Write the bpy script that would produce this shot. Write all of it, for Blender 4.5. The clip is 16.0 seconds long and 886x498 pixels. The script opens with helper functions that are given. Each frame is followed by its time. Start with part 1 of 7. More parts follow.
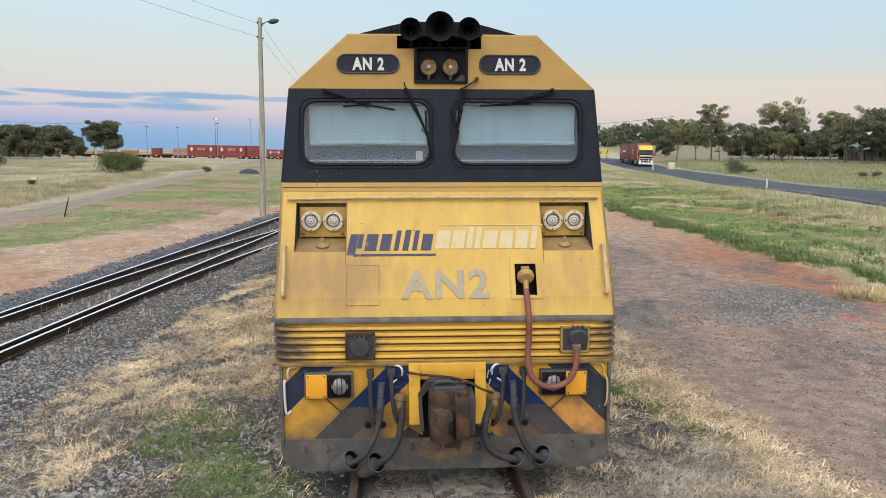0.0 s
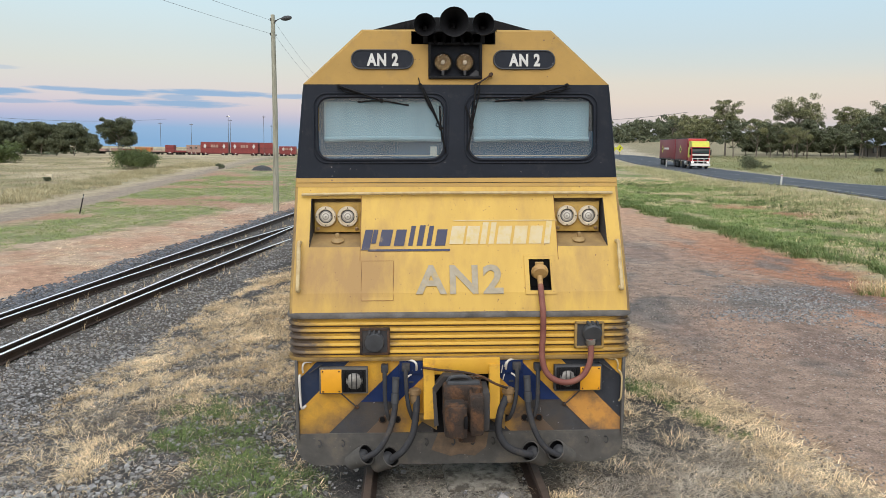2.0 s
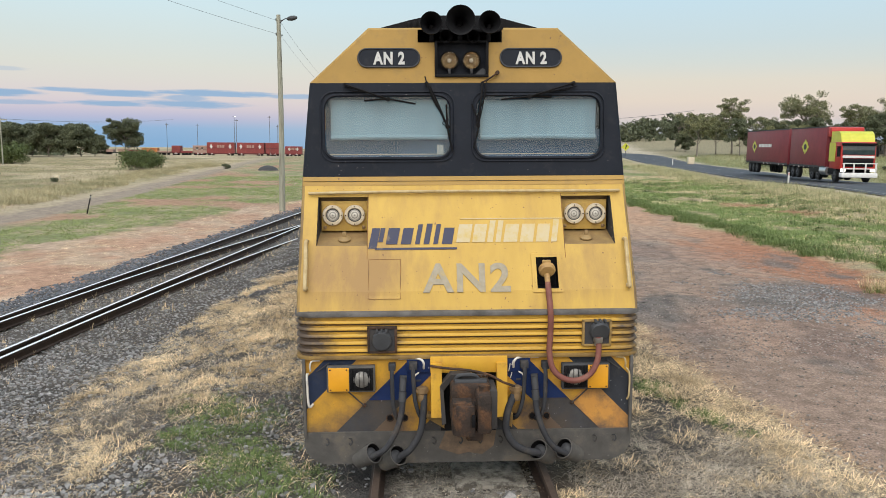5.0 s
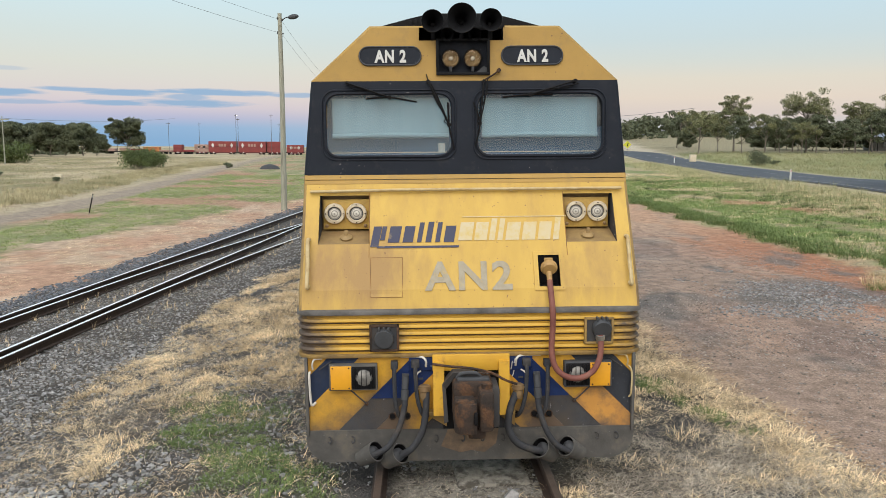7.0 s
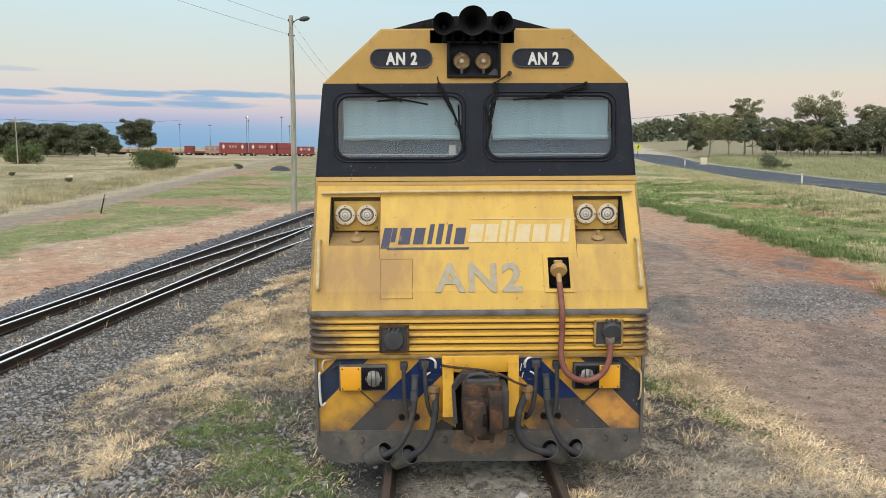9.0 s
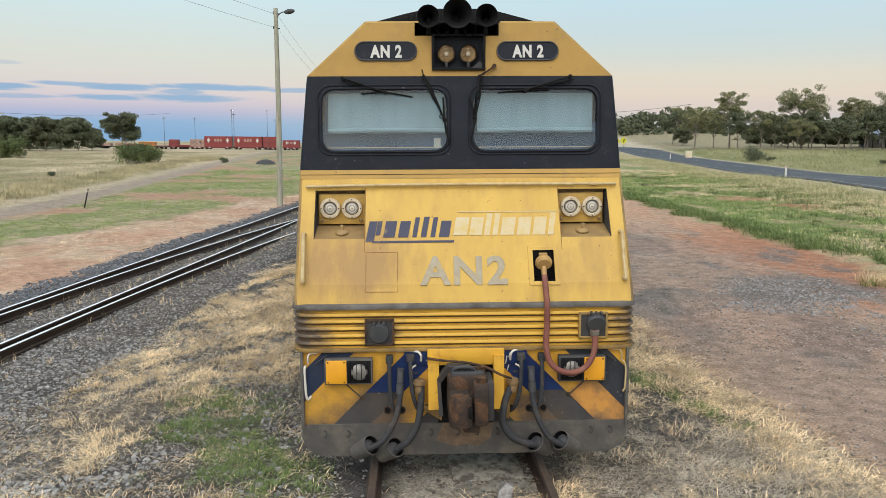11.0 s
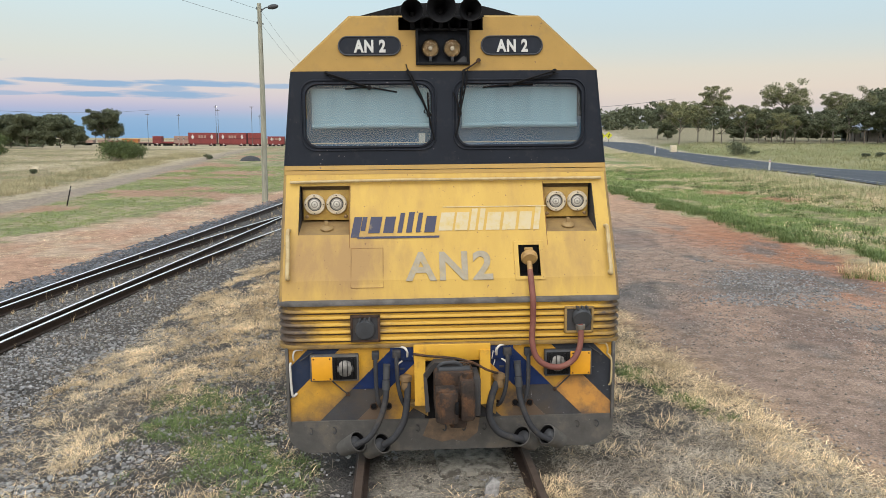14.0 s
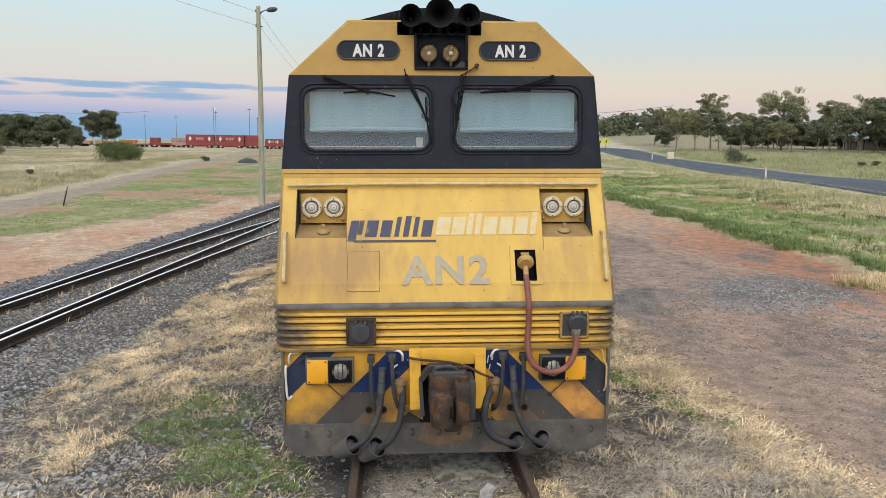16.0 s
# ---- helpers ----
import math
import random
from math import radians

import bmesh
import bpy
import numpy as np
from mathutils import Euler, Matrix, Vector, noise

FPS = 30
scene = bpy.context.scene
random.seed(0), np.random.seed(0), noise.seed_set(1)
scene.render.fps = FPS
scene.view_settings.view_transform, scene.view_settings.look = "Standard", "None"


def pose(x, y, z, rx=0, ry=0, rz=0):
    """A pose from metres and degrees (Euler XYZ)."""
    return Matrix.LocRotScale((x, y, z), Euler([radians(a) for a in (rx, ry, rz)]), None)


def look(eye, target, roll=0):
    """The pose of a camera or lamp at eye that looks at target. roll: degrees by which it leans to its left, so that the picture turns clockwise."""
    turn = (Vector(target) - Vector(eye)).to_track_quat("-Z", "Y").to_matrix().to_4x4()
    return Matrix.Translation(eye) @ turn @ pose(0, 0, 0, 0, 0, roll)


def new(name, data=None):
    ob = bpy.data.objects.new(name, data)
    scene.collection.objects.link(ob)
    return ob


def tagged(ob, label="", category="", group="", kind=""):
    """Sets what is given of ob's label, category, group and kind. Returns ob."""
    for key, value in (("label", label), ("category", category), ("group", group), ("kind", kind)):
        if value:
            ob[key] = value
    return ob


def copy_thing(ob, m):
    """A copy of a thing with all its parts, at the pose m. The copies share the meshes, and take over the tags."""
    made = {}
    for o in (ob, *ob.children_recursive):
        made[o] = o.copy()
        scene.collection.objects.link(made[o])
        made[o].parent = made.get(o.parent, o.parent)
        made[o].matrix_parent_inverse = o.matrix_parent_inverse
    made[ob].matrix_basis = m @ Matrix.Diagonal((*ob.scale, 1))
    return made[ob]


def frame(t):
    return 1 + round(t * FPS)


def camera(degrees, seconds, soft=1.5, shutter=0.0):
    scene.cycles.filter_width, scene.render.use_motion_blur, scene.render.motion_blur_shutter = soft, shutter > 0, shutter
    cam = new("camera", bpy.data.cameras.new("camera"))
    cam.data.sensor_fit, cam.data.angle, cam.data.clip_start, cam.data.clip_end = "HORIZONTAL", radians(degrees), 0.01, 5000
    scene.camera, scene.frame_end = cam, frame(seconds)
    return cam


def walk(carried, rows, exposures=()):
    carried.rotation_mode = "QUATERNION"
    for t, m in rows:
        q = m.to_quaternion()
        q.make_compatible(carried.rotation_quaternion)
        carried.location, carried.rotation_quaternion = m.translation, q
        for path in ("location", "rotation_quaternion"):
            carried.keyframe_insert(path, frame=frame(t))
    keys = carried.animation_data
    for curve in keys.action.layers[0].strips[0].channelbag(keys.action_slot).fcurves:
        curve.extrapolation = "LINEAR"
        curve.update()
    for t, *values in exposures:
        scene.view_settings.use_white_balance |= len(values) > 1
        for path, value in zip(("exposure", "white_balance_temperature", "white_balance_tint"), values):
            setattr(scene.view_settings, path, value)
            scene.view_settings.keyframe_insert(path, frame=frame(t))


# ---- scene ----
cam = camera(59.3, 16.0, 0.8)
PATH = [
    (0, (-0.47, -6.451, 2.885), (-0.344, -4.472, 2.628), 0.9),
    (0.5, (-0.473, -6.453, 2.884), (-0.352, -4.474, 2.624), 0.9),
    (1, (-0.477, -6.46, 2.878), (-0.363, -4.48, 2.616), 0.8),
    (1.5, (-0.482, -6.453, 2.872), (-0.377, -4.474, 2.607), 0.8),
    (2, (-0.489, -6.464, 2.875), (-0.394, -4.484, 2.609), 0.8),
    (2.5, (-0.492, -6.466, 2.873), (-0.406, -4.486, 2.608), 0.8),
    (3, (-0.493, -6.464, 2.869), (-0.413, -4.483, 2.604), 0.8),
    (3.5, (-0.498, -6.46, 2.868), (-0.422, -4.479, 2.603), 0.8),
    (4, (-0.499, -6.464, 2.867), (-0.422, -4.483, 2.602), 0.7),
    (6.5, (-0.496, -6.455, 2.862), (-0.417, -4.476, 2.59), 0.5),
    (7, (-0.498, -6.461, 2.863), (-0.423, -4.481, 2.591), 0.4),
    (7.5, (-0.498, -6.46, 2.863), (-0.431, -4.479, 2.592), 0.4),
    (8, (-0.501, -6.465, 2.863), (-0.443, -4.484, 2.595), 0.5),
    (8.5, (-0.506, -6.469, 2.861), (-0.454, -4.488, 2.594), 0.5),
    (9, (-0.505, -6.484, 2.864), (-0.454, -4.503, 2.597), 0.6),
    (11.5, (-0.488, -6.486, 2.859), (-0.393, -4.509, 2.571), 0.4),
    (12, (-0.485, -6.477, 2.86), (-0.382, -4.501, 2.568), 0.2),
    (12.5, (-0.483, -6.472, 2.854), (-0.373, -4.497, 2.559), 0.1),
    (13, (-0.483, -6.464, 2.849), (-0.368, -4.49, 2.553), 0.2),
    (13.5, (-0.484, -6.468, 2.852), (-0.365, -4.494, 2.556), 0.3),
    (14, (-0.482, -6.469, 2.855), (-0.362, -4.494, 2.561), 0.3),
    (14.5, (-0.483, -6.465, 2.852), (-0.362, -4.49, 2.56), 0.4),
    (15, (-0.484, -6.469, 2.854), (-0.362, -4.494, 2.565), 0.6),
    (15.5, (-0.485, -6.473, 2.857), (-0.361, -4.498, 2.57), 0.8),
    (16, (-0.483, -6.483, 2.857), (-0.354, -4.507, 2.574), 0.9),
]
# the white balance starts slightly cool and settles
BALANCE = [(0, 0, 6320, 13), (2, 0, 6370, 12), (4, 0, 6430, 11.5), (6.5, 0, 6500, 11), (9, 0, 6500, 10.5), (12, 0, 6500, 10), (14.5, 0, 6430, 11.5), (16, 0, 6410, 12)]
walk(cam, [(t, look(eye, target, roll)) for t, eye, target, roll in PATH], BALANCE)


# ---- world, light ----
world = bpy.data.worlds.new("dusk_sky")
scene.world = world
world.use_nodes = True
wn, wl = world.node_tree.nodes, world.node_tree.links
wn.clear()


def wnode(kind, **kw):
    n = wn.new(kind)
    for k, v in kw.items():
        n.inputs[k].default_value = v
    return n


def ramp(node, stops):
    e = node.color_ramp.elements
    while len(e) > 1:
        e.remove(e[-1])
    e[0].position, e[0].color = stops[0][0], (*stops[0][1], 1)
    for p, c in stops[1:]:
        e.new(p).color = (*c, 1)


sky = wn.new("ShaderNodeTexSky")
sky.sky_type, sky.sun_disc = "NISHITA", False
sky.sun_elevation, sky.sun_rotation = radians(12), radians(193)
tc = wn.new("ShaderNodeTexCoord")
sep = wn.new("ShaderNodeSeparateXYZ")
wl.new(tc.outputs["Generated"], sep.inputs[0])
# height ramps for the western and eastern part of the sky: earth shadow, pink belt, pale blue
west, east = wn.new("ShaderNodeValToRGB"), wn.new("ShaderNodeValToRGB")
ramp(west, [(0.0, (.24, .44, .69)), (.016, (.27, .46, .71)), (.028, (.46, .49, .69)), (.040, (.64, .58, .67)), (.052, (.71, .64, .66)), (.068, (.73, .69, .65)), (.09, (.72, .73, .66)), (.12, (.68, .76, .73)), (.16, (.65, .81, .84)), (.22, (.60, .80, .88)), (.45, (.44, .66, .82)), (1, (.32, .52, .72))])
ramp(east, [(0.0, (.42, .54, .68)), (.018, (.52, .56, .62)), (.035, (.69, .60, .58)), (.055, (.77, .66, .57)), (.078, (.75, .69, .59)), (.10, (.66, .70, .66)), (.125, (.60, .71, .73)), (.17, (.57, .75, .83)), (.25, (.53, .74, .85)), (.45, (.44, .67, .83)), (1, (.33, .54, .74))])
for r in (west, east):
    wl.new(sep.outputs["Z"], r.inputs[0])
side = wn.new("ShaderNodeMapRange")
for k, v in (("From Min", -.28), ("From Max", .22)):
    side.inputs[k].default_value = v
wl.new(sep.outputs["X"], side.inputs["Value"])
mix = wn.new("ShaderNodeMix")
mix.data_type = "RGBA"
wl.new(side.outputs[0], mix.inputs["Factor"])
wl.new(west.outputs[0], mix.inputs[6])
wl.new(east.outputs[0], mix.inputs[7])
# long flat cloud streaks low in the west: (east, up) of the middle, half length, half depth, strength
STREAKS = [(-.378, .0570, .050, .0030, .9), (-.335, .0550, .050, .0046, 1), (-.238, .0575, .085, .0046, 1), (-.270, .0445, .068, .0056, 1), (-.275, .0510, .030, .0060, .8),
           (-.350, .0430, .050, .0036, 1), (-.455, .0520, .045, .0050, 1), (-.450, .0420, .055, .0030, .7), (-.148, .0560, .040, .0034, .8), (-.460, .0780, .035, .0032, .35)]
cmap = wn.new("ShaderNodeMapping")
cmap.inputs["Scale"].default_value = (26, 8, 260)
wl.new(tc.outputs["Generated"], cmap.inputs[0])
cn = wnode("ShaderNodeTexNoise", Scale=1.0, Detail=5.0, Roughness=.6)
wl.new(cmap.outputs[0], cn.inputs["Vector"])
cover = None
for sx, sz, hx, hz, amount in STREAKS:
    sm = wn.new("ShaderNodeMapping")
    sm.inputs["Location"].default_value, sm.inputs["Scale"].default_value = (-sx / hx, 0, -sz / hz), (1 / hx, 0, 1 / hz)
    wl.new(tc.outputs["Generated"], sm.inputs[0])
    ln = wn.new("ShaderNodeVectorMath")
    ln.operation = "LENGTH"
    wl.new(sm.outputs[0], ln.inputs[0])
    rag = wn.new("ShaderNodeMath")
    rag.operation = "MULTIPLY_ADD"
    wl.new(cn.outputs[0], rag.inputs[0])
    rag.inputs[1].default_value = 1.3
    wl.new(ln.outputs["Value"], rag.inputs[2])
    fo = wn.new("ShaderNodeMapRange")
    fo.interpolation_type = "SMOOTHSTEP"
    for k, v in (("From Min", 1.75), ("From Max", 1.15), ("To Min", 0.0), ("To Max", amount)):
        fo.inputs[k].default_value = v
    wl.new(rag.outputs[0], fo.inputs["Value"])
    if cover is None:
        cover = fo.outputs[0]
    else:
        top = wn.new("ShaderNodeMath")
        top.operation = "MAXIMUM"
        wl.new(cover, top.inputs[0])
        wl.new(fo.outputs[0], top.inputs[1])
        cover = top.outputs[0]
ahead = wn.new("ShaderNodeMapRange")
for k, v in (("From Min", .0), ("From Max", .3)):
    ahead.inputs[k].default_value = v
wl.new(sep.outputs["Y"], ahead.inputs["Value"])
m3 = wn.new("ShaderNodeMath")
m3.operation = "MULTIPLY"
wl.new(cover, m3.inputs[0])
wl.new(ahead.outputs[0], m3.inputs[1])
cl = wn.new("ShaderNodeMix")
cl.data_type = "RGBA"
wl.new(m3.outputs[0], cl.inputs["Factor"])
wl.new(mix.outputs[2], cl.inputs[6])
cl.inputs[7].default_value = (.28, .44, .66, 1)
# afterglow of the sunset behind the viewer
glow = wn.new("ShaderNodeMapRange")
for k, v in (("From Min", .15), ("From Max", -.75)):
    glow.inputs[k].default_value = v
wl.new(sep.outputs["Y"], glow.inputs["Value"])
gl = wn.new("ShaderNodeMix")
gl.data_type = "RGBA"
wl.new(glow.outputs[0], gl.inputs["Factor"])
wl.new(cl.outputs[2], gl.inputs[6])
gl.inputs[7].default_value = (1.15, 1.14, 1.10, 1)
bg1, bg2, add, wout = wn.new("ShaderNodeBackground"), wn.new("ShaderNodeBackground"), wn.new("ShaderNodeAddShader"), wn.new("ShaderNodeOutputWorld")
wl.new(sky.outputs[0], bg1.inputs[0])
bg1.inputs[1].default_value = .012
wl.new(gl.outputs[2], bg2.inputs[0])
bg2.inputs[1].default_value = .92
wl.new(bg1.outputs[0], add.inputs[0])
wl.new(bg2.outputs[0], add.inputs[1])
wl.new(add.outputs[0], wout.inputs[0])

sun = new("sun", bpy.data.lights.new("sun", "SUN"))
sun.data.energy, sun.data.angle, sun.data.color = 2.9, radians(75), (1, .97, .93)
sun.matrix_world = look((-4, -16, 25), (0, 0, 1.5))


# ---- materials ----
MATS = {}


def mat(name, c1, c2=None, scale=6.0, rough=.7, metal=0.0, bump=0.0, bscale=60.0, grime=None, gscale=3.0, gthr=.55, gsoft=.15, stretch=(1, 1, 1), island=0.0, obj=0.0, spec=.4, detail=5.0, spots=(), flecks=None):
    """A surface with two tones, fine relief and patches of grime or wear."""
    m = bpy.data.materials.new(name)
    m.use_nodes = True
    n, l = m.node_tree.nodes, m.node_tree.links
    b = n["Principled BSDF"]
    b.inputs["Roughness"].default_value, b.inputs["Metallic"].default_value = rough, metal
    b.inputs["Specular IOR Level"].default_value = spec
    c2 = c2 or tuple(v * .8 for v in c1)
    t = n.new("ShaderNodeTexCoord")
    mp = n.new("ShaderNodeMapping")
    mp.inputs["Scale"].default_value = stretch
    l.new(t.outputs["Object"], mp.inputs[0])
    no = n.new("ShaderNodeTexNoise")
    no.inputs["Scale"].default_value, no.inputs["Detail"].default_value, no.inputs["Roughness"].default_value = scale, detail, .62
    l.new(mp.outputs[0], no.inputs["Vector"])
    r = n.new("ShaderNodeValToRGB")
    ramp(r, [(.32, c2), (.66, c1)])
    l.new(no.outputs[0], r.inputs[0])
    col = r.outputs[0]
    if island or obj:
        h = n.new("ShaderNodeHueSaturation")
        g = n.new("ShaderNodeNewGeometry") if island else n.new("ShaderNodeObjectInfo")
        mr = n.new("ShaderNodeMapRange")
        a = island or obj
        mr.inputs["To Min"].default_value, mr.inputs["To Max"].default_value = 1 - a, 1 + a
        l.new(g.outputs["Random Per Island" if island else "Random"], mr.inputs["Value"])
        l.new(mr.outputs[0], h.inputs["Value"])
        l.new(col, h.inputs["Color"])
        col = h.outputs[0]
    if grime:
        gn = n.new("ShaderNodeTexNoise")
        gn.inputs["Scale"].default_value, gn.inputs["Detail"].default_value, gn.inputs["Roughness"].default_value = gscale, 8, .68
        l.new(mp.outputs[0], gn.inputs["Vector"])
        gr = n.new("ShaderNodeMapRange")
        gr.inputs["From Min"].default_value, gr.inputs["From Max"].default_value = gthr - gsoft, gthr + gsoft
        level = gn.outputs[0]
        for centre, reach, amount in spots:
            # soiled areas: the stain gains towards a middle, within an ellipsoid
            sm = n.new("ShaderNodeMapping")
            sm.inputs["Location"].default_value = [-c / r for c, r in zip(centre, reach)]
            sm.inputs["Scale"].default_value = [1 / r for r in reach]
            l.new(t.outputs["Object"], sm.inputs[0])
            ln = n.new("ShaderNodeVectorMath")
            ln.operation = "LENGTH"
            l.new(sm.outputs[0], ln.inputs[0])
            fo = n.new("ShaderNodeMapRange")
            fo.interpolation_type = "SMOOTHSTEP"
            for key, v in (("From Min", 1.0), ("From Max", .0), ("To Min", 0.0), ("To Max", amount)):
                fo.inputs[key].default_value = v
            l.new(ln.outputs["Value"], fo.inputs["Value"])
            ad = n.new("ShaderNodeMath")
            l.new(level, ad.inputs[0])
            l.new(fo.outputs[0], ad.inputs[1])
            level = ad.outputs[0]
        l.new(level, gr.inputs["Value"])
        gm = n.new("ShaderNodeMix")
        gm.data_type = "RGBA"
        l.new(gr.outputs[0], gm.inputs["Factor"])
        l.new(col, gm.inputs[6])
        gm.inputs[7].default_value = (*grime, 1)
        col = gm.outputs[2]
    if flecks:
        fc, fs, ft = flecks
        fn = n.new("ShaderNodeTexNoise")
        fn.inputs["Scale"].default_value, fn.inputs["Detail"].default_value = fs, 2
        l.new(t.outputs["Object"], fn.inputs["Vector"])
        fr = n.new("ShaderNodeMapRange")
        fr.inputs["From Min"].default_value, fr.inputs["From Max"].default_value = ft, ft + .03
        l.new(fn.outputs[0], fr.inputs["Value"])
        fm = n.new("ShaderNodeMix")
        fm.data_type = "RGBA"
        l.new(fr.outputs[0], fm.inputs["Factor"])
        l.new(col, fm.inputs[6])
        fm.inputs[7].default_value = (*fc, 1)
        col = fm.outputs[2]
    l.new(col, b.inputs["Base Color"])
    if bump:
        bn = n.new("ShaderNodeTexNoise")
        bn.inputs["Scale"].default_value, bn.inputs["Detail"].default_value = bscale, 6
        l.new(t.outputs["Object"], bn.inputs["Vector"])
        bu = n.new("ShaderNodeBump")
        bu.inputs["Strength"].default_value, bu.inputs["Distance"].default_value = bump, .02
        l.new(bn.outputs[0], bu.inputs["Height"])
        l.new(bu.outputs[0], b.inputs["Normal"])
    MATS[name] = m
    return m


def vcol_mat(name, rough=.95, nscale=30.0, amount=.45, bump=.6, bscale=45.0):
    """Ground whose base colour comes from the soil zones stored on the mesh, broken up at two scales."""
    m = bpy.data.materials.new(name)
    m.use_nodes = True
    n, l = m.node_tree.nodes, m.node_tree.links
    b = n["Principled BSDF"]
    b.inputs["Roughness"].default_value, b.inputs["Specular IOR Level"].default_value = rough, .15
    a = n.new("ShaderNodeAttribute")
    a.attribute_name = "soil"
    t = n.new("ShaderNodeTexCoord")
    col = a.outputs["Color"]
    for s, am in ((nscale, amount * .7), (nscale * .12, amount * .6), (nscale * 3.3, amount * .9)):
        no = n.new("ShaderNodeTexNoise")
        no.inputs["Scale"].default_value, no.inputs["Detail"].default_value = s, 6
        l.new(t.outputs["Object"], no.inputs["Vector"])
        mr = n.new("ShaderNodeMapRange")
        mr.inputs["From Min"].default_value, mr.inputs["From Max"].default_value = .3, .7
        mr.inputs["To Min"].default_value, mr.inputs["To Max"].default_value = 1 - am, 1 + am
        l.new(no.outputs[0], mr.inputs["Value"])
        h = n.new("ShaderNodeHueSaturation")
        l.new(mr.outputs[0], h.inputs["Value"])
        l.new(col, h.inputs["Color"])
        col = h.outputs[0]
    l.new(col, b.inputs["Base Color"])
    bn = n.new("ShaderNodeTexNoise")
    bn.inputs["Scale"].default_value, bn.inputs["Detail"].default_value = bscale, 8
    l.new(t.outputs["Object"], bn.inputs["Vector"])
    bu = n.new("ShaderNodeBump")
    bu.inputs["Strength"].default_value, bu.inputs["Distance"].default_value = bump, .03
    l.new(bn.outputs[0], bu.inputs["Height"])
    l.new(bu.outputs[0], b.inputs["Normal"])
    return m


YELLOW = mat("faded_yellow_paint", (.545, .352, .068), (.475, .30, .058), 2.5, .55, 0, .06, 90, (.315, .188, .062), 4.2, .73, .24, (1.4, 1, .25), spots=[((-1.05, .2, 1.80), (.95, 1, .62), .45), ((-.72, .2, 1.7), (.35, 1, .45), .20), ((1.1, .2, 1.78), (.6, 1, .45), .26), ((0, .1, 1.46), (1.5, 1, .06), .12)], flecks=((.20, .11, .045), 42, .715))
YELLOW_UP = mat("chalky_yellow_paint", (.395, .240, .058), (.335, .205, .050), 3, .62, 0, .05, 80, (.25, .165, .06), 5, .68, .14, flecks=((.16, .10, .05), 26, .73))
YELLOW_DIRTY = mat("soiled_yellow_paint", (0.386, 0.250, 0.068), (0.277, 0.175, 0.068), 5, .65, 0, .12, 70, (.10, .07, .045), 3.2, .58, .16, (1, 1, .6))
YELLOW_RIB = mat("scuffed_yellow_rib_paint", (.58, .345, .040), (.48, .275, .035), 4, .5, 0, .06, 80, (.085, .06, .042), 5, .70, .14, (.5, 1, 1), spots=[((-1.45, 0, 1.2), (.55, 1, .4), .42), ((1.45, 0, 1.25), (.40, 1, .4), .40), ((-.74, 0, 1.2), (.34, .3, .25), .28), ((1.1, 0, 1.25), (.2, .3, .2), .12)])
YELLOW_BRIGHT = mat("bright_yellow_paint", (.62, .355, .035), (.54, .29, .03), 4, .5, 0, .05, 80, (.26, .14, .04), 6, .67, .1)
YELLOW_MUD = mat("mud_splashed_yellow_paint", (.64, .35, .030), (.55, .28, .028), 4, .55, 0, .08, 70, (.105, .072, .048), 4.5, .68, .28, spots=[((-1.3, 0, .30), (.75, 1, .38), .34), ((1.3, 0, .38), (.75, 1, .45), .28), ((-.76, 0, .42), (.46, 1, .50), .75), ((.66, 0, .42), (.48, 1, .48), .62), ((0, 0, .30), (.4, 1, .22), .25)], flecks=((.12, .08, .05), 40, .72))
AMBER = mat("amber_reflector_plate", (.74, .35, .02), (.66, .31, .02), 6, .45, 0, .03, 60, (.35, .18, .03), 9, .72, .08)
PLATE_BUFF = mat("mottled_buff_plate", (.30, .20, .08), (.20, .13, .06), 6, .6, 0, .06, 80, (.20, .12, .05), 7, .62, .15)
PLUG_TAN = mat("worn_tan_plug", (.46, .29, .10), (.34, .20, .075), 9, .55, 0, .1, 60, (.20, .11, .05), 10, .62, .12)
CREAM = mat("cream_enamel", (.62, .54, .40), (.50, .42, .29), 8, .5, 0, .04, 90, (.24, .15, .07), 14, .66, .1)
CREAM_LINE = mat("rubbed_cream_rail", (.50, .40, .22), (.38, .27, .12), 14, .55, 0, .05, 90)
NAVY = mat("matt_blue_black_paint", (.013, .017, .026), (.010, .013, .020), 4, .6, 0, .05, 80, (.028, .030, .036), 9, .66, .12, spec=.2, flecks=((.16, .15, .15), 34, .735))
SLATE = mat("speckled_slate_paint", (.034, .038, .047), (.024, .027, .034), 5, .6, 0, .06, 70, (.055, .052, .05), 8, .64, .12, spec=.25, flecks=((.34, .34, .34), 40, .70))
SLATE_BLUE = mat("faded_slate_blue_paint", (.022, .034, .070), (.016, .025, .050), 5, .6, 0, .06, 70, (.045, .045, .05), 8, .66, .12, spec=.25, flecks=((.3, .31, .33), 36, .73))
BLUE = mat("dark_blue_paint", (.011, .030, .115), (.009, .021, .078), 5, .5, 0, .06, 70, (.03, .032, .04), 9, .66, .1, spec=.25, flecks=((.40, .42, .46), 34, .725))
STRIPE_DARK = mat("soiled_shade_dark_paint", (.056, .058, .064), (.036, .038, .043), 5, .7, 0, .12, 70, (.070, .058, .048), 4, .58, .16, spec=.25, spots=[((-.65, 0, .45), (.45, 1, .45), .16), ((.65, 0, .45), (.45, 1, .45), .14)], flecks=((.25, .25, .25), 38, .725))
LIP_GREY = mat("muddy_grey_steel", (.108, .104, .097), (.072, .069, .065), 5, .85, 0, .15, 60, (.155, .130, .100), 5, .64, .14, flecks=((.22, .21, .20), 38, .725))
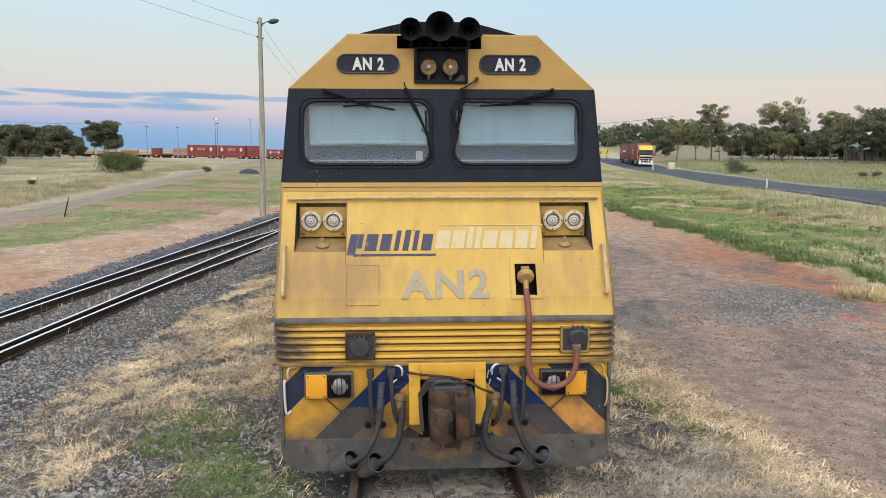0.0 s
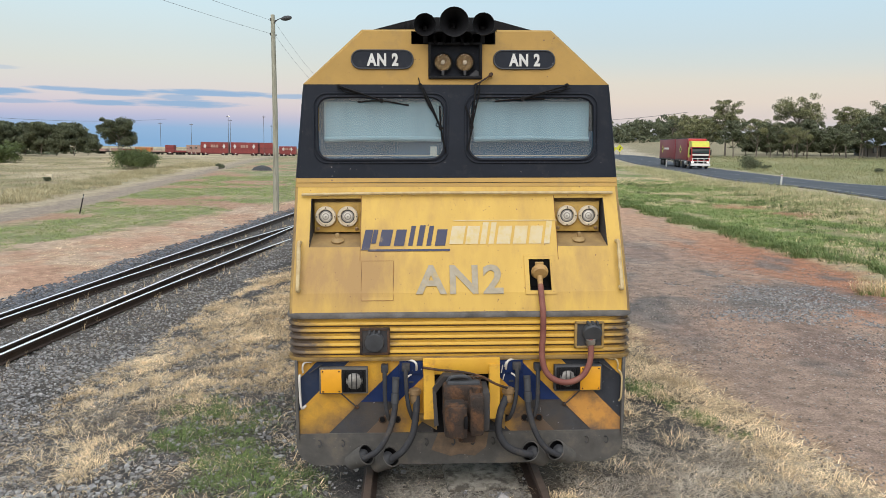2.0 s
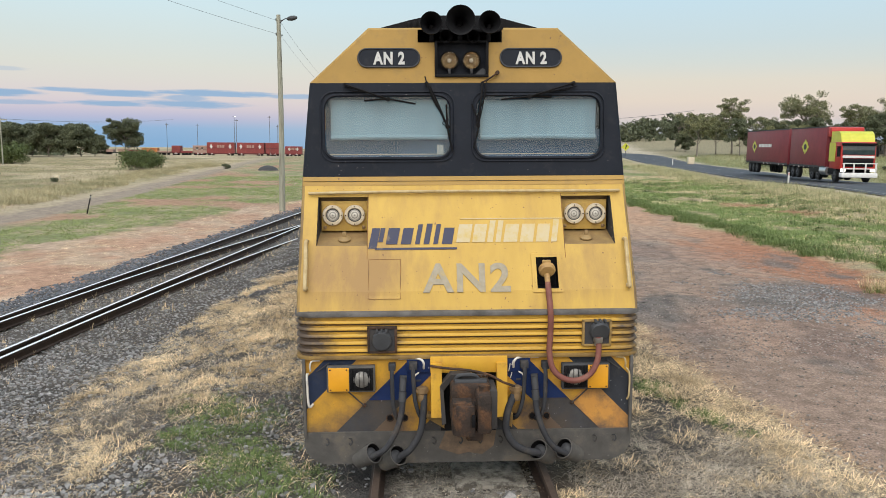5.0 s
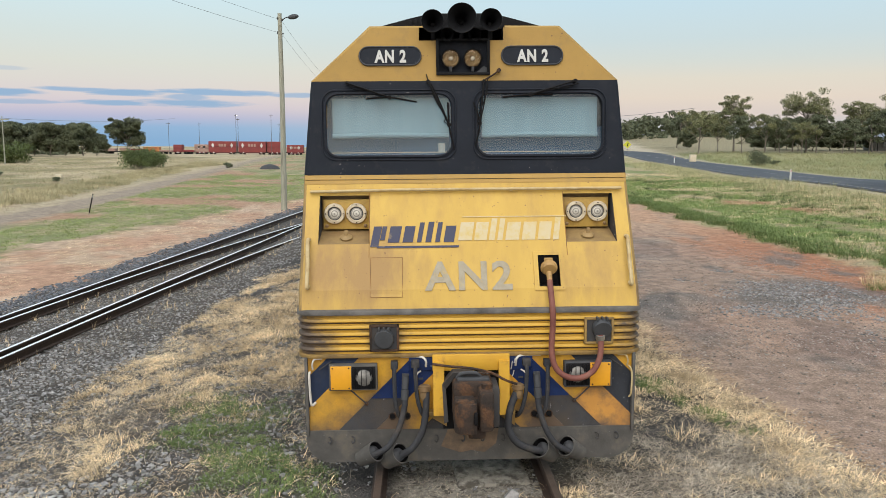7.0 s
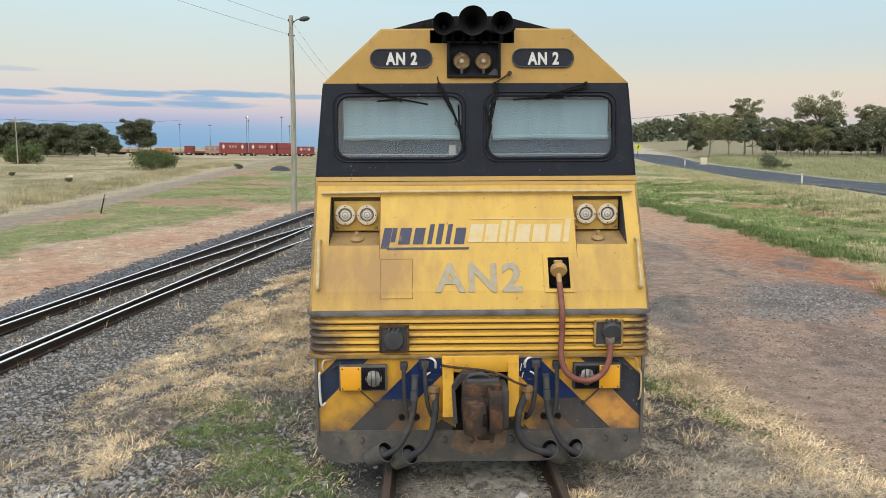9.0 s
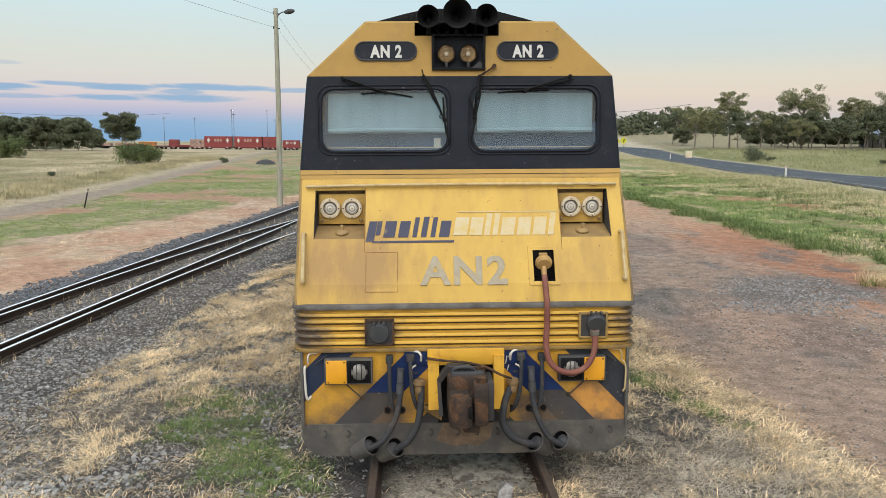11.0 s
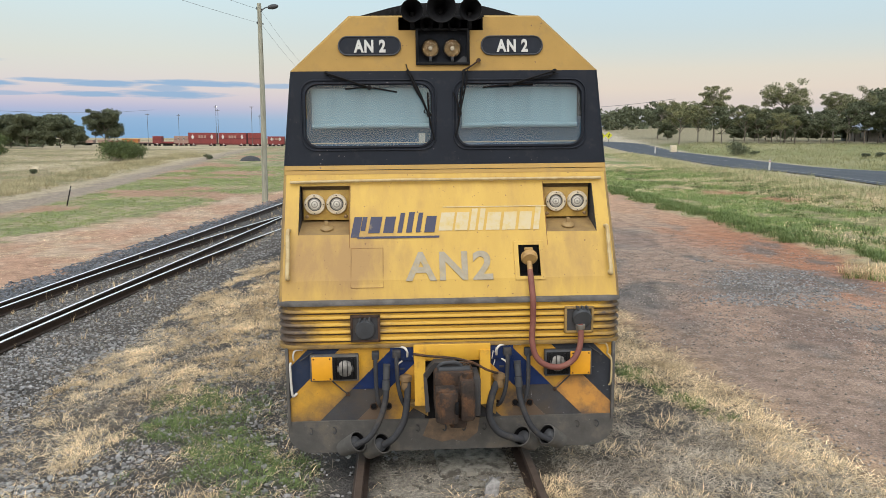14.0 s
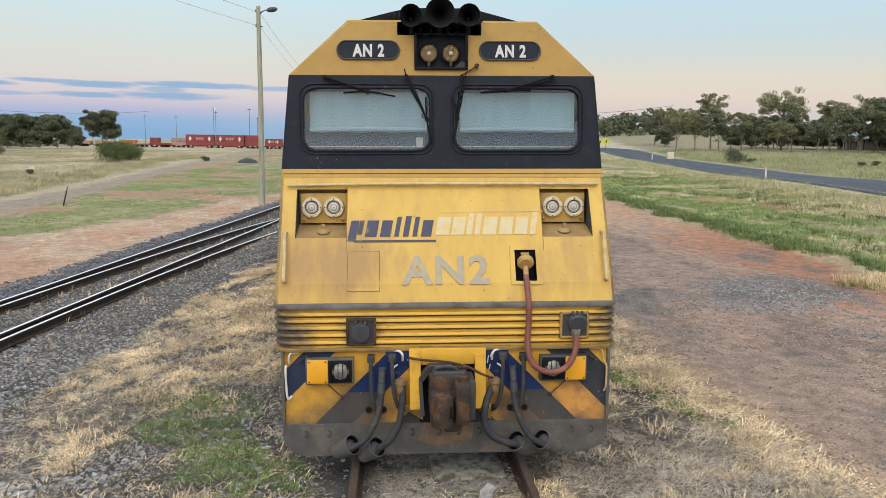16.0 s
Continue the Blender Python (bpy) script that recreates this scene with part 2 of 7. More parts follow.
RUST_FADE = mat("rusted_orange_paint", (.36, .18, .045), (.25, .12, .04), 5, .75, 0, .12, 70, (.12, .075, .045), 6, .54, .15)
ORANGE_FADE = mat("rust_stained_orange_paint", (.54, .265, .055), (.44, .205, .05), 4, .65, 0, .1, 70, (.13, .085, .055), 5, .60, .14, spots=[((1.2, 0, .36), (.6, 1, .2), .22)], flecks=((.14, .09, .05), 40, .72))
LAMP_PLATE = mat("soiled_yellow_lamp_plate", (.50, .325, .075), (.40, .25, .06), 5, .6, 0, .08, 70, (.22, .135, .05), 6, .66, .14)
BLACK = mat("black_steel", (.009, .009, .010), (.006, .006, .007), 8, .6, 0, .05, 60, spec=.15)
HORN = mat("matt_black_horn", (.006, .006, .007), (.004, .004, .004), 8, .5, 0, .03, 60, spec=.12)
RUBBER = mat("grey_rubber_hose", (.034, .036, .041), (.022, .023, .027), 9, .75, 0, .08, 90, (.085, .07, .055), 7, .64, .12)
RED_HOSE = mat("dusty_red_hose", (.20, .075, .055), (.15, .05, .04), 8, .7, 0, .06, 90, (.22, .14, .10), 9, .68, .12)
CAP_GREY = mat("dark_grey_socket_cap", (.055, .058, .063), (.04, .042, .046), 9, .65, 0, .08, 90)
RUST = mat("rusted_cast_steel", (.055, .036, .027), (.026, .021, .018), 9, .85, .2, .5, 40, (.20, .09, .035), 7, .62, .14)
STEEL = mat("worn_steel_rim", (.42, .40, .36), (.28, .26, .23), 12, .4, .7, .05, 90)
SILVER = mat("silver_lens", (.66, .63, .56), (.52, .50, .44), 20, .45, .3)
# the fine pale and dark mottle paints glints into the brassy colour
BRASSY = mat("brassy_glint_reflector", (.74, .62, .46), (.30, .23, .15), 46, .25, .7)
MARKER_GLASS = mat("ribbed_marker_glass", (.26, .25, .23), (.14, .135, .125), 24, .3, .3, .2, 40)
LENS_GREY = mat("ribbed_lens_glass", (.36, .34, .30), (.27, .25, .22), 20, .4, .2)
DULL_STEEL = mat("dull_silver_lettering", (.31, .275, .205), (.25, .21, .14), 16, .5, .1, .03, 80, (.42, .29, .08), 11, .64, .10)
LETTER_WHITE = mat("white_numerals", (.56, .56, .54), (.48, .48, .46), 8, .55)
LETTER_BLUE = mat("worn_blue_decal", (.022, .026, .065), (.032, .034, .06), 14, .5, 0, 0, 1, (.30, .22, .10), 9, .70, .1)
LETTER_PALE = mat("peeling_white_decal", (.50, .425, .27), (.50, .39, .19), 9, .55, 0, .03, 60, (.50, .36, .10), 14, .60, .10)
WHITE_PIPE = mat("white_painted_pipe", (.62, .60, .55), (.48, .45, .40), 10, .5, 0, .04, 70)
BRASS = mat("worn_brass_valve", (.30, .20, .10), (.20, .13, .07), 9, .5, .5, .1, 60)
CURTAIN = mat("pale_sunblind", (.35, .475, .535), (.28, .39, .45), 1.6, .8, 0, .02, 20, None, 3, .5, .1, (3, 1, .4))
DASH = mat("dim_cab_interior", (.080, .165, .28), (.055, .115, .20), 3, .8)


def glass_mat(name, tint=(.86, .92, .93), rough=.03, ior=1.6):
    m = bpy.data.materials.new(name)
    m.use_nodes = True
    n, l = m.node_tree.nodes, m.node_tree.links
    n.remove(n["Principled BSDF"])
    tr, gl, mx, fr = n.new("ShaderNodeBsdfTransparent"), n.new("ShaderNodeBsdfGlossy"), n.new("ShaderNodeMixShader"), n.new("ShaderNodeFresnel")
    tr.inputs[0].default_value = (*tint, 1)
    gl.inputs["Roughness"].default_value = rough
    fr.inputs["IOR"].default_value = ior
    l.new(fr.outputs[0], mx.inputs[0])
    l.new(tr.outputs[0], mx.inputs[1])
    l.new(gl.outputs[0], mx.inputs[2])
    l.new(mx.outputs[0], n["Material Output"].inputs[0])
    return m


GLASS = glass_mat("window_glass")
LAMP_GLASS = glass_mat("clear_lamp_glass", (.95, .92, .85), .05, 1.25)
GREY_STRIP = mat("worn_grey_rubber_strip", (.15, .14, .13), (.095, .09, .085), 7, .75, 0, .1, 60, (.05, .045, .04), 6, .6, .15)
GROOVE = mat("brown_rib_groove", (.10, .062, .032), (.06, .04, .025), 9, .8)
TAN_BARE = mat("bare_tan_metal", (.20, .135, .085), (.13, .09, .06), 9, .8, 0, .15, 60, (.08, .065, .05), 6, .55, .15)


# ---- mesh tools ----
def mesh_of(name, bm, material, smooth=False):
    bmesh.ops.recalc_face_normals(bm, faces=bm.faces)
    me = bpy.data.meshes.new(name)
    bm.to_mesh(me)
    bm.free()
    me.materials.append(material)
    if smooth:
        me.shade_smooth()
        me.set_sharp_from_angle(angle=radians(38))
    return me


def part(name, bm, material, parent, label="", smooth=True):
    ob = new(name, mesh_of(name, bm, material, smooth))
    ob.parent = parent
    return tagged(ob, label)


def thing(name, bm, material, label, category, m=None, smooth=True, kind="", group=""):
    ob = new(name, mesh_of(name, bm, material, smooth))
    if m:
        ob.matrix_basis = m
    return tagged(ob, label, category, group, kind)


def holder(name, label, category, m=None, group="", kind=""):
    ob = new(name)
    ob.empty_display_size = .2
    if m:
        ob.matrix_basis = m
    return tagged(ob, label, category, group, kind)


def box(bm, x0, x1, y0, y1, z0, z1, bevel=0.0, m=None):
    b = bmesh.new()
    bmesh.ops.create_cube(b, size=1)
    for v in b.verts:
        v.co = Vector(((x0 + x1) / 2 + v.co.x * (x1 - x0), (y0 + y1) / 2 + v.co.y * (y1 - y0), (z0 + z1) / 2 + v.co.z * (z1 - z0)))
    if bevel:
        bmesh.ops.bevel(b, geom=b.edges[:], offset=bevel, segments=2, affect="EDGES", profile=.5)
    return join(bm, b, m)


def join(bm, b, m=None):
    if m:
        b.transform(m)
    vs = [bm.verts.new(v.co) for v in b.verts]
    b.verts.index_update()
    for f in b.faces:
        bm.faces.new([vs[v.index] for v in f.verts])
    b.free()
    return bm


def revolve(bm, profile, origin, axis, n=20, caps=True):
    """Turn (radius, height) pairs round an axis."""
    q = Vector(axis).normalized().to_track_quat("Z", "Y").to_matrix()
    rings = []
    for r, h in profile:
        ring = [bm.verts.new(Vector(origin) + q @ Vector((max(r, 1e-4) * math.cos(2 * math.pi * i / n), max(r, 1e-4) * math.sin(2 * math.pi * i / n), h))) for i in range(n)]
        rings.append(ring)
    for a, b in zip(rings, rings[1:]):
        for i in range(n):
            bm.faces.new((a[i], a[(i + 1) % n], b[(i + 1) % n], b[i]))
    if caps:
        bm.faces.new(rings[0][::-1])
        bm.faces.new(rings[-1])
    return bm


def cyl(bm, p0, p1, r0, r1=None, n=14):
    d = Vector(p1) - Vector(p0)
    return revolve(bm, [(r0, 0), (r0 if r1 is None else r1, d.length)], p0, d, n)


def tube(bm, pts, r, n=10, steps=5):
    """A hose or bent bar along a smooth line through the points."""
    pts = [Vector(p) for p in pts]
    ext = [pts[0] * 2 - pts[1], *pts, pts[-1] * 2 - pts[-2]]
    line = []
    for i in range(1, len(ext) - 2):
        a, b, c, d = ext[i - 1:i + 3]
        for k in range(steps):
            t = k / steps
            line.append(.5 * (2 * b + (c - a) * t + (2 * a - 5 * b + 4 * c - d) * t * t + (3 * b - a - 3 * c + d) * t ** 3))
    line.append(pts[-1])
    rings, up = [], None
    for i, p in enumerate(line):
        d = (line[min(i + 1, len(line) - 1)] - line[max(i - 1, 0)]).normalized()
        if up is None:
            up = d.orthogonal().normalized()
        up = (up - d * up.dot(d)).normalized()
        s = d.cross(up)
        rings.append([bm.verts.new(p + r * (math.cos(2 * math.pi * k / n) * up + math.sin(2 * math.pi * k / n) * s)) for k in range(n)])
    for a, b in zip(rings, rings[1:]):
        for k in range(n):
            bm.faces.new((a[k], a[(k + 1) % n], b[(k + 1) % n], b[k]))
    bm.faces.new(rings[0][::-1])
    bm.faces.new(rings[-1])
    return bm


def slab(bm, pts, push):
    """A flat polygon (3D points) given a thickness along push."""
    a = [bm.verts.new(Vector(p)) for p in pts]
    b = [bm.verts.new(Vector(p) + Vector(push)) for p in pts]
    bm.faces.new(a)
    bm.faces.new(b[::-1])
    for i in range(len(a)):
        j = (i + 1) % len(a)
        bm.faces.new((a[i], b[i], b[j], a[j]))
    return bm


def clip(poly, nx, nz, c):
    """The part of a polygon (x, z) where nx x + nz z <= c."""
    out = []
    for i, p in enumerate(poly):
        q = poly[(i + 1) % len(poly)]
        a, b = nx * p[0] + nz * p[1] - c, nx * q[0] + nz * q[1] - c
        if a <= 0:
            out.append(p)
        if a * b < 0:
            t = a / (a - b)
            out.append((p[0] + (q[0] - p[0]) * t, p[1] + (q[1] - p[1]) * t))
    return out


def round_rect(x0, x1, z0, z1, r, n=6):
    pts = []
    for cx, cz, a0 in ((x1 - r, z0 + r, -90), (x1 - r, z1 - r, 0), (x0 + r, z1 - r, 90), (x0 + r, z0 + r, 180)):
        for k in range(n + 1):
            a = radians(a0 + 90 * k / n)
            pts.append((cx + r * math.cos(a), cz + r * math.sin(a)))
    return pts


def letters(text, size, material, name, parent, place, label="", squash=1.0, lean=0.0, spread=1.0, bold=.03):
    cu = bpy.data.curves.new(name, "FONT")
    cu.body, cu.size, cu.extrude, cu.shear, cu.space_character, cu.offset = text, size, .003, lean, spread, size * bold
    cu.align_x, cu.align_y = "CENTER", "BOTTOM_BASELINE"
    tmp = new(name, cu)
    me = bpy.data.meshes.new_from_object(tmp.evaluated_get(bpy.context.evaluated_depsgraph_get()))
    bpy.data.objects.remove(tmp)
    me.transform(Matrix.Diagonal((squash, 1, 1, 1)))
    me.materials.clear()
    me.materials.append(material)
    ob = new(name, me)
    ob.parent = parent
    ob.matrix_basis = place
    return tagged(ob, label)


# ---- locomotive ----
FACE = [(1.455, .03), (1.62, .09), (2.42, .53), (2.58, .60), (3.41, .66), (3.9, .72), (4.3, .76)]
HALF = [(1.455, 1.463), (2.58, 1.463), (3.41, 1.386), (3.9, .854)]


def along(table, z):
    for (a, b), (c, d) in zip(table, table[1:]):
        if z <= c:
            return b + (d - b) * (max(z, a) - a) / (c - a)
    return table[-1][1]


def F(x, z, out=0.0):
    return Vector((x, along(FACE, z) - out, z))


def panel(bm, pts, out=0.0):
    return bm.faces.new([bm.verts.new(F(x, z, out)) for x, z in pts])


def patch(bm, xs, zs, holes=()):
    """Face panels on a grid of cuts, less the holes (x0, x1, z0, z1)."""
    for x0, x1 in zip(xs, xs[1:]):
        for z0, z1 in zip(zs, zs[1:]):
            cx, cz = (x0 + x1) / 2, (z0 + z1) / 2
            if not any(h[0] < cx < h[1] and h[2] < cz < h[3] for h in holes):
                panel(bm, [(x0, z0), (x1, z0), (x1, z1), (x0, z1)])


def hole_ring(bm, outer, inner, out=0.0):
    """Fill between a rectangle (x0, x1, z0, z1) and a rounded loop in it, sharing directions from the centre."""
    x0, x1, z0, z1 = outer
    cx, cz = (x0 + x1) / 2, (z0 + z1) / 2
    ring = []
    for x, z in inner:
        dx, dz = x - cx, z - cz
        k = min((x1 - cx) / abs(dx) if dx else 9e9, (z1 - cz) / abs(dz) if dz else 9e9)
        ring.append((cx + dx * k, cz + dz * k))
    n = len(inner)
    for i in range(n):
        j = (i + 1) % n
        panel(bm, [inner[i], ring[i], ring[j], inner[j]], out)
    for sx in (x0, x1):
        for sz in (z0, z1):
            near = sorted(range(n), key=lambda i: math.hypot(ring[i][0] - sx, ring[i][1] - sz))
            a = [i for i in near[:6] if abs(ring[i][0] - sx) < 1e-5]
            b = [i for i in near[:6] if abs(ring[i][1] - sz) < 1e-5]
            if a and b and a[0] != b[0]:
                panel(bm, [ring[a[0]], (sx, sz), ring[b[0]]], out)


def pocket(bm, x0, x1, z0, z1, depth):
    """Side walls of a recess sunk straight back from the face, and its back."""
    c = [(x0, z0), (x1, z0), (x1, z1), (x0, z1)]
    yb = max(along(FACE, z0), along(FACE, z1)) + depth
    for i in range(4):
        a, b = c[i], c[(i + 1) % 4]
        bm.faces.new([bm.verts.new(p) for p in (F(*a), F(*b), Vector((b[0], yb, b[1])), Vector((a[0], yb, a[1])))])
    bm.faces.new([bm.verts.new((x, yb, z)) for x, z in c])


def locomotive():
    loco = holder("locomotive", "yellow diesel locomotive with dark windscreen band, soiled and worn", "locomotive", pose(.007, 0, 0, 0, -.85, -.45))
    # body shell behind the face, with rounded front corners
    b = bmesh.new()
    zs = [1.455, 1.62, 2.42, 2.58]
    for s in (-1, 1):
        for z0, z1 in zip(zs, zs[1:]):
            for y_a, y_b, xa, xb in ((.0, .012, .030, .009), (.012, .035, .009, 0), (.035, None, 0, 0)):
                q = []
                for z, flip in ((z0, 0), (z1, 0)):
                    h, y = along(HALF, z), along(FACE, z)
                    pa, pb = Vector((s * (h - xa), y + y_a, z)), Vector((s * (h - xb), 18.0 if y_b is None else y + y_b, z))
                    q.append((pa, pb))
                b.faces.new([b.verts.new(p) for p in (q[0][0], q[0][1], q[1][1], q[1][0])])
    part("body_side", b, YELLOW_DIRTY, loco)
    b = bmesh.new()
    out = [(-1.463, 1.0), (1.463, 1.0), (1.463, 2.58), (1.386, 3.41), (.854, 3.9), (-.854, 3.9), (-1.386, 3.41), (-1.463, 2.58)]
    slab(b, [(x * .985, 1.6, z * .99 + .01) for x, z in out], (0, 17, 0))
    part("hood", b, YELLOW_UP, loco)
    # brow and roof edge
    b = bmesh.new()
    for pts in ([(-1.366, 3.412), (-.412, 3.412), (-.412, 3.885), (-.84, 3.885)], [(1.366, 3.412), (.345, 3.412), (.345, 3.885), (.84, 3.885)],
                [(-.412, 3.412), (-.247, 3.412), (-.247, 3.77), (-.412, 3.77)], [(.345, 3.412), (.208, 3.412), (.208, 3.77), (.345, 3.77)],
                [(-.247, 3.412), (.208, 3.412), (.208, 3.48), (-.247, 3.48)]):
        panel(b, pts)
    for s in (-1, 1):
        o = [(1.366, 3.412), (.84, 3.885), (.36, 3.885)]
        w = [(1.386, 3.412, .03), (.856, 3.902, .03), (.36, 3.905, .03)]
        for i in range(2):
            p0, p1 = F(s * o[i][0], o[i][1]), F(s * o[i + 1][0], o[i + 1][1])
            q0, q1 = (F(s * a[0], a[1]) + Vector((0, a[2], 0)) for a in w[i:i + 2])
            b.faces.new([b.verts.new(p) for p in (p0, p1, q1, q0)])
            b.faces.new([b.verts.new(p) for p in (q0, q1, Vector((q1.x, 2.0, q1.z)), Vector((q0.x, 2.0, q0.z)))])
    part("brow_panel", b, YELLOW_UP, loco, "chalky yellow sheet with clipped upper corners")
    b = bmesh.new()
    pocket(b, -.247, .208, 3.48, 3.77, .05)
    part("lamp_recess", b, NAVY, loco)
    b = bmesh.new()
    for q in ([(-.412, 3.77), (.345, 3.77)], [(-.412, 3.77), (-.412, 3.9)], [(.345, 3.77), (.345, 3.9)]):
        (xa, za), (xb, zb) = q
        b.faces.new([b.verts.new(p) for p in (F(xa, za), F(xb, zb), Vector((xb, 1.3, zb)), Vector((xa, 1.3, za)))])
    b.faces.new([b.verts.new((x, 1.1, z)) for x, z in ((-.412, 3.76), (.345, 3.76), (.345, 4.0), (-.412, 4.0))])
    part("horn_recess", b, BLACK, loco)
    b = bmesh.new()
    slab(b, [(-.78, .86, 3.89), (-.77, .86, 3.915), (-.50, .86, 3.985), (-.30, .86, 4.03), (.26, .86, 4.03), (.42, .86, 3.99), (.69, .86, 3.92), (.70, .86, 3.89)], (0, 3.2, 0))
    for k in range(5):
        box(b, -.50 + .05 * k, -.475 + .05 * k, .835, .87, 3.90, 3.965 + .011 * k, .003)
    part("roof_cover", b, BLACK, loco, "black sheet cover behind the horns")
    # horns
    def horn(x, y, z, r, ln, name="horn"):
        b = bmesh.new()
        revolve(b, [(r * .88, .012), (r * .96, .002), (r, .0), (r * 1.02, .012), (r * .97, .03), (r * .72, .07), (r * .48, .14), (r * .33, .22), (r * .26, ln)], (x, y, z), (0, 1, 0), 28, False)
        h = part(name, b, HORN, loco, "flared matt black air horn")
        b = bmesh.new()
        revolve(b, [(r * .89, .0), (r * .62, .05), (r * .40, .11), (r * .25, .2), (.001, .22)], (x, y + .012, z), (0, 1, 0), 24, False)
        part("bell_mouth", b, BLACK, h)
    horn(-.036, .50, 3.937, .128, .5)
    horn(-.292, .54, 3.918, .098, .45)
    horn(.222, .54, 3.926, .098, .45)
    horn(-.16, .64, 3.815, .058, .3)
    horn(.085, .64, 3.815, .058, .3)
    b = bmesh.new()
    box(b, -.36, .31, .72, .78, 3.86, 3.90, .008)
    for x in (-.285, -.03, .23):
        box(b, x - .02, x + .02, .72, .77, 3.78, 3.93, .006)
    part("horn_bracket", b, BLACK, loco)
    # upper headlights
    for x in (-.128, .070):
        b = bmesh.new()
        revolve(b, [(.088, 0), (.09, -.03), (.079, -.035), (.072, -.012), (.07, 0)], (x, .735, 3.612), (0, 1, 0), 26, False)
        lamp = part("headlight", b, BLACK, loco)
        b = bmesh.new()
        revolve(b, [(.073, -.012), (.062, .018), (.03, .036), (.001, .04)], (x, .716, 3.612), (0, 1, 0), 24, False)
        part("reflector", b, BRASSY, lamp)
        b = bmesh.new()
        revolve(b, [(.006, -.014), (.019, -.004), (.017, .02)], (x, .708, 3.612), (0, 1, 0), 14)
        part("bulb", b, WHITE_PIPE, lamp)
        b = bmesh.new()
        revolve(b, [(.076, .0), (.074, -.006), (.04, -.012), (.0, -.014)], (x, .704, 3.612), (0, 1, 0), 24)
        part("lens", b, LAMP_GLASS, lamp)
        b = bmesh.new()
        box(b, x - .012, x + .012, .69, .73, 3.495, 3.54, .003)
        part("lamp_bracket", b, CAP_GREY, lamp)
    b = bmesh.new()
    for x in (-.249, .210):
        box(b, x - .012, x + .012, .655, .70, 3.48, 3.77, .004)
    box(b, -.26, .222, .64, .70, 3.462, 3.484, .004)
    box(b, -.26, .222, .68, .72, 3.764, 3.784, .004)
    part("lamp_frame", b, BLACK, loco)
    b = bmesh.new()
    slab(b, [(.10, .70, 3.485), (.19, .70, 3.485), (.215, .70, 3.52), (.17, .70, 3.545)], (0, .01, 0))
    part("loose_flap", b, CAP_GREY, loco)
    # number plates of the class
    for x in (-.672, .604):
        b = bmesh.new()
        slab(b, [F(px, pz, .010) for px, pz in round_rect(x - .275, x + .275, 3.553, 3.715, .079, 7)], (0, .03, 0))
        rim = part("number_board", b, NAVY, loco, "dark oval board with white numerals")
        b = bmesh.new()
        tube(b, [F(px, pz, .012) for px, pz in round_rect(x - .275, x + .275, 3.553, 3.715, .079, 5)] + [F(x + .196, 3.553, .012)], .007, 6, 1)
        part("board_rim", b, CAP_GREY, rim)
        letters("AN 2", .148, LETTER_WHITE, "board_number", rim, Matrix.Translation(F(x + .005, 3.580, .016)) @ pose(0, 0, 0, 83), "white numerals", .76, 0, 1.14, .04)
    # windscreen band
    b = bmesh.new()
    wl_, wr_ = round_rect(-1.262, -.118, 2.742, 3.305, .12), round_rect(.100, 1.244, 2.742, 3.305, .12)
    patch(b, [-1.262 - .04, -.118 + .04, .06, 1.244 + .04], [2.58, 2.70, 3.345, 3.412], [(-1.302, -.078, 2.70, 3.345), (.06, 1.284, 2.70, 3.345)])
    hole_ring(b, (-1.302, -.078, 2.70, 3.345), wl_)
    hole_ring(b, (.060, 1.284, 2.70, 3.345), wr_)
    for s, xe in ((-1, 1.302), (1, 1.284)):
        for z0, z1 in ((2.58, 2.70), (2.70, 3.345), (3.345, 3.412)):
            panel(b, [(s * xe, z0), (s * (along(HALF, z0) - .03), z0), (s * (along(HALF, z1) - .03), z1), (s * xe, z1)])
            h0, h1, y0, y1 = along(HALF, z0), along(HALF, z1), along(FACE, z0), along(FACE, z1)
            for (xa, ya), (xb, yb) in (((.03, 0), (.009, .012)), ((.009, .012), (0, .035)), ((0, .035), (0, 2.0))):
                b.faces.new([b.verts.new(p) for p in ((s * (h0 - xa), y0 + ya, z0), (s * (h0 - xb), y0 + yb, z0), (s * (h1 - xb), y1 + yb, z1), (s * (h1 - xa), y1 + ya, z1))])
    part("windscreen_surround", b, NAVY, loco, "matt blue-black painted cab front")
    for loop, x0, x1 in ((wl_, -1.262, -.118), (wr_, .100, 1.244)):
        b = bmesh.new()
        for off, r in ((0.0, .013), (-.028, .008)):
            big = round_rect(x0 + off, x1 - off, 2.742 + off, 3.305 - off, .12, 5)
            tube(b, [F(px, pz, .004) for px, pz in big + big[:1]], r, 6, 1)
        win = part("windscreen", b, NAVY, loco, "rounded windscreen with rubber seal and pale sunblind")
        b = bmesh.new()
        slab(b, [F(px, pz, -.012) for px, pz in loop], (0, .008, 0))
        g = part("pane", b, GLASS, win)
        g.visible_shadow = False
        b = bmesh.new()
        n = 26
        zt, zb = 3.265, 2.905
        cols = []
        for i in range(n + 1):
            x = x0 + .055 + (x1 - x0 - .085) * i / n
            y = .735 + .004 * math.sin(i * 1.9) + .006 * math.sin(i * .7 + x0)
            cols.append((b.verts.new((x, y, zb + .003 * math.sin(i * .8 + x0 * 3))), b.verts.new((x, y + .005, zt))))
        for a, c in zip(cols, cols[1:]):
            b.faces.new((a[0], c[0], c[1], a[1]))
        part("sunblind", b, CURTAIN, win, "pale grey-green sunblind")
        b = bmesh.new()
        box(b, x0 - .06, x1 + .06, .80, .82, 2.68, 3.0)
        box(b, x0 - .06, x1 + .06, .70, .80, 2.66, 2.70)
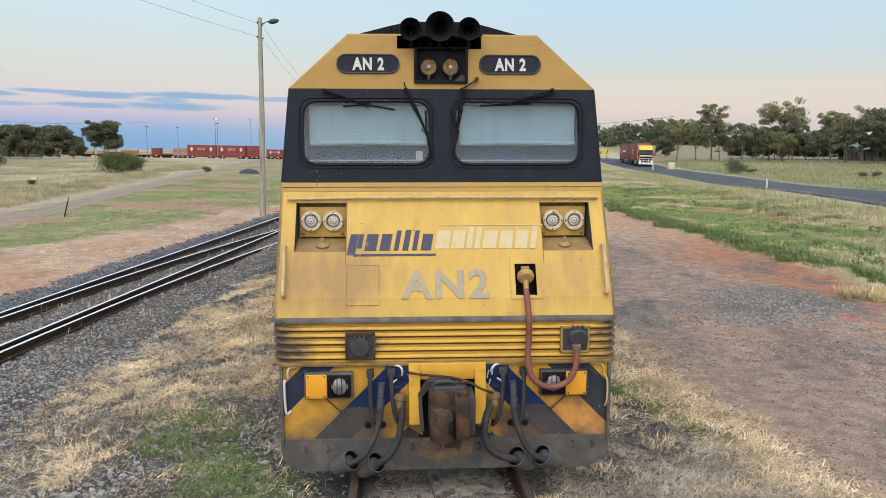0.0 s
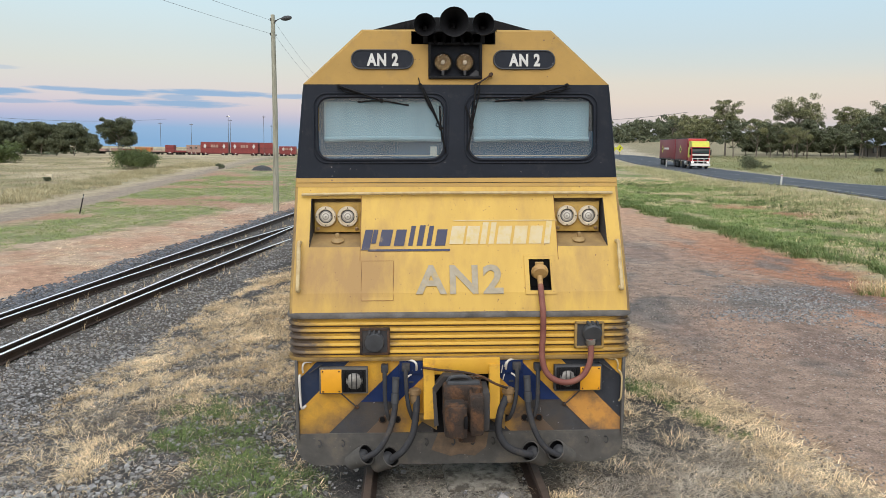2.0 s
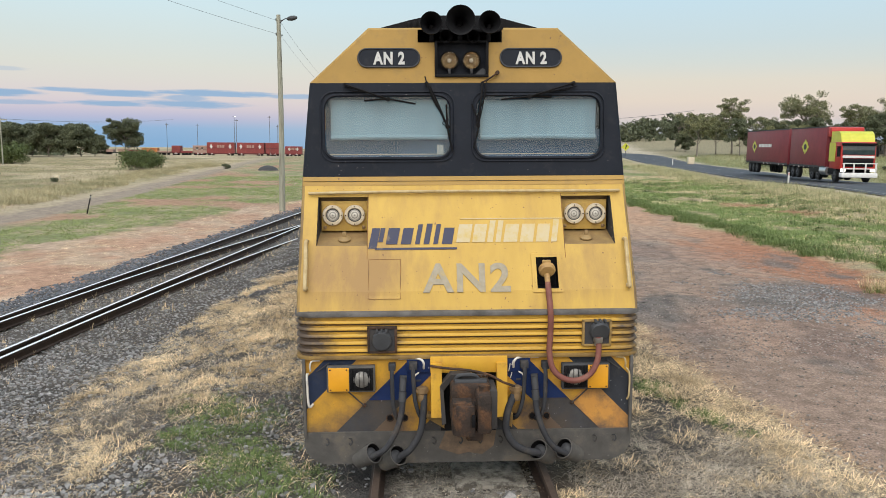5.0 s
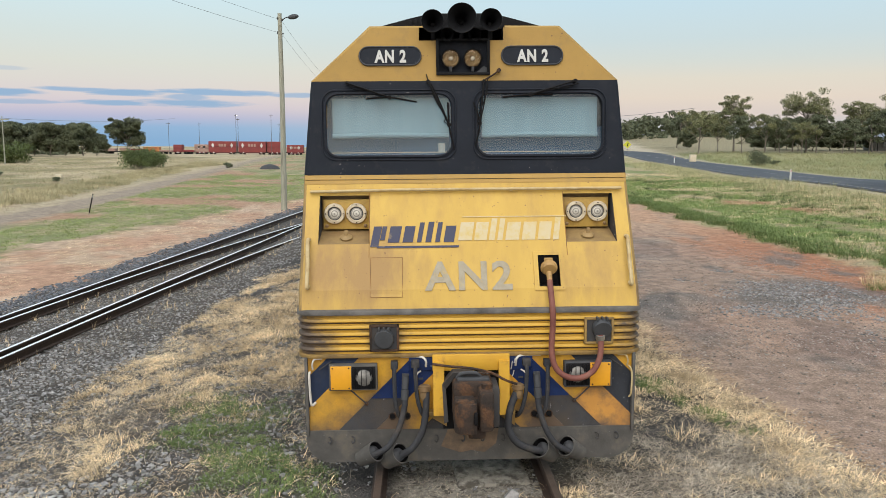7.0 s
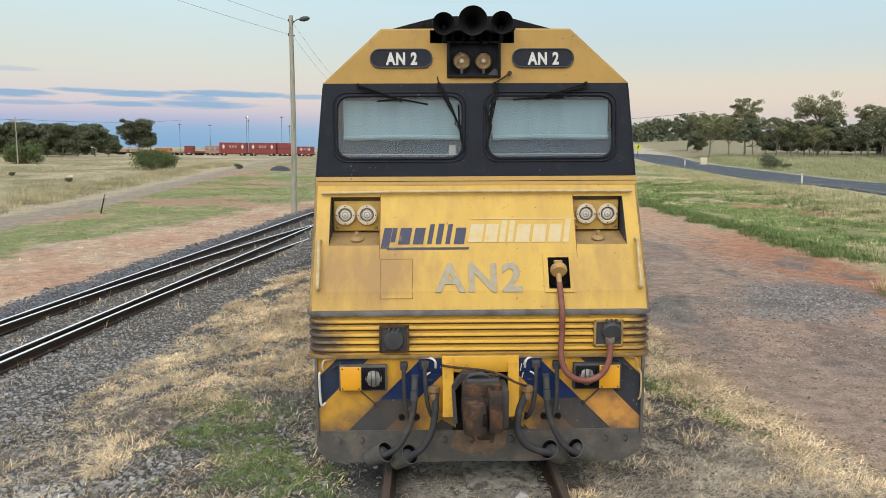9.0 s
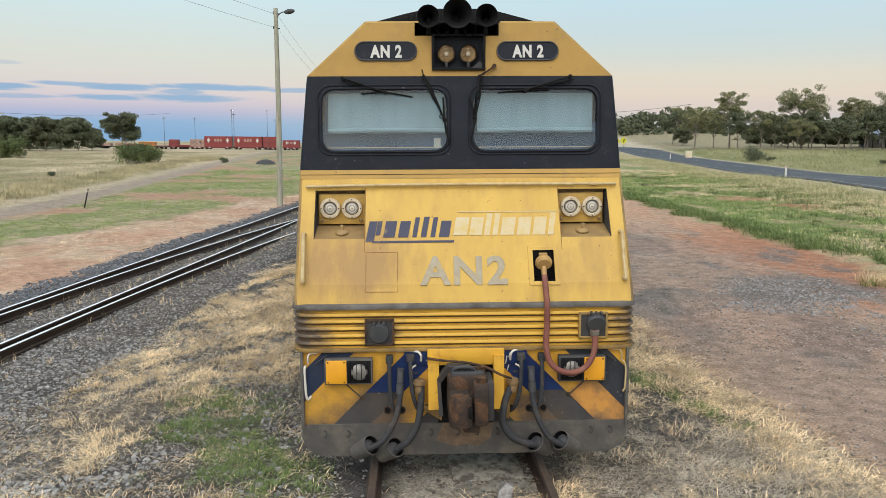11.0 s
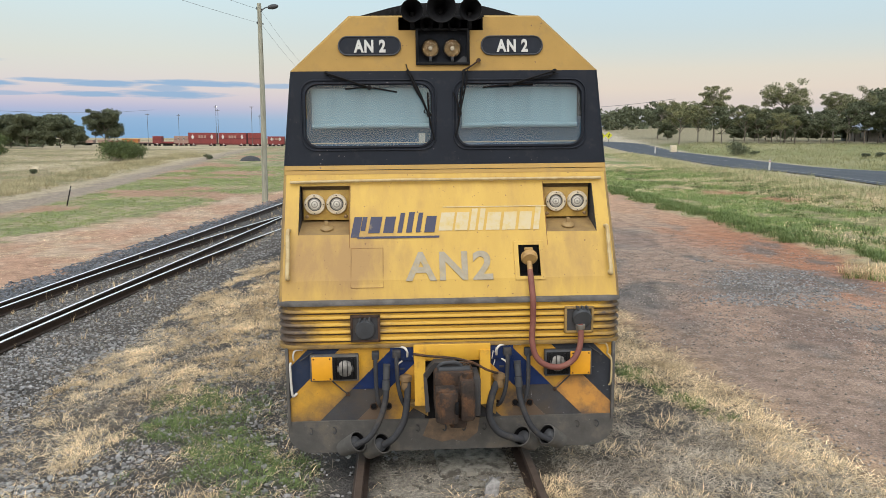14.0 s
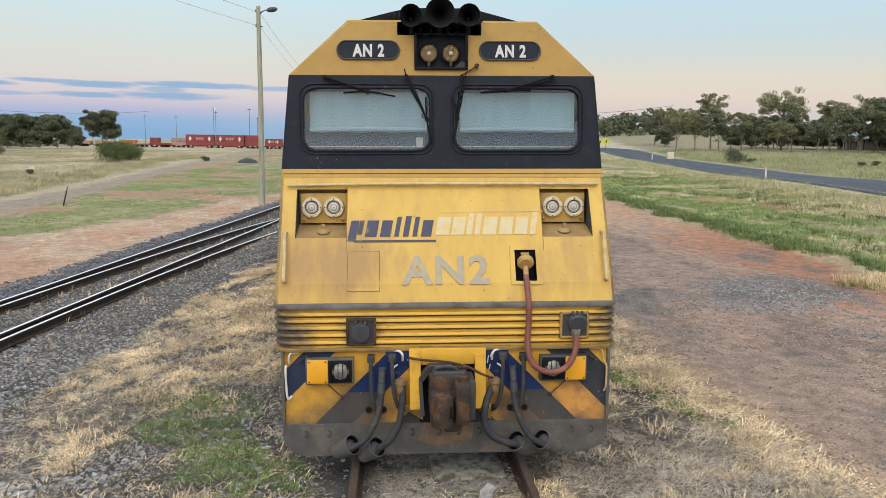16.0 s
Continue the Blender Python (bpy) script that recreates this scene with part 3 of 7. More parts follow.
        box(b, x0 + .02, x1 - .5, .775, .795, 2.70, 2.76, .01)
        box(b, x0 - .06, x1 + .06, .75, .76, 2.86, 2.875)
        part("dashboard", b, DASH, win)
        b = bmesh.new()
        tube(b, [(x0 + .055, .722, 2.925), ((x0 + x1) / 2, .719, 2.934), (x1 - .03, .722, 2.925)], .022, 8, 4)
        part("blind_hem", b, CURTAIN, win, "rolled hem of the sunblind")
        b = bmesh.new()
        box(b, x0 + .04, x1 - .04, .692, .698, 2.772, 2.780)
        part("sill_edge", b, CREAM, win)
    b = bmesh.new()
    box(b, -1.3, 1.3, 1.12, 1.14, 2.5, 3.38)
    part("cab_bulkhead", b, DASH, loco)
    b = bmesh.new()
    box(b, -.245, -.185, .69, .694, 2.775, 2.86)
    part("label_card", b, LETTER_WHITE, loco, "small white card behind the glass")
    for x in (-.46, -.37, -.31):
        b = bmesh.new()
        box(b, x, x + .05, .70, .74, 2.705, 2.755, .012)
        part("dash_paper", b, LETTER_WHITE, loco)
    # wipers with arms and washer pipes
    def wiper(pivot, elbow, tip_a, tip_b, hoses=()):
        b = bmesh.new()
        cyl(b, F(*pivot, .0), F(*pivot, .045), .017)
        w = part("wiper", b, BLACK, loco, "black windscreen wiper")
        b = bmesh.new()
        cyl(b, F(*elbow, .016), F(*elbow, .05), .02)
        part("joint", b, BLACK, w)
        b = bmesh.new()
        tube(b, [F(*pivot, .04), F((pivot[0] * .6 + elbow[0] * .4), pivot[1] * .6 + elbow[1] * .4, .055), F(*elbow, .04)], .009, 6)
        tube(b, [F(pivot[0] + .03, pivot[1] - .025, .04), F((pivot[0] + elbow[0]) / 2 + .02, (pivot[1] + elbow[1]) / 2 - .012, .05), F(*elbow, .04)], .006, 6)
        part("arm", b, BLACK, w)
        b = bmesh.new()
        tube(b, [F(*tip_a, .012), F(*elbow, .028), F(*tip_b, .012)], .008, 6)
        part("blade", b, BLACK, w)
        for h in hoses:
            b = bmesh.new()
            tube(b, [F(x, z, o) for x, z, o in h], .005, 6)
            part("washer_pipe", b, BLACK, w)
    wiper((-1.06, 3.395), (-.68, 3.265), (-.895, 3.255), (-.435, 3.225), [[(-1.05, 3.38, .02), (-1.0, 3.34, .03), (-.9, 3.33, .03), (-.72, 3.28, .03)]])
    wiper((.985, 3.405), (.585, 3.285), (.335, 3.262), (.79, 3.285), [[(1.0, 3.40, .02), (.93, 3.345, .03), (.8, 3.335, .03), (.64, 3.29, .03)]])
    wiper((-.335, 3.405), (-.150, 3.02), (-.16, 3.22), (-.105, 2.80), [[(-.35, 3.47, .01), (-.33, 3.40, .03), (-.26, 3.22, .04), (-.18, 3.10, .03), (-.195, 3.05, .03), (-.16, 3.03, .02)]])
    wiper((.165, 3.405), (.125, 3.03), (.07, 3.22), (.085, 2.83), [[(.30, 3.50, .02), (.2, 3.42, .03), (.19, 3.30, .04), (.11, 3.08, .03), (.13, 3.0, .03)]])
    b = bmesh.new()
    tube(b, [F(.30, 3.500, .03), F(.24, 3.455, .05), F(.17, 3.415, .03)], .008, 6)
    cyl(b, F(.30, 3.5, 0), F(.30, 3.5, .05), .018)
    part("washer_nozzle", b, RUST, loco)
    # sloping nose with lamp pockets and socket recess
    b = bmesh.new()
    holes = [(-1.31, -.866, 1.99, 2.40), (.866, 1.31, 1.99, 2.40), (.60, .785, 1.632, 1.885)]
    patch(b, [-1.433, -1.31, -.866, .60, .785, .866, 1.31, 1.433], [1.455, 1.62, 1.632, 1.885, 1.99, 2.40, 2.42, 2.535], holes)
    part("nose_panel", b, YELLOW, loco, "faded yellow sloping nose with brown soiling")
    b = bmesh.new()
    slab(b, [F(-1.45, 2.540, .010), F(1.45, 2.540, .010), F(1.45, 2.578, .008), F(-1.45, 2.578, .008)], (0, .03, 0))
    slab(b, [F(-1.45, 2.50, .003), F(1.45, 2.50, .003), F(1.45, 2.534, .003), F(-1.45, 2.534, .003)], (0, .03, 0))
    part("belt_strip", b, YELLOW_UP, loco)
    b = bmesh.new()
    tube(b, [F(-1.395, 2.436, .03), F(-.5, 2.447, .034), F(.5, 2.447, .034), F(1.395, 2.446, .03)], .013, 8)
    for x in (-1.2, -.4, .4, 1.2):
        box(b, x - .012, x + .012, .50, .56, 2.432, 2.452)
    part("drip_rail", b, CREAM_LINE, loco, "rubbed cream bar above the lamps")
    for s in (-1, 1):
        x0, x1 = sorted((s * .866, s * 1.31))
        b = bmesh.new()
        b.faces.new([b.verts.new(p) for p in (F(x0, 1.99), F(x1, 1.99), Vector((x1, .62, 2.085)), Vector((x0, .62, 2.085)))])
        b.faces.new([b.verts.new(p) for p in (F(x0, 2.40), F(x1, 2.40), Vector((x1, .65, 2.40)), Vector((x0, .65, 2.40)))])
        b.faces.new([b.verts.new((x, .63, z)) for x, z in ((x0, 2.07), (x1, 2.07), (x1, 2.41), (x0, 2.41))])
        part("lamp_pocket", b, PLATE_BUFF, loco, "dark buff recess for the lower headlights")
        # outer cheeks are dark: the shade on that wall is put into their colour
        for x in (x0, x1):
            b = bmesh.new()
            slab(b, [F(x, 1.99), Vector((x, .62, 2.085)), Vector((x, .65, 2.40)), F(x, 2.40)], (.004 if x == x1 else -.004, 0, 0))
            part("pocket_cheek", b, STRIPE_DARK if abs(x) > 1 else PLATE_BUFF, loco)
        b = bmesh.new()
        xa, xb = sorted((s * .874, s * 1.292))
        box(b, xa, xb, .565, .585, 2.092, 2.362, .004)
        part("lamp_plate", b, LAMP_PLATE, loco)
        for x in (s * .993, s * 1.190):
            b = bmesh.new()
            revolve(b, [(.092, 0), (.094, -.022), (.088, -.034), (.066, -.036), (.060, -.022), (.060, 0)], (x, .565, 2.236), (0, 1, 0), 28, False)
            lm = part("lower_headlight", b, CREAM, loco, "round sealed-beam lamp with cream rim")
            for r0, r1, yy, mm in ((.060, .052, -.016, CAP_GREY), (.052, .042, -.018, LENS_GREY), (.041, .032, -.019, SILVER), (.031, .023, -.020, LENS_GREY), (.022, .009, -.021, SILVER), (.008, .001, -.023, LENS_GREY)):
                b = bmesh.new()
                revolve(b, [(r0, 0), (r0, -.003), (r1, -.005), (r1, 0)], (x, .565 + yy, 2.236), (0, 1, 0), 22)
                part("lens_ring", b, mm, lm)
            for k in range(4):
                b = bmesh.new()
                a = k * math.pi / 2
                cyl(b, (x + .079 * math.cos(a), .535, 2.236 + .079 * math.sin(a)), (x + .079 * math.cos(a), .522, 2.236 + .079 * math.sin(a)), .006, n=6)
                part("rim_screw", b, RUST, lm)
        for x in (s * 1.262, s * .915):
            b = bmesh.new()
            revolve(b, [(.017, 0), (.017, -.012), (.008, -.017)], (x, .565, 2.124), (0, 1, 0), 8)
            part("bolt", b, BRASS, loco)
        b = bmesh.new()
        revolve(b, [(.055, 0), (.058, .012), (.035, .03), (.022, .034)], (s * 1.075, .40, 2.030), (0, -.35, 1), 18)
        box(b, s * 1.075 - .017, s * 1.075 + .017, .375, .40, 2.04, 2.105, .008)
        part("lifting_lug", b, PLATE_BUFF, loco)
        # grab handles
        b = bmesh.new()
        tube(b, [F(s * 1.392, 2.03, -.005), F(s * 1.394, 2.035, .05), F(s * 1.394, 2.00, .065), F(s * 1.388, 1.85, .065), F(s * 1.386, 1.685, .065), F(s * 1.385, 1.65, .05), F(s * 1.385, 1.655, -.005)], .0175, 8)
        part("grab_handle", b, CREAM_LINE, loco, "cream steel grab handle")
    b = bmesh.new()
    slab(b, [F(-.853, 1.56, .004), F(-.578, 1.56, .004), F(-.578, 1.877, .004), F(-.853, 1.877, .004)], (0, .004, 0))
    hatch = part("access_hatch", b, YELLOW, loco)
    b = bmesh.new()
    for a, c in (((-.853, 1.56), (-.578, 1.56)), ((-.578, 1.56), (-.578, 1.877)), ((-.578, 1.877), (-.853, 1.877)), ((-.853, 1.877), (-.853, 1.56))):
        tube(b, [F(*a, .004), F((a[0] + c[0]) / 2, (a[1] + c[1]) / 2, .004), F(*c, .004)], .0020, 5, 3)
    part("hatch_gap", b, RUST_FADE, hatch)
    # faint vertical seams in the sheet
    for x in (-.868, .864):
        b = bmesh.new()
        tube(b, [F(x, 1.88, 0), F(x, 1.95, 0), F(x, 2.42, 0)], .003, 5, 3)
        part("sheet_seam", b, RUST_FADE, loco)
    # socket recess with its cover and the red jumper hose
    b = bmesh.new()
    pocket(b, .60, .785, 1.632, 1.885, .02)
    part("socket_recess", b, BLACK, loco)
    b = bmesh.new()
    for x0, x1, z0, z1 in ((.560, .60, 1.605, 1.915), (.785, .825, 1.605, 1.915), (.60, .785, 1.605, 1.632), (.60, .785, 1.885, 1.915)):
        slab(b, [F(x0, z0, .012), F(x1, z0, .012), F(x1, z1, .012), F(x0, z1, .012)], (0, .016, 0))
    part("socket_frame", b, YELLOW, loco)
    b = bmesh.new()
    revolve(b, [(.072, 0), (.074, -.03), (.06, -.05), (.01, -.055)], (.692, .19, 1.79), (0, .86, .5), 22)
    box(b, .655, .729, .20, .225, 1.835, 1.862, .006)
    cyl(b, (.692, .17, 1.745), (.69, .10, 1.66), .026, .022)
    part("plug_cap", b, PLUG_TAN, loco, "yellowed jumper plug with clips")
    b = bmesh.new()
    tube(b, [(.69, .11, 1.675), (.688, .02, 1.58), (.69, -.055, 1.45), (.69, -.06, 1.28), (.682, -.07, 1.12), (.705, -.10, .985), (.78, -.12, .905), (.90, -.13, .880), (1.02, -.12, .93), (1.085, -.10, 1.04), (1.10, -.075, 1.16), (1.095, -.06, 1.235)], .0255, 12, 6)
    part("jumper_hose", b, RED_HOSE, loco, "dusty red jumper hose hanging in a loop")
    # lettering
    letters("AN2", .355, DULL_STEEL, "class_number", loco, Matrix.Translation(F(.0, 1.618, .006)) @ pose(0, 0, 0, 61.2), "dull silver class number", 1.0, 0, 1.14, .028)
    return loco


def shear_bar(bm, x0, x1, z0, z1, lean=.2, out=.006):
    slab(bm, [F(x0 + lean * (z0 - 1.96), z0, out), F(x1 + lean * (z0 - 1.96), z0, out), F(x1 + lean * (z1 - 1.96), z1, out), F(x0 + lean * (z1 - 1.96), z1, out)], (0, .004, 0))


def name_decal(loco):
    """The operator's mark as plain shapes: a row of dark blue blocks, a row of pale ones and an underline."""
    for x0, x1, z0, z1 in ((-.86, -.79, 1.965, 2.135), (-.785, -.745, 2.02, 2.135), (-.715, -.615, 2.0, 2.135), (-.585, -.495, 2.0, 2.135), (-.460, -.420, 2.0, 2.165), (-.385, -.335, 2.0, 2.17), (-.300, -.260, 2.0, 2.165), (-.225, -.135, 2.0, 2.135)):
        b = bmesh.new()
        shear_bar(b, x0, x1, z0, z1)
        part("blue_block", b, LETTER_BLUE, loco, "worn dark blue block of the name decal")
    b = bmesh.new()
    shear_bar(b, -.80, -.085, 1.955, 1.972)
    part("decal_underline", b, LETTER_BLUE, loco)
    for i, (x0, x1, z0, z1) in enumerate(((-.10, .02, 2.0, 2.15), (.04, .15, 2.0, 2.15), (.17, .22, 2.0, 2.18), (.245, .29, 2.0, 2.18), (.315, .435, 2.0, 2.15), (.46, .575, 2.0, 2.15), (.60, .71, 2.0, 2.15), (.735, .785, 2.0, 2.19))):
        b = bmesh.new()
        shear_bar(b, x0, x1, z0 + .012, z1 + .012)
        part("pale_block", b, LETTER_PALE, loco, "peeling pale block of the name decal")
    b = bmesh.new()
    shear_bar(b, -.10, .83, 2.205, 2.212)
    part("decal_overline", b, LETTER_PALE, loco)


def band_path(inset=0.0):
    """Front edge of the buffer band in plan, wrapped round both corners: points and outward normals."""
    r, w = .14, 1.465
    pts = [((-w, .9), (-1, 0))]
    for k in range(7):
        a = radians(180 + 90 * k / 6)
        pts.append(((-w + r + r * math.cos(a), r + r * math.sin(a)), (math.cos(a), math.sin(a))))
    for k in range(7):
        a = radians(270 + 90 * k / 6)
        pts.append(((w - r + r * math.cos(a), r + r * math.sin(a)), (math.cos(a), math.sin(a))))
    pts.append(((w, .9), (1, 0)))
    return pts


def sweep(bm, profile):
    rows = []
    for (x, y), (nx, ny) in band_path():
        rows.append([bm.verts.new((x + nx * o, y + ny * o, z)) for o, z in profile])
    for a, b in zip(rows, rows[1:]):
        for i in range(len(profile) - 1):
            bm.faces.new((a[i], a[i + 1], b[i + 1], b[i]))
    return bm


def buffer_band(loco):
    b = sweep(bmesh.new(), [(-.12, 1.06), (-.012, 1.075), (-.012, 1.45), (-.12, 1.462)])
    part("buffer_band", b, YELLOW_RIB, loco, "ribbed yellow band with dark worn edges")
    b = sweep(bmesh.new(), [(-.03, 1.418), (.022, 1.424), (.026, 1.445), (.018, 1.462), (-.03, 1.466)])
    part("rubbing_strip", b, GREY_STRIP, loco, "grey rubber strip")
    for z in (1.372, 1.316, 1.255, 1.192, 1.128):
        b = sweep(bmesh.new(), [(-.02, z + .020), (.004, z + .018), (.014, z + .006), (.015, z - .006), (.006, z - .012), (-.02, z - .016)])
        part("rib", b, YELLOW_RIB, loco)
        # thin dark brown strip along the lower edge of each rib
        b = sweep(bmesh.new(), [(-.02, z - .0165), (-.0075, z - .0165), (-.0075, z - .025), (-.02, z - .025)])
        part("rib_groove", b, GROOVE, loco)
    b = sweep(bmesh.new(), [(-.03, 1.083), (.018, 1.085), (.02, 1.068), (.012, 1.052), (-.03, 1.05)])
    part("lower_rail", b, YELLOW_DIRTY, loco)
    # sockets in the band
    for x, z, tilt in ((-.735, 1.225, 0), (1.093, 1.265, 0)):
        b = bmesh.new()
        for q in ((x - .125, x - .105, z - .115, z + .115), (x + .105, x + .125, z - .115, z + .115), (x - .125, x + .125, z + .095, z + .115), (x - .125, x + .125, z - .115, z - .095)):
            box(b, q[0], q[1], -.036, .01, q[2], q[3], .004)
        fr = part("socket_box", b, YELLOW_DIRTY if x > 0 else RUST, loco)
        b = bmesh.new()
        box(b, x - .106, x + .106, -.026, .0, z - .096, z + .096)
        part("backing", b, STRIPE_DARK, fr)
        cx = x - .002 if x < 0 else x + .02
        b = bmesh.new()
        revolve(b, [(.080, 0), (.084, -.045), (.076, -.062), (.01, -.066)], (cx, -.02, z + .006 if x < 0 else z + .035), (0, .93, .12 if x < 0 else .35), 24)
        for dx in (-.04, .0, .04):
            box(b, cx + dx - .009, cx + dx + .009, -.085, -.03, z + .07 + (.025 if x > 0 else 0), z + .10 + (.025 if x > 0 else 0), .004)
        part("socket_cap", b, CAP_GREY, fr, "round dark grey socket cap")
    b = bmesh.new()
    revolve(b, [(.04, 0), (.042, .03), (.032, .05), (.03, .07)], (1.098, -.065, 1.235), (0, .2, -1), 14)
    part("hose_ferrule", b, STEEL, loco)


def pilot(loco):
    y = .03
    base = [(-1.42, 1.06), (-1.42, .36), (1.42, .36), (1.42, 1.06)]
    b = bmesh.new()
    slab(b, [(x, y + .004, z) for x, z in base], (0, .05, 0))
    part("pilot_plate", b, STRIPE_DARK, loco, "striped pilot plate, muddy below")
    # chevron stripes by k = z + |x|: yellow corner, blue, yellow, slate, yellow, slate, bare metal
    for s in (-1, 1):
        half = [(0, 1.06), (0, .36), (s * 1.42, .36), (s * 1.42, 1.06)]
        if s > 0:
            half = half[::-1]
        outer = 2.0 if s < 0 else 1.905
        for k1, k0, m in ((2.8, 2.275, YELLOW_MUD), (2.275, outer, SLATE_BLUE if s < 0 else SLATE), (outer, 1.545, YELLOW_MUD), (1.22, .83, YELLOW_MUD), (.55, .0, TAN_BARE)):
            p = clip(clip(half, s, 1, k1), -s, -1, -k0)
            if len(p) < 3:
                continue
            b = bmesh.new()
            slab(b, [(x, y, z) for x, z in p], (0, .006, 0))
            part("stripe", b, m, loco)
            if s > 0 and k1 == outer:
                b = bmesh.new()
                slab(b, [(x, y - .003, z) for x, z in clip(p, -.97, 1, -.215)], (0, .006, 0))
                part("stripe", b, ORANGE_FADE, loco, "rust-stained orange end of the stripe")
        # clean blue upper end of the dark stripe
        p = clip(clip(clip(half, s, 1, 1.545), -s, -1, -1.22), 0, -1, -.68)
        b = bmesh.new()
        slab(b, [(x, y - .002, z) for x, z in p], (0, .006, 0))
        part("stripe", b, BLUE, loco)
        b = bmesh.new()
        xa, xb = sorted((s * .31, s * .53))
        box(b, xa, xb, .004, .03, .93, 1.06, .004)
        part("valve_panel", b, BLUE, loco, "dark blue valve panel")
        # side frame and cream pipes
        b = bmesh.new()
        xa, xb = sorted((s * 1.42, s * 1.395))
        box(b, xa, xb, -.005, .06, .36, 1.06, .004)
        part("pilot_edge", b, LIP_GREY, loco)
        b = bmesh.new()
        tube(b, [(s * 1.27, .01, 1.045), (s * 1.335, .0, 1.04), (s * 1.352, -.01, 1.0), (s * 1.352, .01, .95)], .008, 7)
        if s < 0:
            tube(b, [(s * 1.375, .0, .93), (s * 1.378, -.03, .91), (s * 1.372, -.03, .70), (s * 1.36, -.02, .645), (s * 1.335, .01, .66)], .0105, 7)
        else:
            tube(b, [(s * 1.36, .0, .95), (s * 1.385, -.02, .90), (s * 1.385, -.02, .72), (s * 1.37, -.01, .67)], .008, 7)
        part("coupling_lever", b, WHITE_PIPE if s < 0 else CREAM_LINE, loco, "painted bent pipe handle")
        # marker light box
        b = bmesh.new()
        xa, xb = sorted((s * .80, s * 1.21))
        box(b, xa, xb, -.040, .03, .775, 1.0, .006)
        lb = part("marker_box", b, LIP_GREY if s < 0 else CAP_GREY, loco, "grimy box with amber plate and round lamp")
        b = bmesh.new()
        xa, xb = sorted((s * 1.02, s * 1.195))
        box(b, xa, xb, -.050, -.038, .785, .99, .003)
        part("amber_plate", b, AMBER, lb, "amber reflective plate")
        for bx in (s * 1.04, s * 1.178):
            for bz in (.80, .975):
                b = bmesh.new()
                cyl(b, (bx, -.049, bz), (bx, -.056, bz), .007, n=6)
                part("plate_bolt", b, RUST, lb)
        b = bmesh.new()
        xa, xb = sorted((s * .815, s * 1.015))
        box(b, xa, xb, -.048, -.038, .79, .985, .003)
        part("lamp_face", b, BLACK, lb)
        b = bmesh.new()
        revolve(b, [(.072, 0), (.068, -.012), (.045, -.024), (.01, -.028)], (s * .912, -.046, .888), (0, 1, 0), 22)
        part("marker_lens", b, MARKER_GLASS, lb, "ribbed silver lens")
        for dx in (-.088, -.056, -.020, .020, .056, .088):
            b = bmesh.new()
            box(b, s * .912 + dx - (.007 if abs(dx) > .03 else .003), s * .912 + dx + (.007 if abs(dx) > .03 else .003), -.062 if abs(dx) > .03 else -.078, -.046 if abs(dx) > .03 else -.072, .80, .975, .002)
            part("guard_bar", b, BLACK, lb)
        # brake and control hoses
        xh = s * .66
        b = bmesh.new()
        tube(b, [(s * .655, -.03, .985), (s * .655, -.05, .90), (s * .65, -.06, .70), (s * .625, -.05, .56), (s * .58, .02, .50)], .018, 8)
        box(b, s * .655 - .03, s * .655 + .03, -.05, .03, .955, 1.02, .008)
        part("control_hose", b, RUBBER, loco, "thin grey rubber hose")
        b = bmesh.new()
        tube(b, [(s * .475, -.03, 1.0), (s * .475, -.05, .90), (s * .46, -.06, .70), (s * .42, -.05, .56), (s * .385, .02, .51)], .018, 8)
        box(b, s * .475 - .035, s * .475 + .035, -.05, .03, .965, 1.03, .008)
        part("control_hose", b, RUBBER, loco, "thin grey rubber hose")
        b = bmesh.new()
        tube(b, [(s * .56, -.03, .90), (s * .565, -.06, .80), (s * .575, -.09, .62), (s * .63, -.12, .44), (s * .72, -.13, .30), (s * .84, -.11, .225)], .026, 10)
        part("brake_hose", b, RUBBER, loco, "thick grey brake hose hung in its dummy")
        b = bmesh.new()
        cyl(b, (s * .56, -.03, .915), (s * .566, -.062, .79), .031, .029)
        cyl(b, (s * .566, -.062, .78), (s * .57, -.075, .70), .033)
        part("hose_clamp", b, CAP_GREY, loco)
        b = bmesh.new()
        if s < 0:
            tube(b, [(-.385, -.06, .76), (-.39, -.09, .62), (-.42, -.12, .44), (-.50, -.13, .30), (-.60, -.10, .215)], .030, 10)
        else:
            tube(b, [(.385, -.06, .74), (.33, -.10, .62), (.31, -.13, .46), (.38, -.14, .33), (.50, -.13, .265), (.60, -.10, .235)], .032, 10)
        part("main_hose", b, RUBBER, loco, "thick rubber air hose")
        b = bmesh.new()
        revolve(b, [(.035, 0), (.052, .01), (.052, .05), (.04, .06), (.045, .10), (.034, .13)], (s * .40, -.05, .82), (0, -.05, -1), 10)
        box(b, s * .40 - .055, s * .40 + .055, -.075, -.02, .775, .80, .01)
        part("angle_cock", b, BRASS, loco, "worn brass angle cock")
        b = bmesh.new()
        tube(b, [(s * .43, -.01, .93), (s * .465, -.05, .91), (s * .47, -.06, .83), (s * .46, -.05, .75)], .0075, 7)
        part("cock_handle", b, WHITE_PIPE, loco, "white painted handle")
        b = bmesh.new()
        tube(b, [(s * .60, .0, 1.055), (s * .47, .0, 1.055), (s * .41, -.02, 1.05), (s * .385, -.03, 1.02), (s * .385, .0, .965)], .010, 8)
        part("cut_rod", b, WHITE_PIPE, loco)
        # tie rod and bolt on the stripe, small stencil bars, dripped paint
        b = bmesh.new()
        tube(b, [(s * 1.06, .012, .79), (s * .98, .008, .715), (s * .90, .012, .64)], .006, 6, 3)
        part("tie_rod", b, STRIPE_DARK, loco)
        b = bmesh.new()
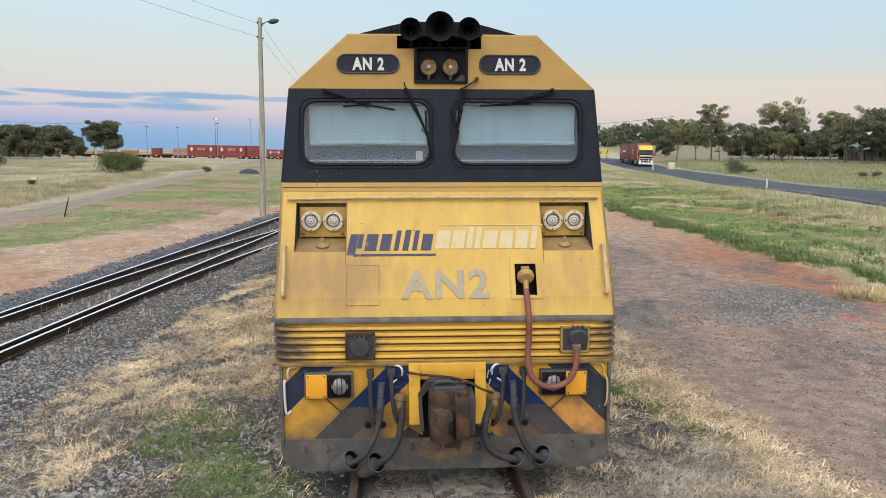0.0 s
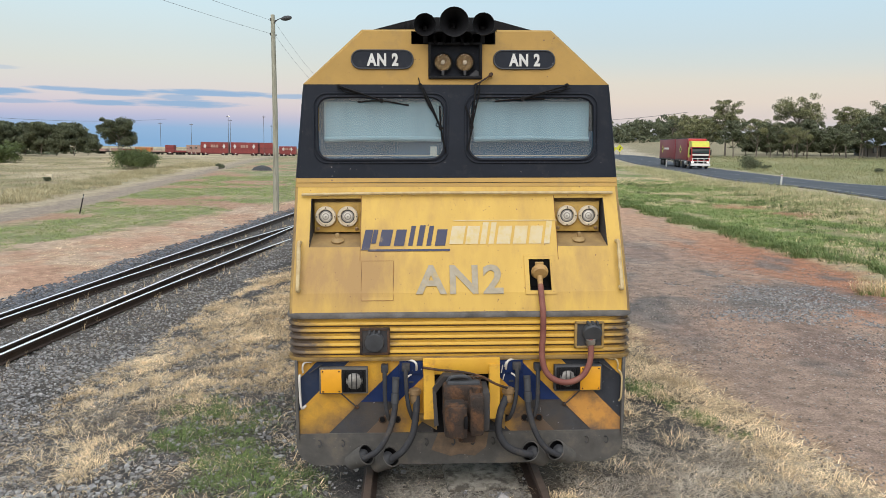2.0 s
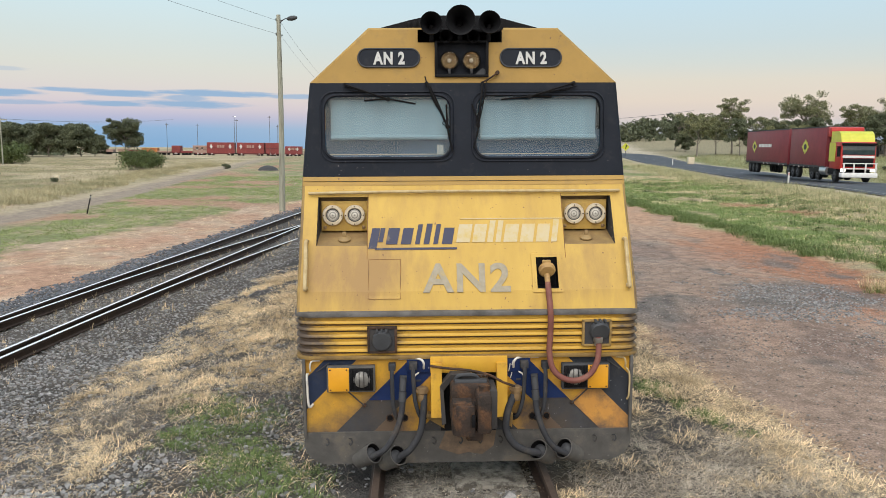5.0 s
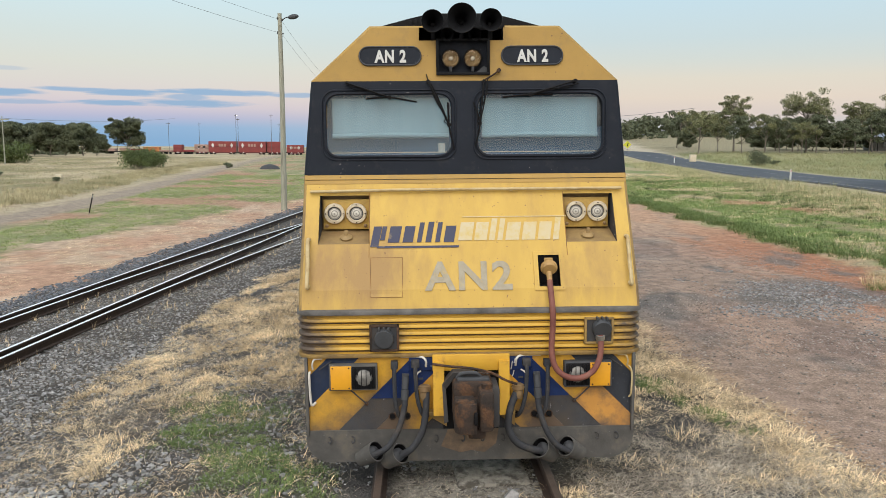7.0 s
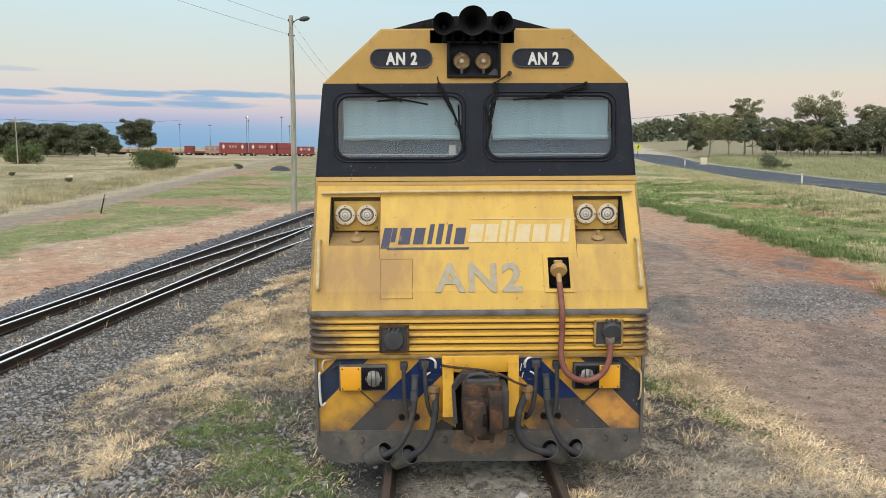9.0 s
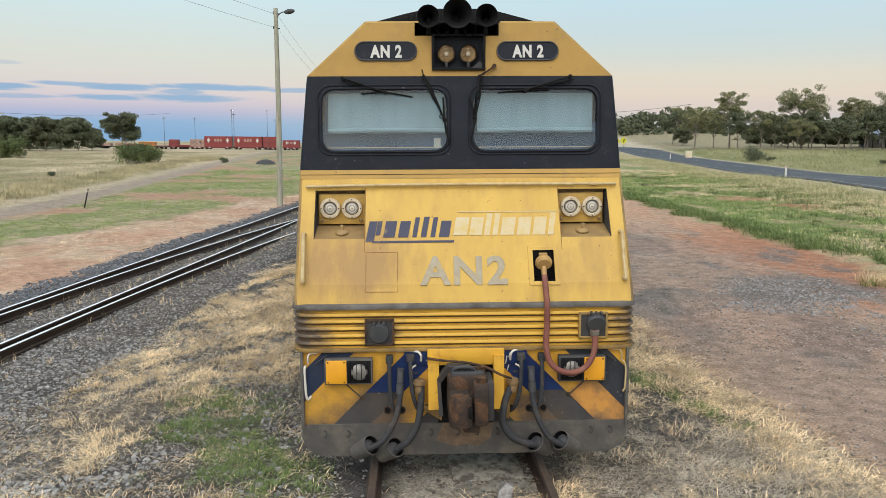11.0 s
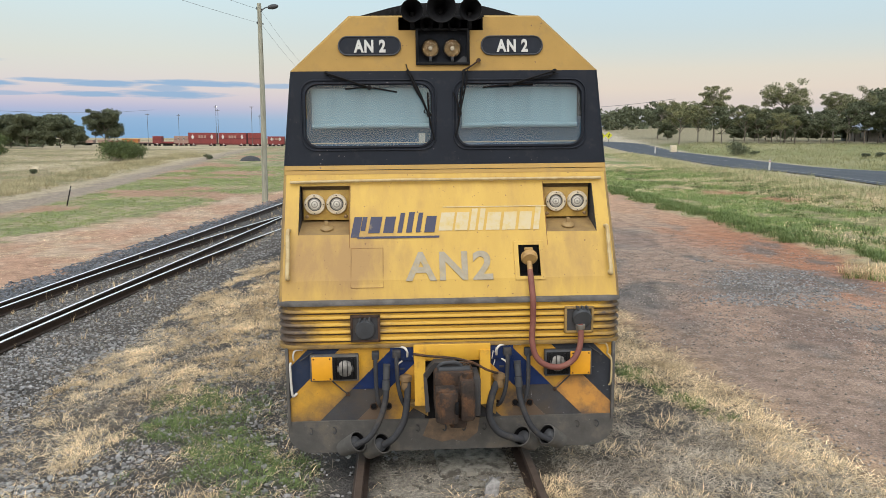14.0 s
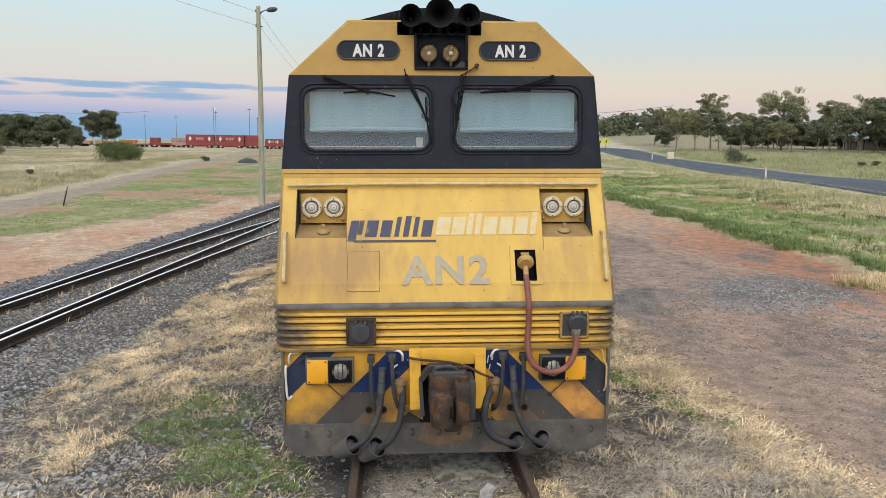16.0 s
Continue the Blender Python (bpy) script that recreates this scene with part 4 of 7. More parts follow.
        revolve(b, [(.018, 0), (.018, -.014), (.008, -.02)], (s * .90, .03, .637), (0, 1, 0), 8)
        part("bolt", b, RUST, loco)
        b = bmesh.new()
        tube(b, [(s * 1.235, .012, .99), (s * 1.19, .008, 1.02), (s * 1.30, .01, .945)], .005, 6, 3)
        part("earth_strap", b, STRIPE_DARK, loco)
        for sx, sz, sw in ((.555, .905, .05), (.43, .85, .04)):
            b = bmesh.new()
            box(b, s * sx - sw / 2, s * sx + sw / 2, -.072 if sx > .5 else .000, -.068 if sx > .5 else .004, sz, sz + .016)
            part("stencil_bar", b, CAP_GREY, loco)
        if s > 0:
            for dx, z0, z1 in ((.345, .93, 1.0), (.36, .87, .92), (.372, .985, 1.03)):
                b = bmesh.new()
                tube(b, [(dx, .003, z0), (dx + .006, .002, (z0 + z1) / 2), (dx + .012, .003, z1)], .0045, 5, 3)
                part("paint_drip", b, LETTER_WHITE, loco)
        for hx in (.68, .555, .395):
            b = bmesh.new()
            revolve(b, [(.03, 0), (.034, -.008), (.026, -.010), (.024, .004)], (s * hx, .03, .52), (0, 1, 0), 14)
            part("hole_rim", b, RUST, loco)
            b = bmesh.new()
            revolve(b, [(.025, 0), (.02, -.004)], (s * hx, .026, .52), (0, 1, 0), 12)
            part("hole", b, BLACK, loco)
    # lower lip, bent slightly back, with clipped corners
    b = bmesh.new()
    rim = [(1.42 - .20 + .20 * math.cos(a), .30 - .20 + .20 * (1 + math.sin(a))) for a in (radians(-90 + 15 * k) for k in range(7))]
    slab(b, [(-1.42, .012, .40)] + [(-x, .05 - .17 * (z - .10), z) for x, z in rim[::-1]] + [(x, .05 - .17 * (z - .10), z) for x, z in rim] + [(1.42, .012, .40)], (0, .05, 0))
    part("lower_lip", b, LIP_GREY, loco, "mud-grey lower lip of the pilot")
    b = bmesh.new()
    slab(b, [(-.26, .022, .24), (-.09, .024, .18), (.0, .024, .2), (.12, .024, .18), (.22, .022, .26), (.24, .008, .40), (-.20, .008, .40)], (0, .006, 0))
    part("bare_patch", b, TAN_BARE, loco)
    for x in (-1.22, -1.02, -.30, -.07, .10, .28, 1.1, 1.27):
        b = bmesh.new()
        tube(b, [(x - .012, .01, .345), (x + .005, -.012, .35), (x + .014, -.015, .32), (x, -.012, .295), (x - .012, .0, .305)], .006, 6)
        part("hook", b, STRIPE_DARK, loco)
    # hose dummies: slanted cups on the lip
    for x, z, lean in ((-.86, .21, .5), (-.645, .185, .4), (.63, .215, -.4), (.86, .225, -.5)):
        b = bmesh.new()
        ax = Vector((lean * 1.1, -.42, .42)).normalized()
        o = Vector((x, -.03, z))
        revolve(b, [(.070, -.15), (.085, .02), (.090, .065), (.082, .067), (.076, .0), (.074, -.06)], o, ax, 20, False)
        cup = part("hose_cup", b, LIP_GREY, loco, "mud-grey steel cup for a hose end")
        # added black inner sheet stands in for the shade inside the cup
        b = bmesh.new()
        revolve(b, [(.076, .062), (.073, .0), (.066, -.06), (.001, -.065)], o, ax, 20, False)
        part("cup_lining", b, BLACK, cup)
        b = bmesh.new()
        revolve(b, [(.055, .0), (.06, .03), (.035, .05), (.0, .055)], o, ax, 12)
        part("hose_end", b, CAP_GREY, loco)
    # coupler and its pocket
    b = bmesh.new()
    for x0, x1 in ((-.325, -.232), (.235, .325)):
        slab(b, [(x0, -.10, .56), (x1, -.10, .56), (x1 if x0 > 0 else x1, -.06, 1.02), (x0, -.06, 1.02)], (0, .12, 0))
    box(b, -.33, .33, -.03, .03, .93, 1.075, .008)
    part("coupler_pocket", b, YELLOW_BRIGHT, loco, "yellow steel posts round the coupler")
    # black sheet on the plate stands in for the dark opening behind the coupler
    b = bmesh.new()
    box(b, -.24, .24, .020, .029, .40, .93)
    part("pocket_back", b, BLACK, loco)
    b = bmesh.new()
    box(b, -.165, .13, -.44, .02, .57, .79, .03)
    box(b, .035, .155, -.52, -.25, .56, .89, .03)
    box(b, -.165, .165, -.30, .02, .72, .91, .03)
    box(b, -.05, .09, -.46, -.20, .485, .58, .02)
    cyl(b, (.10, -.38, .53), (.10, -.38, .93), .042, n=14)
    cp = part("coupler", b, RUST, loco, "rusted knuckle coupler")
    b = bmesh.new()
    slab(b, [(-.165, -.40, .555), (-.160, -.50, .555), (-.115, -.545, .555), (-.03, -.555, .555), (.015, -.53, .555), (.02, -.40, .555)], (0, 0, .255))
    bmesh.ops.bevel(b, geom=b.edges[:], offset=.012, segments=2, affect="EDGES", profile=.5)
    box(b, -.16, .0, -.52, -.36, .79, .825, .012)
    part("knuckle", b, RUST, cp)
    b = bmesh.new()
    box(b, -.01, .018, -.562, -.53, .64, .74, .006)
    part("knuckle_slot", b, BLACK, cp)
    b = bmesh.new()
    revolve(b, [(.028, 0), (.03, .03), (.012, .045)], (-.06, -.47, .79), (0, 0, 1), 12)
    part("knuckle_pin", b, RUST, cp)
    b = bmesh.new()
    box(b, -.13, .14, -.26, -.06, .895, .935, .012)
    tube(b, [(-.13, -.2, .92), (-.09, -.22, .965), (.02, -.22, .97), (.07, -.2, .93)], .016, 8)
    part("lock_lifter", b, CAP_GREY, cp)
    b = bmesh.new()
    slab(b, [(-.22, -.12, .80), (-.14, -.16, .92), (-.02, -.2, .93), (.06, -.2, .88), (.06, -.2, .93), (-.02, -.22, .97), (-.16, -.18, .96), (-.25, -.1, .83)], (0, .12, 0))
    slab(b, [(-.25, -.1, .83), (-.22, -.12, .80), (-.20, -.14, .52), (-.235, -.12, .50)], (0, .1, 0))
    part("yoke", b, STRIPE_DARK, cp)
    b = bmesh.new()
    box(b, .135, .22, -.30, .02, .52, .86, .02)
    part("side_plate", b, STRIPE_DARK, cp)
    b = bmesh.new()
    tube(b, [(-.33, -.08, 1.01), (-.2, -.12, 1.0), (.0, -.16, .99), (.16, -.2, .96), (.27, -.2, .90), (.38, -.12, .835)], .011, 7)
    part("lifting_chain", b, RUST, loco, "dark rusted rod and chain")
    b = bmesh.new()
    for i in range(7):
        x = -.04 + .033 * i
        tube(b, [(x - .02, -.2, .955), (x, -.212, .967), (x + .02, -.2, .955), (x, -.19, .942), (x - .02, -.2, .955)], .005, 5, 3)
    part("chain", b, RUST, loco)
    for x0, x1 in ((-.38, -.21), (.225, .38)):
        b = bmesh.new()
        box(b, x0, x1, -.04, .03, .545, .575, .005)
        slab(b, [(x0, -.035, .545), (x1, -.035, .545), (x1, .02, .42)], (0, .01, 0))
        part("pocket_foot", b, YELLOW_DIRTY, loco)


loco = locomotive()
name_decal(loco)
buffer_band(loco)
pilot(loco)
b = bmesh.new()
for x in (-.74, .74):
    for y in (2.4, 4.2, 6.0, 12.5, 14.3, 16.1):
        revolve(b, [(.50, -.07), (.52, -.065), (.52, .065), (.46, .07)], (x, y, .5), (1, 0, 0), 28)
box(b, -1.1, 1.1, 1.6, 7.0, .35, 1.05)
box(b, -1.1, 1.1, 11.6, 17.0, .35, 1.05)
part("bogie", b, BLACK, loco)


# ---- ground ----
def sstep(a, b, v):
    t = min(1, max(0, (v - a) / (b - a)))
    return t * t * (3 - 2 * t)


def road_x(y):
    """Centre line of the highway."""
    return 23.7 + .152 * y


def track_x(y):
    """Westernmost rail of the running line beside the siding."""
    return -9.13 + .107 * y


def g(x, y):
    """Height of the land."""
    z = -.17
    z += (-.45) * sstep(-2.6, -5.2, x + .02 * y)
    z += -.9 * sstep(110, 300, y) * sstep(5, -25, x)
    z -= 16 * sstep(300, 1500, y)
    bank = sstep(10.0, 11.2, x) * sstep(60, 40, y)
    z += .10 * bank + .06 * sstep(12, 30, x)
    d = x - road_x(y)
    z += .12 * sstep(6, 16, d) * sstep(20, 60, y)
    z += .26 * sstep(66, 42, y) * sstep(-14, -5.0, d)
    z += .75 * sstep(115, 185, y) * sstep(15, 35, x)
    z += .80 * sstep(95, 150, y) * sstep(42, 62, x)
    z += 4.4 * sstep(165, 270, y) * sstep(25, 90, x)
    z += .06 * sstep(9, 4.6, abs(d)) * sstep(14, 22, x)
    if y < 45 and -13 < x < 16:
        z += .035 * noise.noise((x * .9, y * .9, 0)) + .016 * noise.noise((x * 3.1, y * 3.1, 5))
    return z


def lot_edge(y):
    """Where the straw beside the siding gives way to the gravel lot."""
    return 2.95 + .60 * sstep(4.5, .5, y) - .5 * sstep(6, 12, y)


def scrape(x, y):
    """Bare red scrapes in the roadside grass."""
    return max(sstep(1.2, .5, math.hypot((x - a) / r, (y - c) / 1.7) + .5 * fb(x, y, .8, 71)) for a, c, r in ((16.1, 32.0, 1.5), (16.7, 27.4, 1.1)))


def lawn(x, y):
    """Patch of short green grass west of the siding."""
    return sstep(1.15, .35, math.hypot((x + 2.12 + .22 * (y - .6)) / .62, (y - .85) / 1.9) + .9 * fb(x, y, 1.1, 5) + .5 * fb(x, y, 3.2, 6))


def fb(x, y, s, o=0.0):
    return noise.fractal((x * s, y * s, o), 1.0, 2.0, 4)


# gravel and straw soil are darkened: shade between blades is in their colour
GREY_GRAVEL, STRAW_SOIL, GREEN_SOIL, RED_SOIL = Vector((.066, .061, .057)), Vector((.098, .078, .056)), Vector((.085, .092, .048)), Vector((.36, .205, .14))
LOT, DARK_BED, DRY_FIELD, LANE = Vector((.285, .205, .157)), Vector((.092, .082, .073)), Vector((.44, .36, .24)), Vector((.28, .225, .175))


def soil(x, y):
    n1, n2 = fb(x, y, .35, 3), fb(x, y, 1.3, 9)
    w = n1 * .6 + n2 * .4
    a = track_x(y)
    # beside the siding: gravel with straw
    c = GREY_GRAVEL.lerp(STRAW_SOIL, sstep(-.05, .35, w) * (.9 if x > 0 else .55))
    c = c.lerp(GREEN_SOIL, .5 * lawn(x, y))
    # dusty chips trodden in between the siding rails
    if abs(x + .055) < .7 and y < 4:
        c = c.lerp(Vector((.36, .325, .27)), .8 * sstep(-3.2, -1.2, y) * sstep(.74, .5, abs(x + .055)) * sstep(-.12, .12, fb(x, y * 2.2, 1.6, 63)))
    # bed of the running line
    e = x - a
    bed = sstep(-1.25, -1.08, e + w * .25) * sstep(3.6, 2.7, e - .0026 * max(0, y - 6) ** 2 + w * .4)
    c = c.lerp(DARK_BED, bed * .9)
    if e < -.7:
        dirt = Vector((.40, .245, .165)).lerp(Vector((.43, .315, .225)), sstep(-.25, .25, w))
        grass = Vector((.20, .21, .10)).lerp(Vector((.33, .27, .17)), sstep(-.15, .30, w)).lerp(RED_SOIL, .8 * sstep(.05, .3, fb(x, y, .12, 21)))
        far = DRY_FIELD.lerp(Vector((.21, .19, .10)), sstep(-.15, .25, fb(x, y, .09, 2))).lerp(Vector((.30, .22, .15)), .6 * sstep(.0, .3, fb(x, y, .2, 12)))
        lane_a = -13.6 - .107 * y - 1.0 * sstep(42, 22, y)
        s = x - (-17.6 + .244 * y)
        v = dirt.lerp(grass, sstep(.6, -.6, s + w * 2.2))
        v = v.lerp(LANE, sstep(.5, -.3, x - lane_a + w * 1.2))
        v = v.lerp(Vector((.38, .31, .21)), sstep(-1.9, -2.4, x - lane_a + w * .8))
        v = v.lerp(far, sstep(-3.0, -4.2, x - lane_a + w * 1.5))
        c = c.lerp(v, sstep(-.9, -1.25, e + w * .3))
    if x > 2.6:
        near = lot_edge(y)
        wheel_run = fb(x + .12 * y, y * .30, .8, 43)
        v = LOT.lerp(Vector((.33, .155, .090)), sstep(-.1, .8, (x - 7.3) / 2.1 + w * .9) * .95)
        v = v.lerp(Vector((.135, .122, .112)), .85 * sstep(.03, .24, fb(x, y * .6, .55, 41) - .05 * abs(x - 6) + .35 * wheel_run))
        v = v.lerp(Vector((.355, .268, .205)), .5 * sstep(.02, .26, wheel_run) * sstep(9.5, 8, x))
        for px, py, rx, ry in ((4.1, 7.2, .9, 1.7), (6.0, 18, 1.4, 4.5), (8.0, 9.2, 1.7, 1.7)):
            v = v.lerp(Vector((.132, .124, .118)), .7 * sstep(1.15, .35, math.hypot((x - px) / rx, (y - py) / ry) + .9 * w))
        v = v.lerp(RED_SOIL, .30 * sstep(.0, .4, fb(x, y, .22, 31)))
        v = v.lerp(Vector((.43, .285, .19)), .7 * sstep(15, 24, y))
        v = v.lerp(Vector((.37, .25, .16)), .8 * sstep(.6, .1, abs(x - near - .2) + w * .5))
        grass = Vector((.165, .20, .075)).lerp(Vector((.34, .28, .17)), sstep(-.1, .22, fb(x, y, .18, 7) + .5 * fb(x, y, .7, 8))).lerp(Vector((.30, .22, .14)), .5 * sstep(.28, .42, fb(x, y, .3, 17)))
        if 12 < x < 20 and 22 < y < 38:
            grass = grass.lerp(Vector((.26, .125, .07)), .95 * scrape(x, y))
        v = v.lerp(grass, sstep(-.35, .35, x - 10.6 + w * .9))
        d = x - road_x(y)
        field = Vector((.255, .24, .128)).lerp(Vector((.185, .20, .09)), sstep(-.2, .3, fb(x, y, .05, 4))).lerp(Vector((.25, .215, .135)), sstep(135, 165, y))
        v = v.lerp(Vector((.36, .29, .16)), .7 * sstep(-11, -7, d + w * 2))
        v = v.lerp(Vector((.40, .34, .25)), sstep(-5.4, -4.4, d + w * .6))
        v = v.lerp(field, sstep(4.8, 5.8, d + w * .8))
        c = c.lerp(v, sstep(-.3, .3, x - near + w * .7))
    return c


def lines(lo, hi, step, reach0, reach1, grow):
    out = [lo + step * i for i in range(int((hi - lo) / step) + 1)]
    s, v = step, out[-1]
    while v < reach1:
        s *= grow
        v += s
        out.append(v)
    s, v = step, out[0]
    while v > reach0:
        s *= grow
        v -= s
        out.insert(0, v)
    return out


def grid_sheet(name, xs, ys, height, colour, material):
    nx = len(xs)
    vs = [(x, y, height(x, y)) for y in ys for x in xs]
    fs = [(j * nx + i, j * nx + i + 1, (j + 1) * nx + i + 1, (j + 1) * nx + i) for j in range(len(ys) - 1) for i in range(nx - 1)]
    me = bpy.data.meshes.new(name)
    me.from_pydata(vs, [], fs)
    at = me.color_attributes.new("soil", "FLOAT_COLOR", "POINT")
    at.data.foreach_set("color", [c for x, y, z in vs for c in (*colour(x, y), 1)])
    me.materials.append(material)
    me.shade_smooth()
    return new(name, me)


GROUND = vcol_mat("soil_and_grass_ground", .95, 34.0, .46, .8, 45.0)
ground = grid_sheet("ground", lines(-13, 13, .13, -1500, 1500, 1.07), lines(-3, 14, .13, -600, 2600, 1.045), g, soil, GROUND)
tagged(ground, "gravel, red dirt and dry grass ground beside the tracks", "ground", kind="structure")

ASPHALT = mat("dark_asphalt", (.060, .064, .074), (.045, .048, .056), 3, .8, 0, .3, 60, (.085, .085, .09), .5, .6, .15, (1, .2, 1))
LINE_WHITE = mat("road_line_white", (.30, .30, .29), (.16, .16, .16), 5, .7)


def strip(name, offs, y0, y1, step, lift, material, parent=None, drop=None):
    bm = bmesh.new()
    rows = []
    y = y0
    while y <= y1:
        c = road_x(y) - max(0, y - 150) ** 2 * .006
        rows.append([bm.verts.new((c + o, y, g(c + o, y) + lift + .04 * (1 - abs(o) / 4))) for o in offs])
        y += step
    for a, b_ in zip(rows, rows[1:]):
        for i in range(len(offs) - 1):
            bm.faces.new((a[i], a[i + 1], b_[i + 1], b_[i]))
    if parent:
        return part(name, bm, material, parent)
    return thing(name, bm, material, "dark two-lane asphalt highway bending away past a hill", "road", kind="structure")


road = strip("road", (-4.2, -2.1, 0, 2.1, 4.2), -140, 235, 2.5, .06, ASPHALT)
for o in (-3.5, 3.5):
    strip("edge_line", (o - .06, o + .06), -60, 230, 2.5, .078, LINE_WHITE, road)
for i in range(18):
    strip("centre_dash", (-.06, .06), 6 + i * 10, 10 + i * 10, 2, .106, LINE_WHITE, road)


# ---- tracks ----
RAIL_SIDE = mat("brown_rail_steel", (.075, .05, .038), (.05, .035, .028), 9, .75, .3, .1, 50)
# near-white base colour carries the sky's sheen on the polished heads
RAIL_TOP = mat("polished_rail_sheen", (.86, .86, .86), (.80, .80, .80), 9, .42, .35)
RAIL_DULL = mat("dull_rail_head", (.12, .085, .065), (.08, .058, .045), 9, .6, .4, .1, 50)
SLEEPER = mat("weathered_timber_sleeper", (.21, .18, .14), (.12, .10, .08), 4, .9, 0, .35, 30, (.30, .25, .19), 5, .6, .15, (1, 6, 4))


def rail(parent, xfun, y0, y1, step, z, shiny):
    """A rail with foot, web and head along a line; z is the height of its head."""
    prof = [(-.065, -.150), (.065, -.150), (.065, -.138), (.012, -.125), (.010, -.050), (.034, -.036), (.035, -.006), (.028, 0), (-.028, 0), (-.035, -.006), (-.034, -.036), (-.010, -.050), (-.012, -.125), (-.065, -.138)]
    bm = bmesh.new()
    rows, y = [], y0
    while y < y1 + .01:
        rows.append([bm.verts.new((xfun(y) + px, y, z + pz)) for px, pz in prof])
        y += step
    n = len(prof)
    for a, c in zip(rows, rows[1:]):
        for i in range(n):
            bm.faces.new((a[i], a[(i + 1) % n], c[(i + 1) % n], c[i]))
    bm.faces.new(rows[0])
    bm.faces.new(rows[-1][::-1])
    r = part("rail", bm, RAIL_SIDE, parent)
    bm = bmesh.new()
    rows, y = [], y0
    while y < y1 + .01:
        rows.append([bm.verts.new((xfun(y) + px, y, z + pz)) for px, pz in ((-.030, .001), (-.027, .0045), (.027, .0045), (.030, .001))])
        y += step
    for a, c in zip(rows, rows[1:]):
        for i in range(3):
            bm.faces.new((a[i], a[i + 1], c[i + 1], c[i]))
    part("running_surface", bm, RAIL_TOP if shiny else RAIL_DULL, r)


def diverge(y):
    return .25 + .0032 * max(0, y - 6) ** 2


siding = holder("siding_track", "rusty siding track under the locomotive with timber sleepers", "railway track", kind="structure")
rail(siding, lambda y: -.795, -60, 60, 3, 0, False)
rail(siding, lambda y: .685, -60, 60, 3, 0, False)
random.seed(4)
for i in range(28):
    y = -8.6 + i * .68 + random.uniform(-.04, .04)
    b = bmesh.new()
    box(b, -1.30, 1.20, y - .12, y + .12, -.29, -.190 + random.uniform(-.02, .02), .012, pose(0, 0, 0, 0, 0, random.uniform(-1.5, 1.5)))
    part("sleeper", b, SLEEPER, siding)
mainline = holder("running_line", "running line with bright rails meeting a turnout in dark ballast", "railway track", kind="structure")
rail(mainline, track_x, -60, 80, 4, -.45, True)
rail(mainline, lambda y: track_x(y) + 1.515, -60, 80, 4, -.45, True)
turnout = holder("turnout_track", "diverging turnout rails with bright heads", "railway track", kind="structure")
rail(turnout, lambda y: track_x(y) + diverge(y), -60, 34, 1, -.45, True)
rail(turnout, lambda y: track_x(y) + 1.515 + diverge(y), -60, 34, 1, -.45, True)

# ---- truck ----
MAROON = mat("maroon_curtain", (.215, .030, .040), (.165, .023, .032), 1.2, .5, 0, .05, 5)
TRUCK_RED = mat("red_cab_paint", (.45, .03, .025), (.38, .025, .02), 3, .35)
TRUCK_YELLOW = mat("yellow_cab_paint", (.56, .56, .05), (.48, .48, .04), 3, .35)
TRUCK_WHITE = mat("white_bumper", (.72, .72, .70), (.6, .6, .58), 4, .4)
TYRE = mat("black_tyre", (.014, .014, .015), (.01, .01, .01), 12, .85, 0, .1, 40)
CHROME = mat("bright_alloy", (.6, .6, .6), (.5, .5, .5), 8, .3, .9)
DARK_GLASS = mat("dark_windscreen", (.03, .05, .055), (.02, .035, .04), 2, .08, 0, 0, 1, None, 1, .5, .1, (1, 1, 1), 0, 0, .8)
LAMP_GLOW = bpy.data.materials.new("lit_headlamp")
LAMP_GLOW.use_nodes = True
LAMP_GLOW.node_tree.nodes["Principled BSDF"].inputs["Emission Color"].default_value = (1, .92, .75, 1)
LAMP_GLOW.node_tree.nodes["Principled BSDF"].inputs["Emission Strength"].default_value = 1.3


def wheel(truck, x, y, r=.5):
    b = bmesh.new()
    revolve(b, [(.30, -.14), (.46, -.15), (r, -.12), (r, .12), (.46, .15), (.30, .14)], (x, y, r), (1, 0, 0), 22)
    w = part("wheel", b, TYRE, truck)
    b = bmesh.new()
    s = -1 if x < 0 else 1
    revolve(b, [(.29, 0), (.27, s * .02), (.12, s * .01), (.10, s * .07), (.01, s * .08)], (x + s * .13, y, r), (1, 0, 0), 16)
    part("rim", b, CAP_GREY, w)


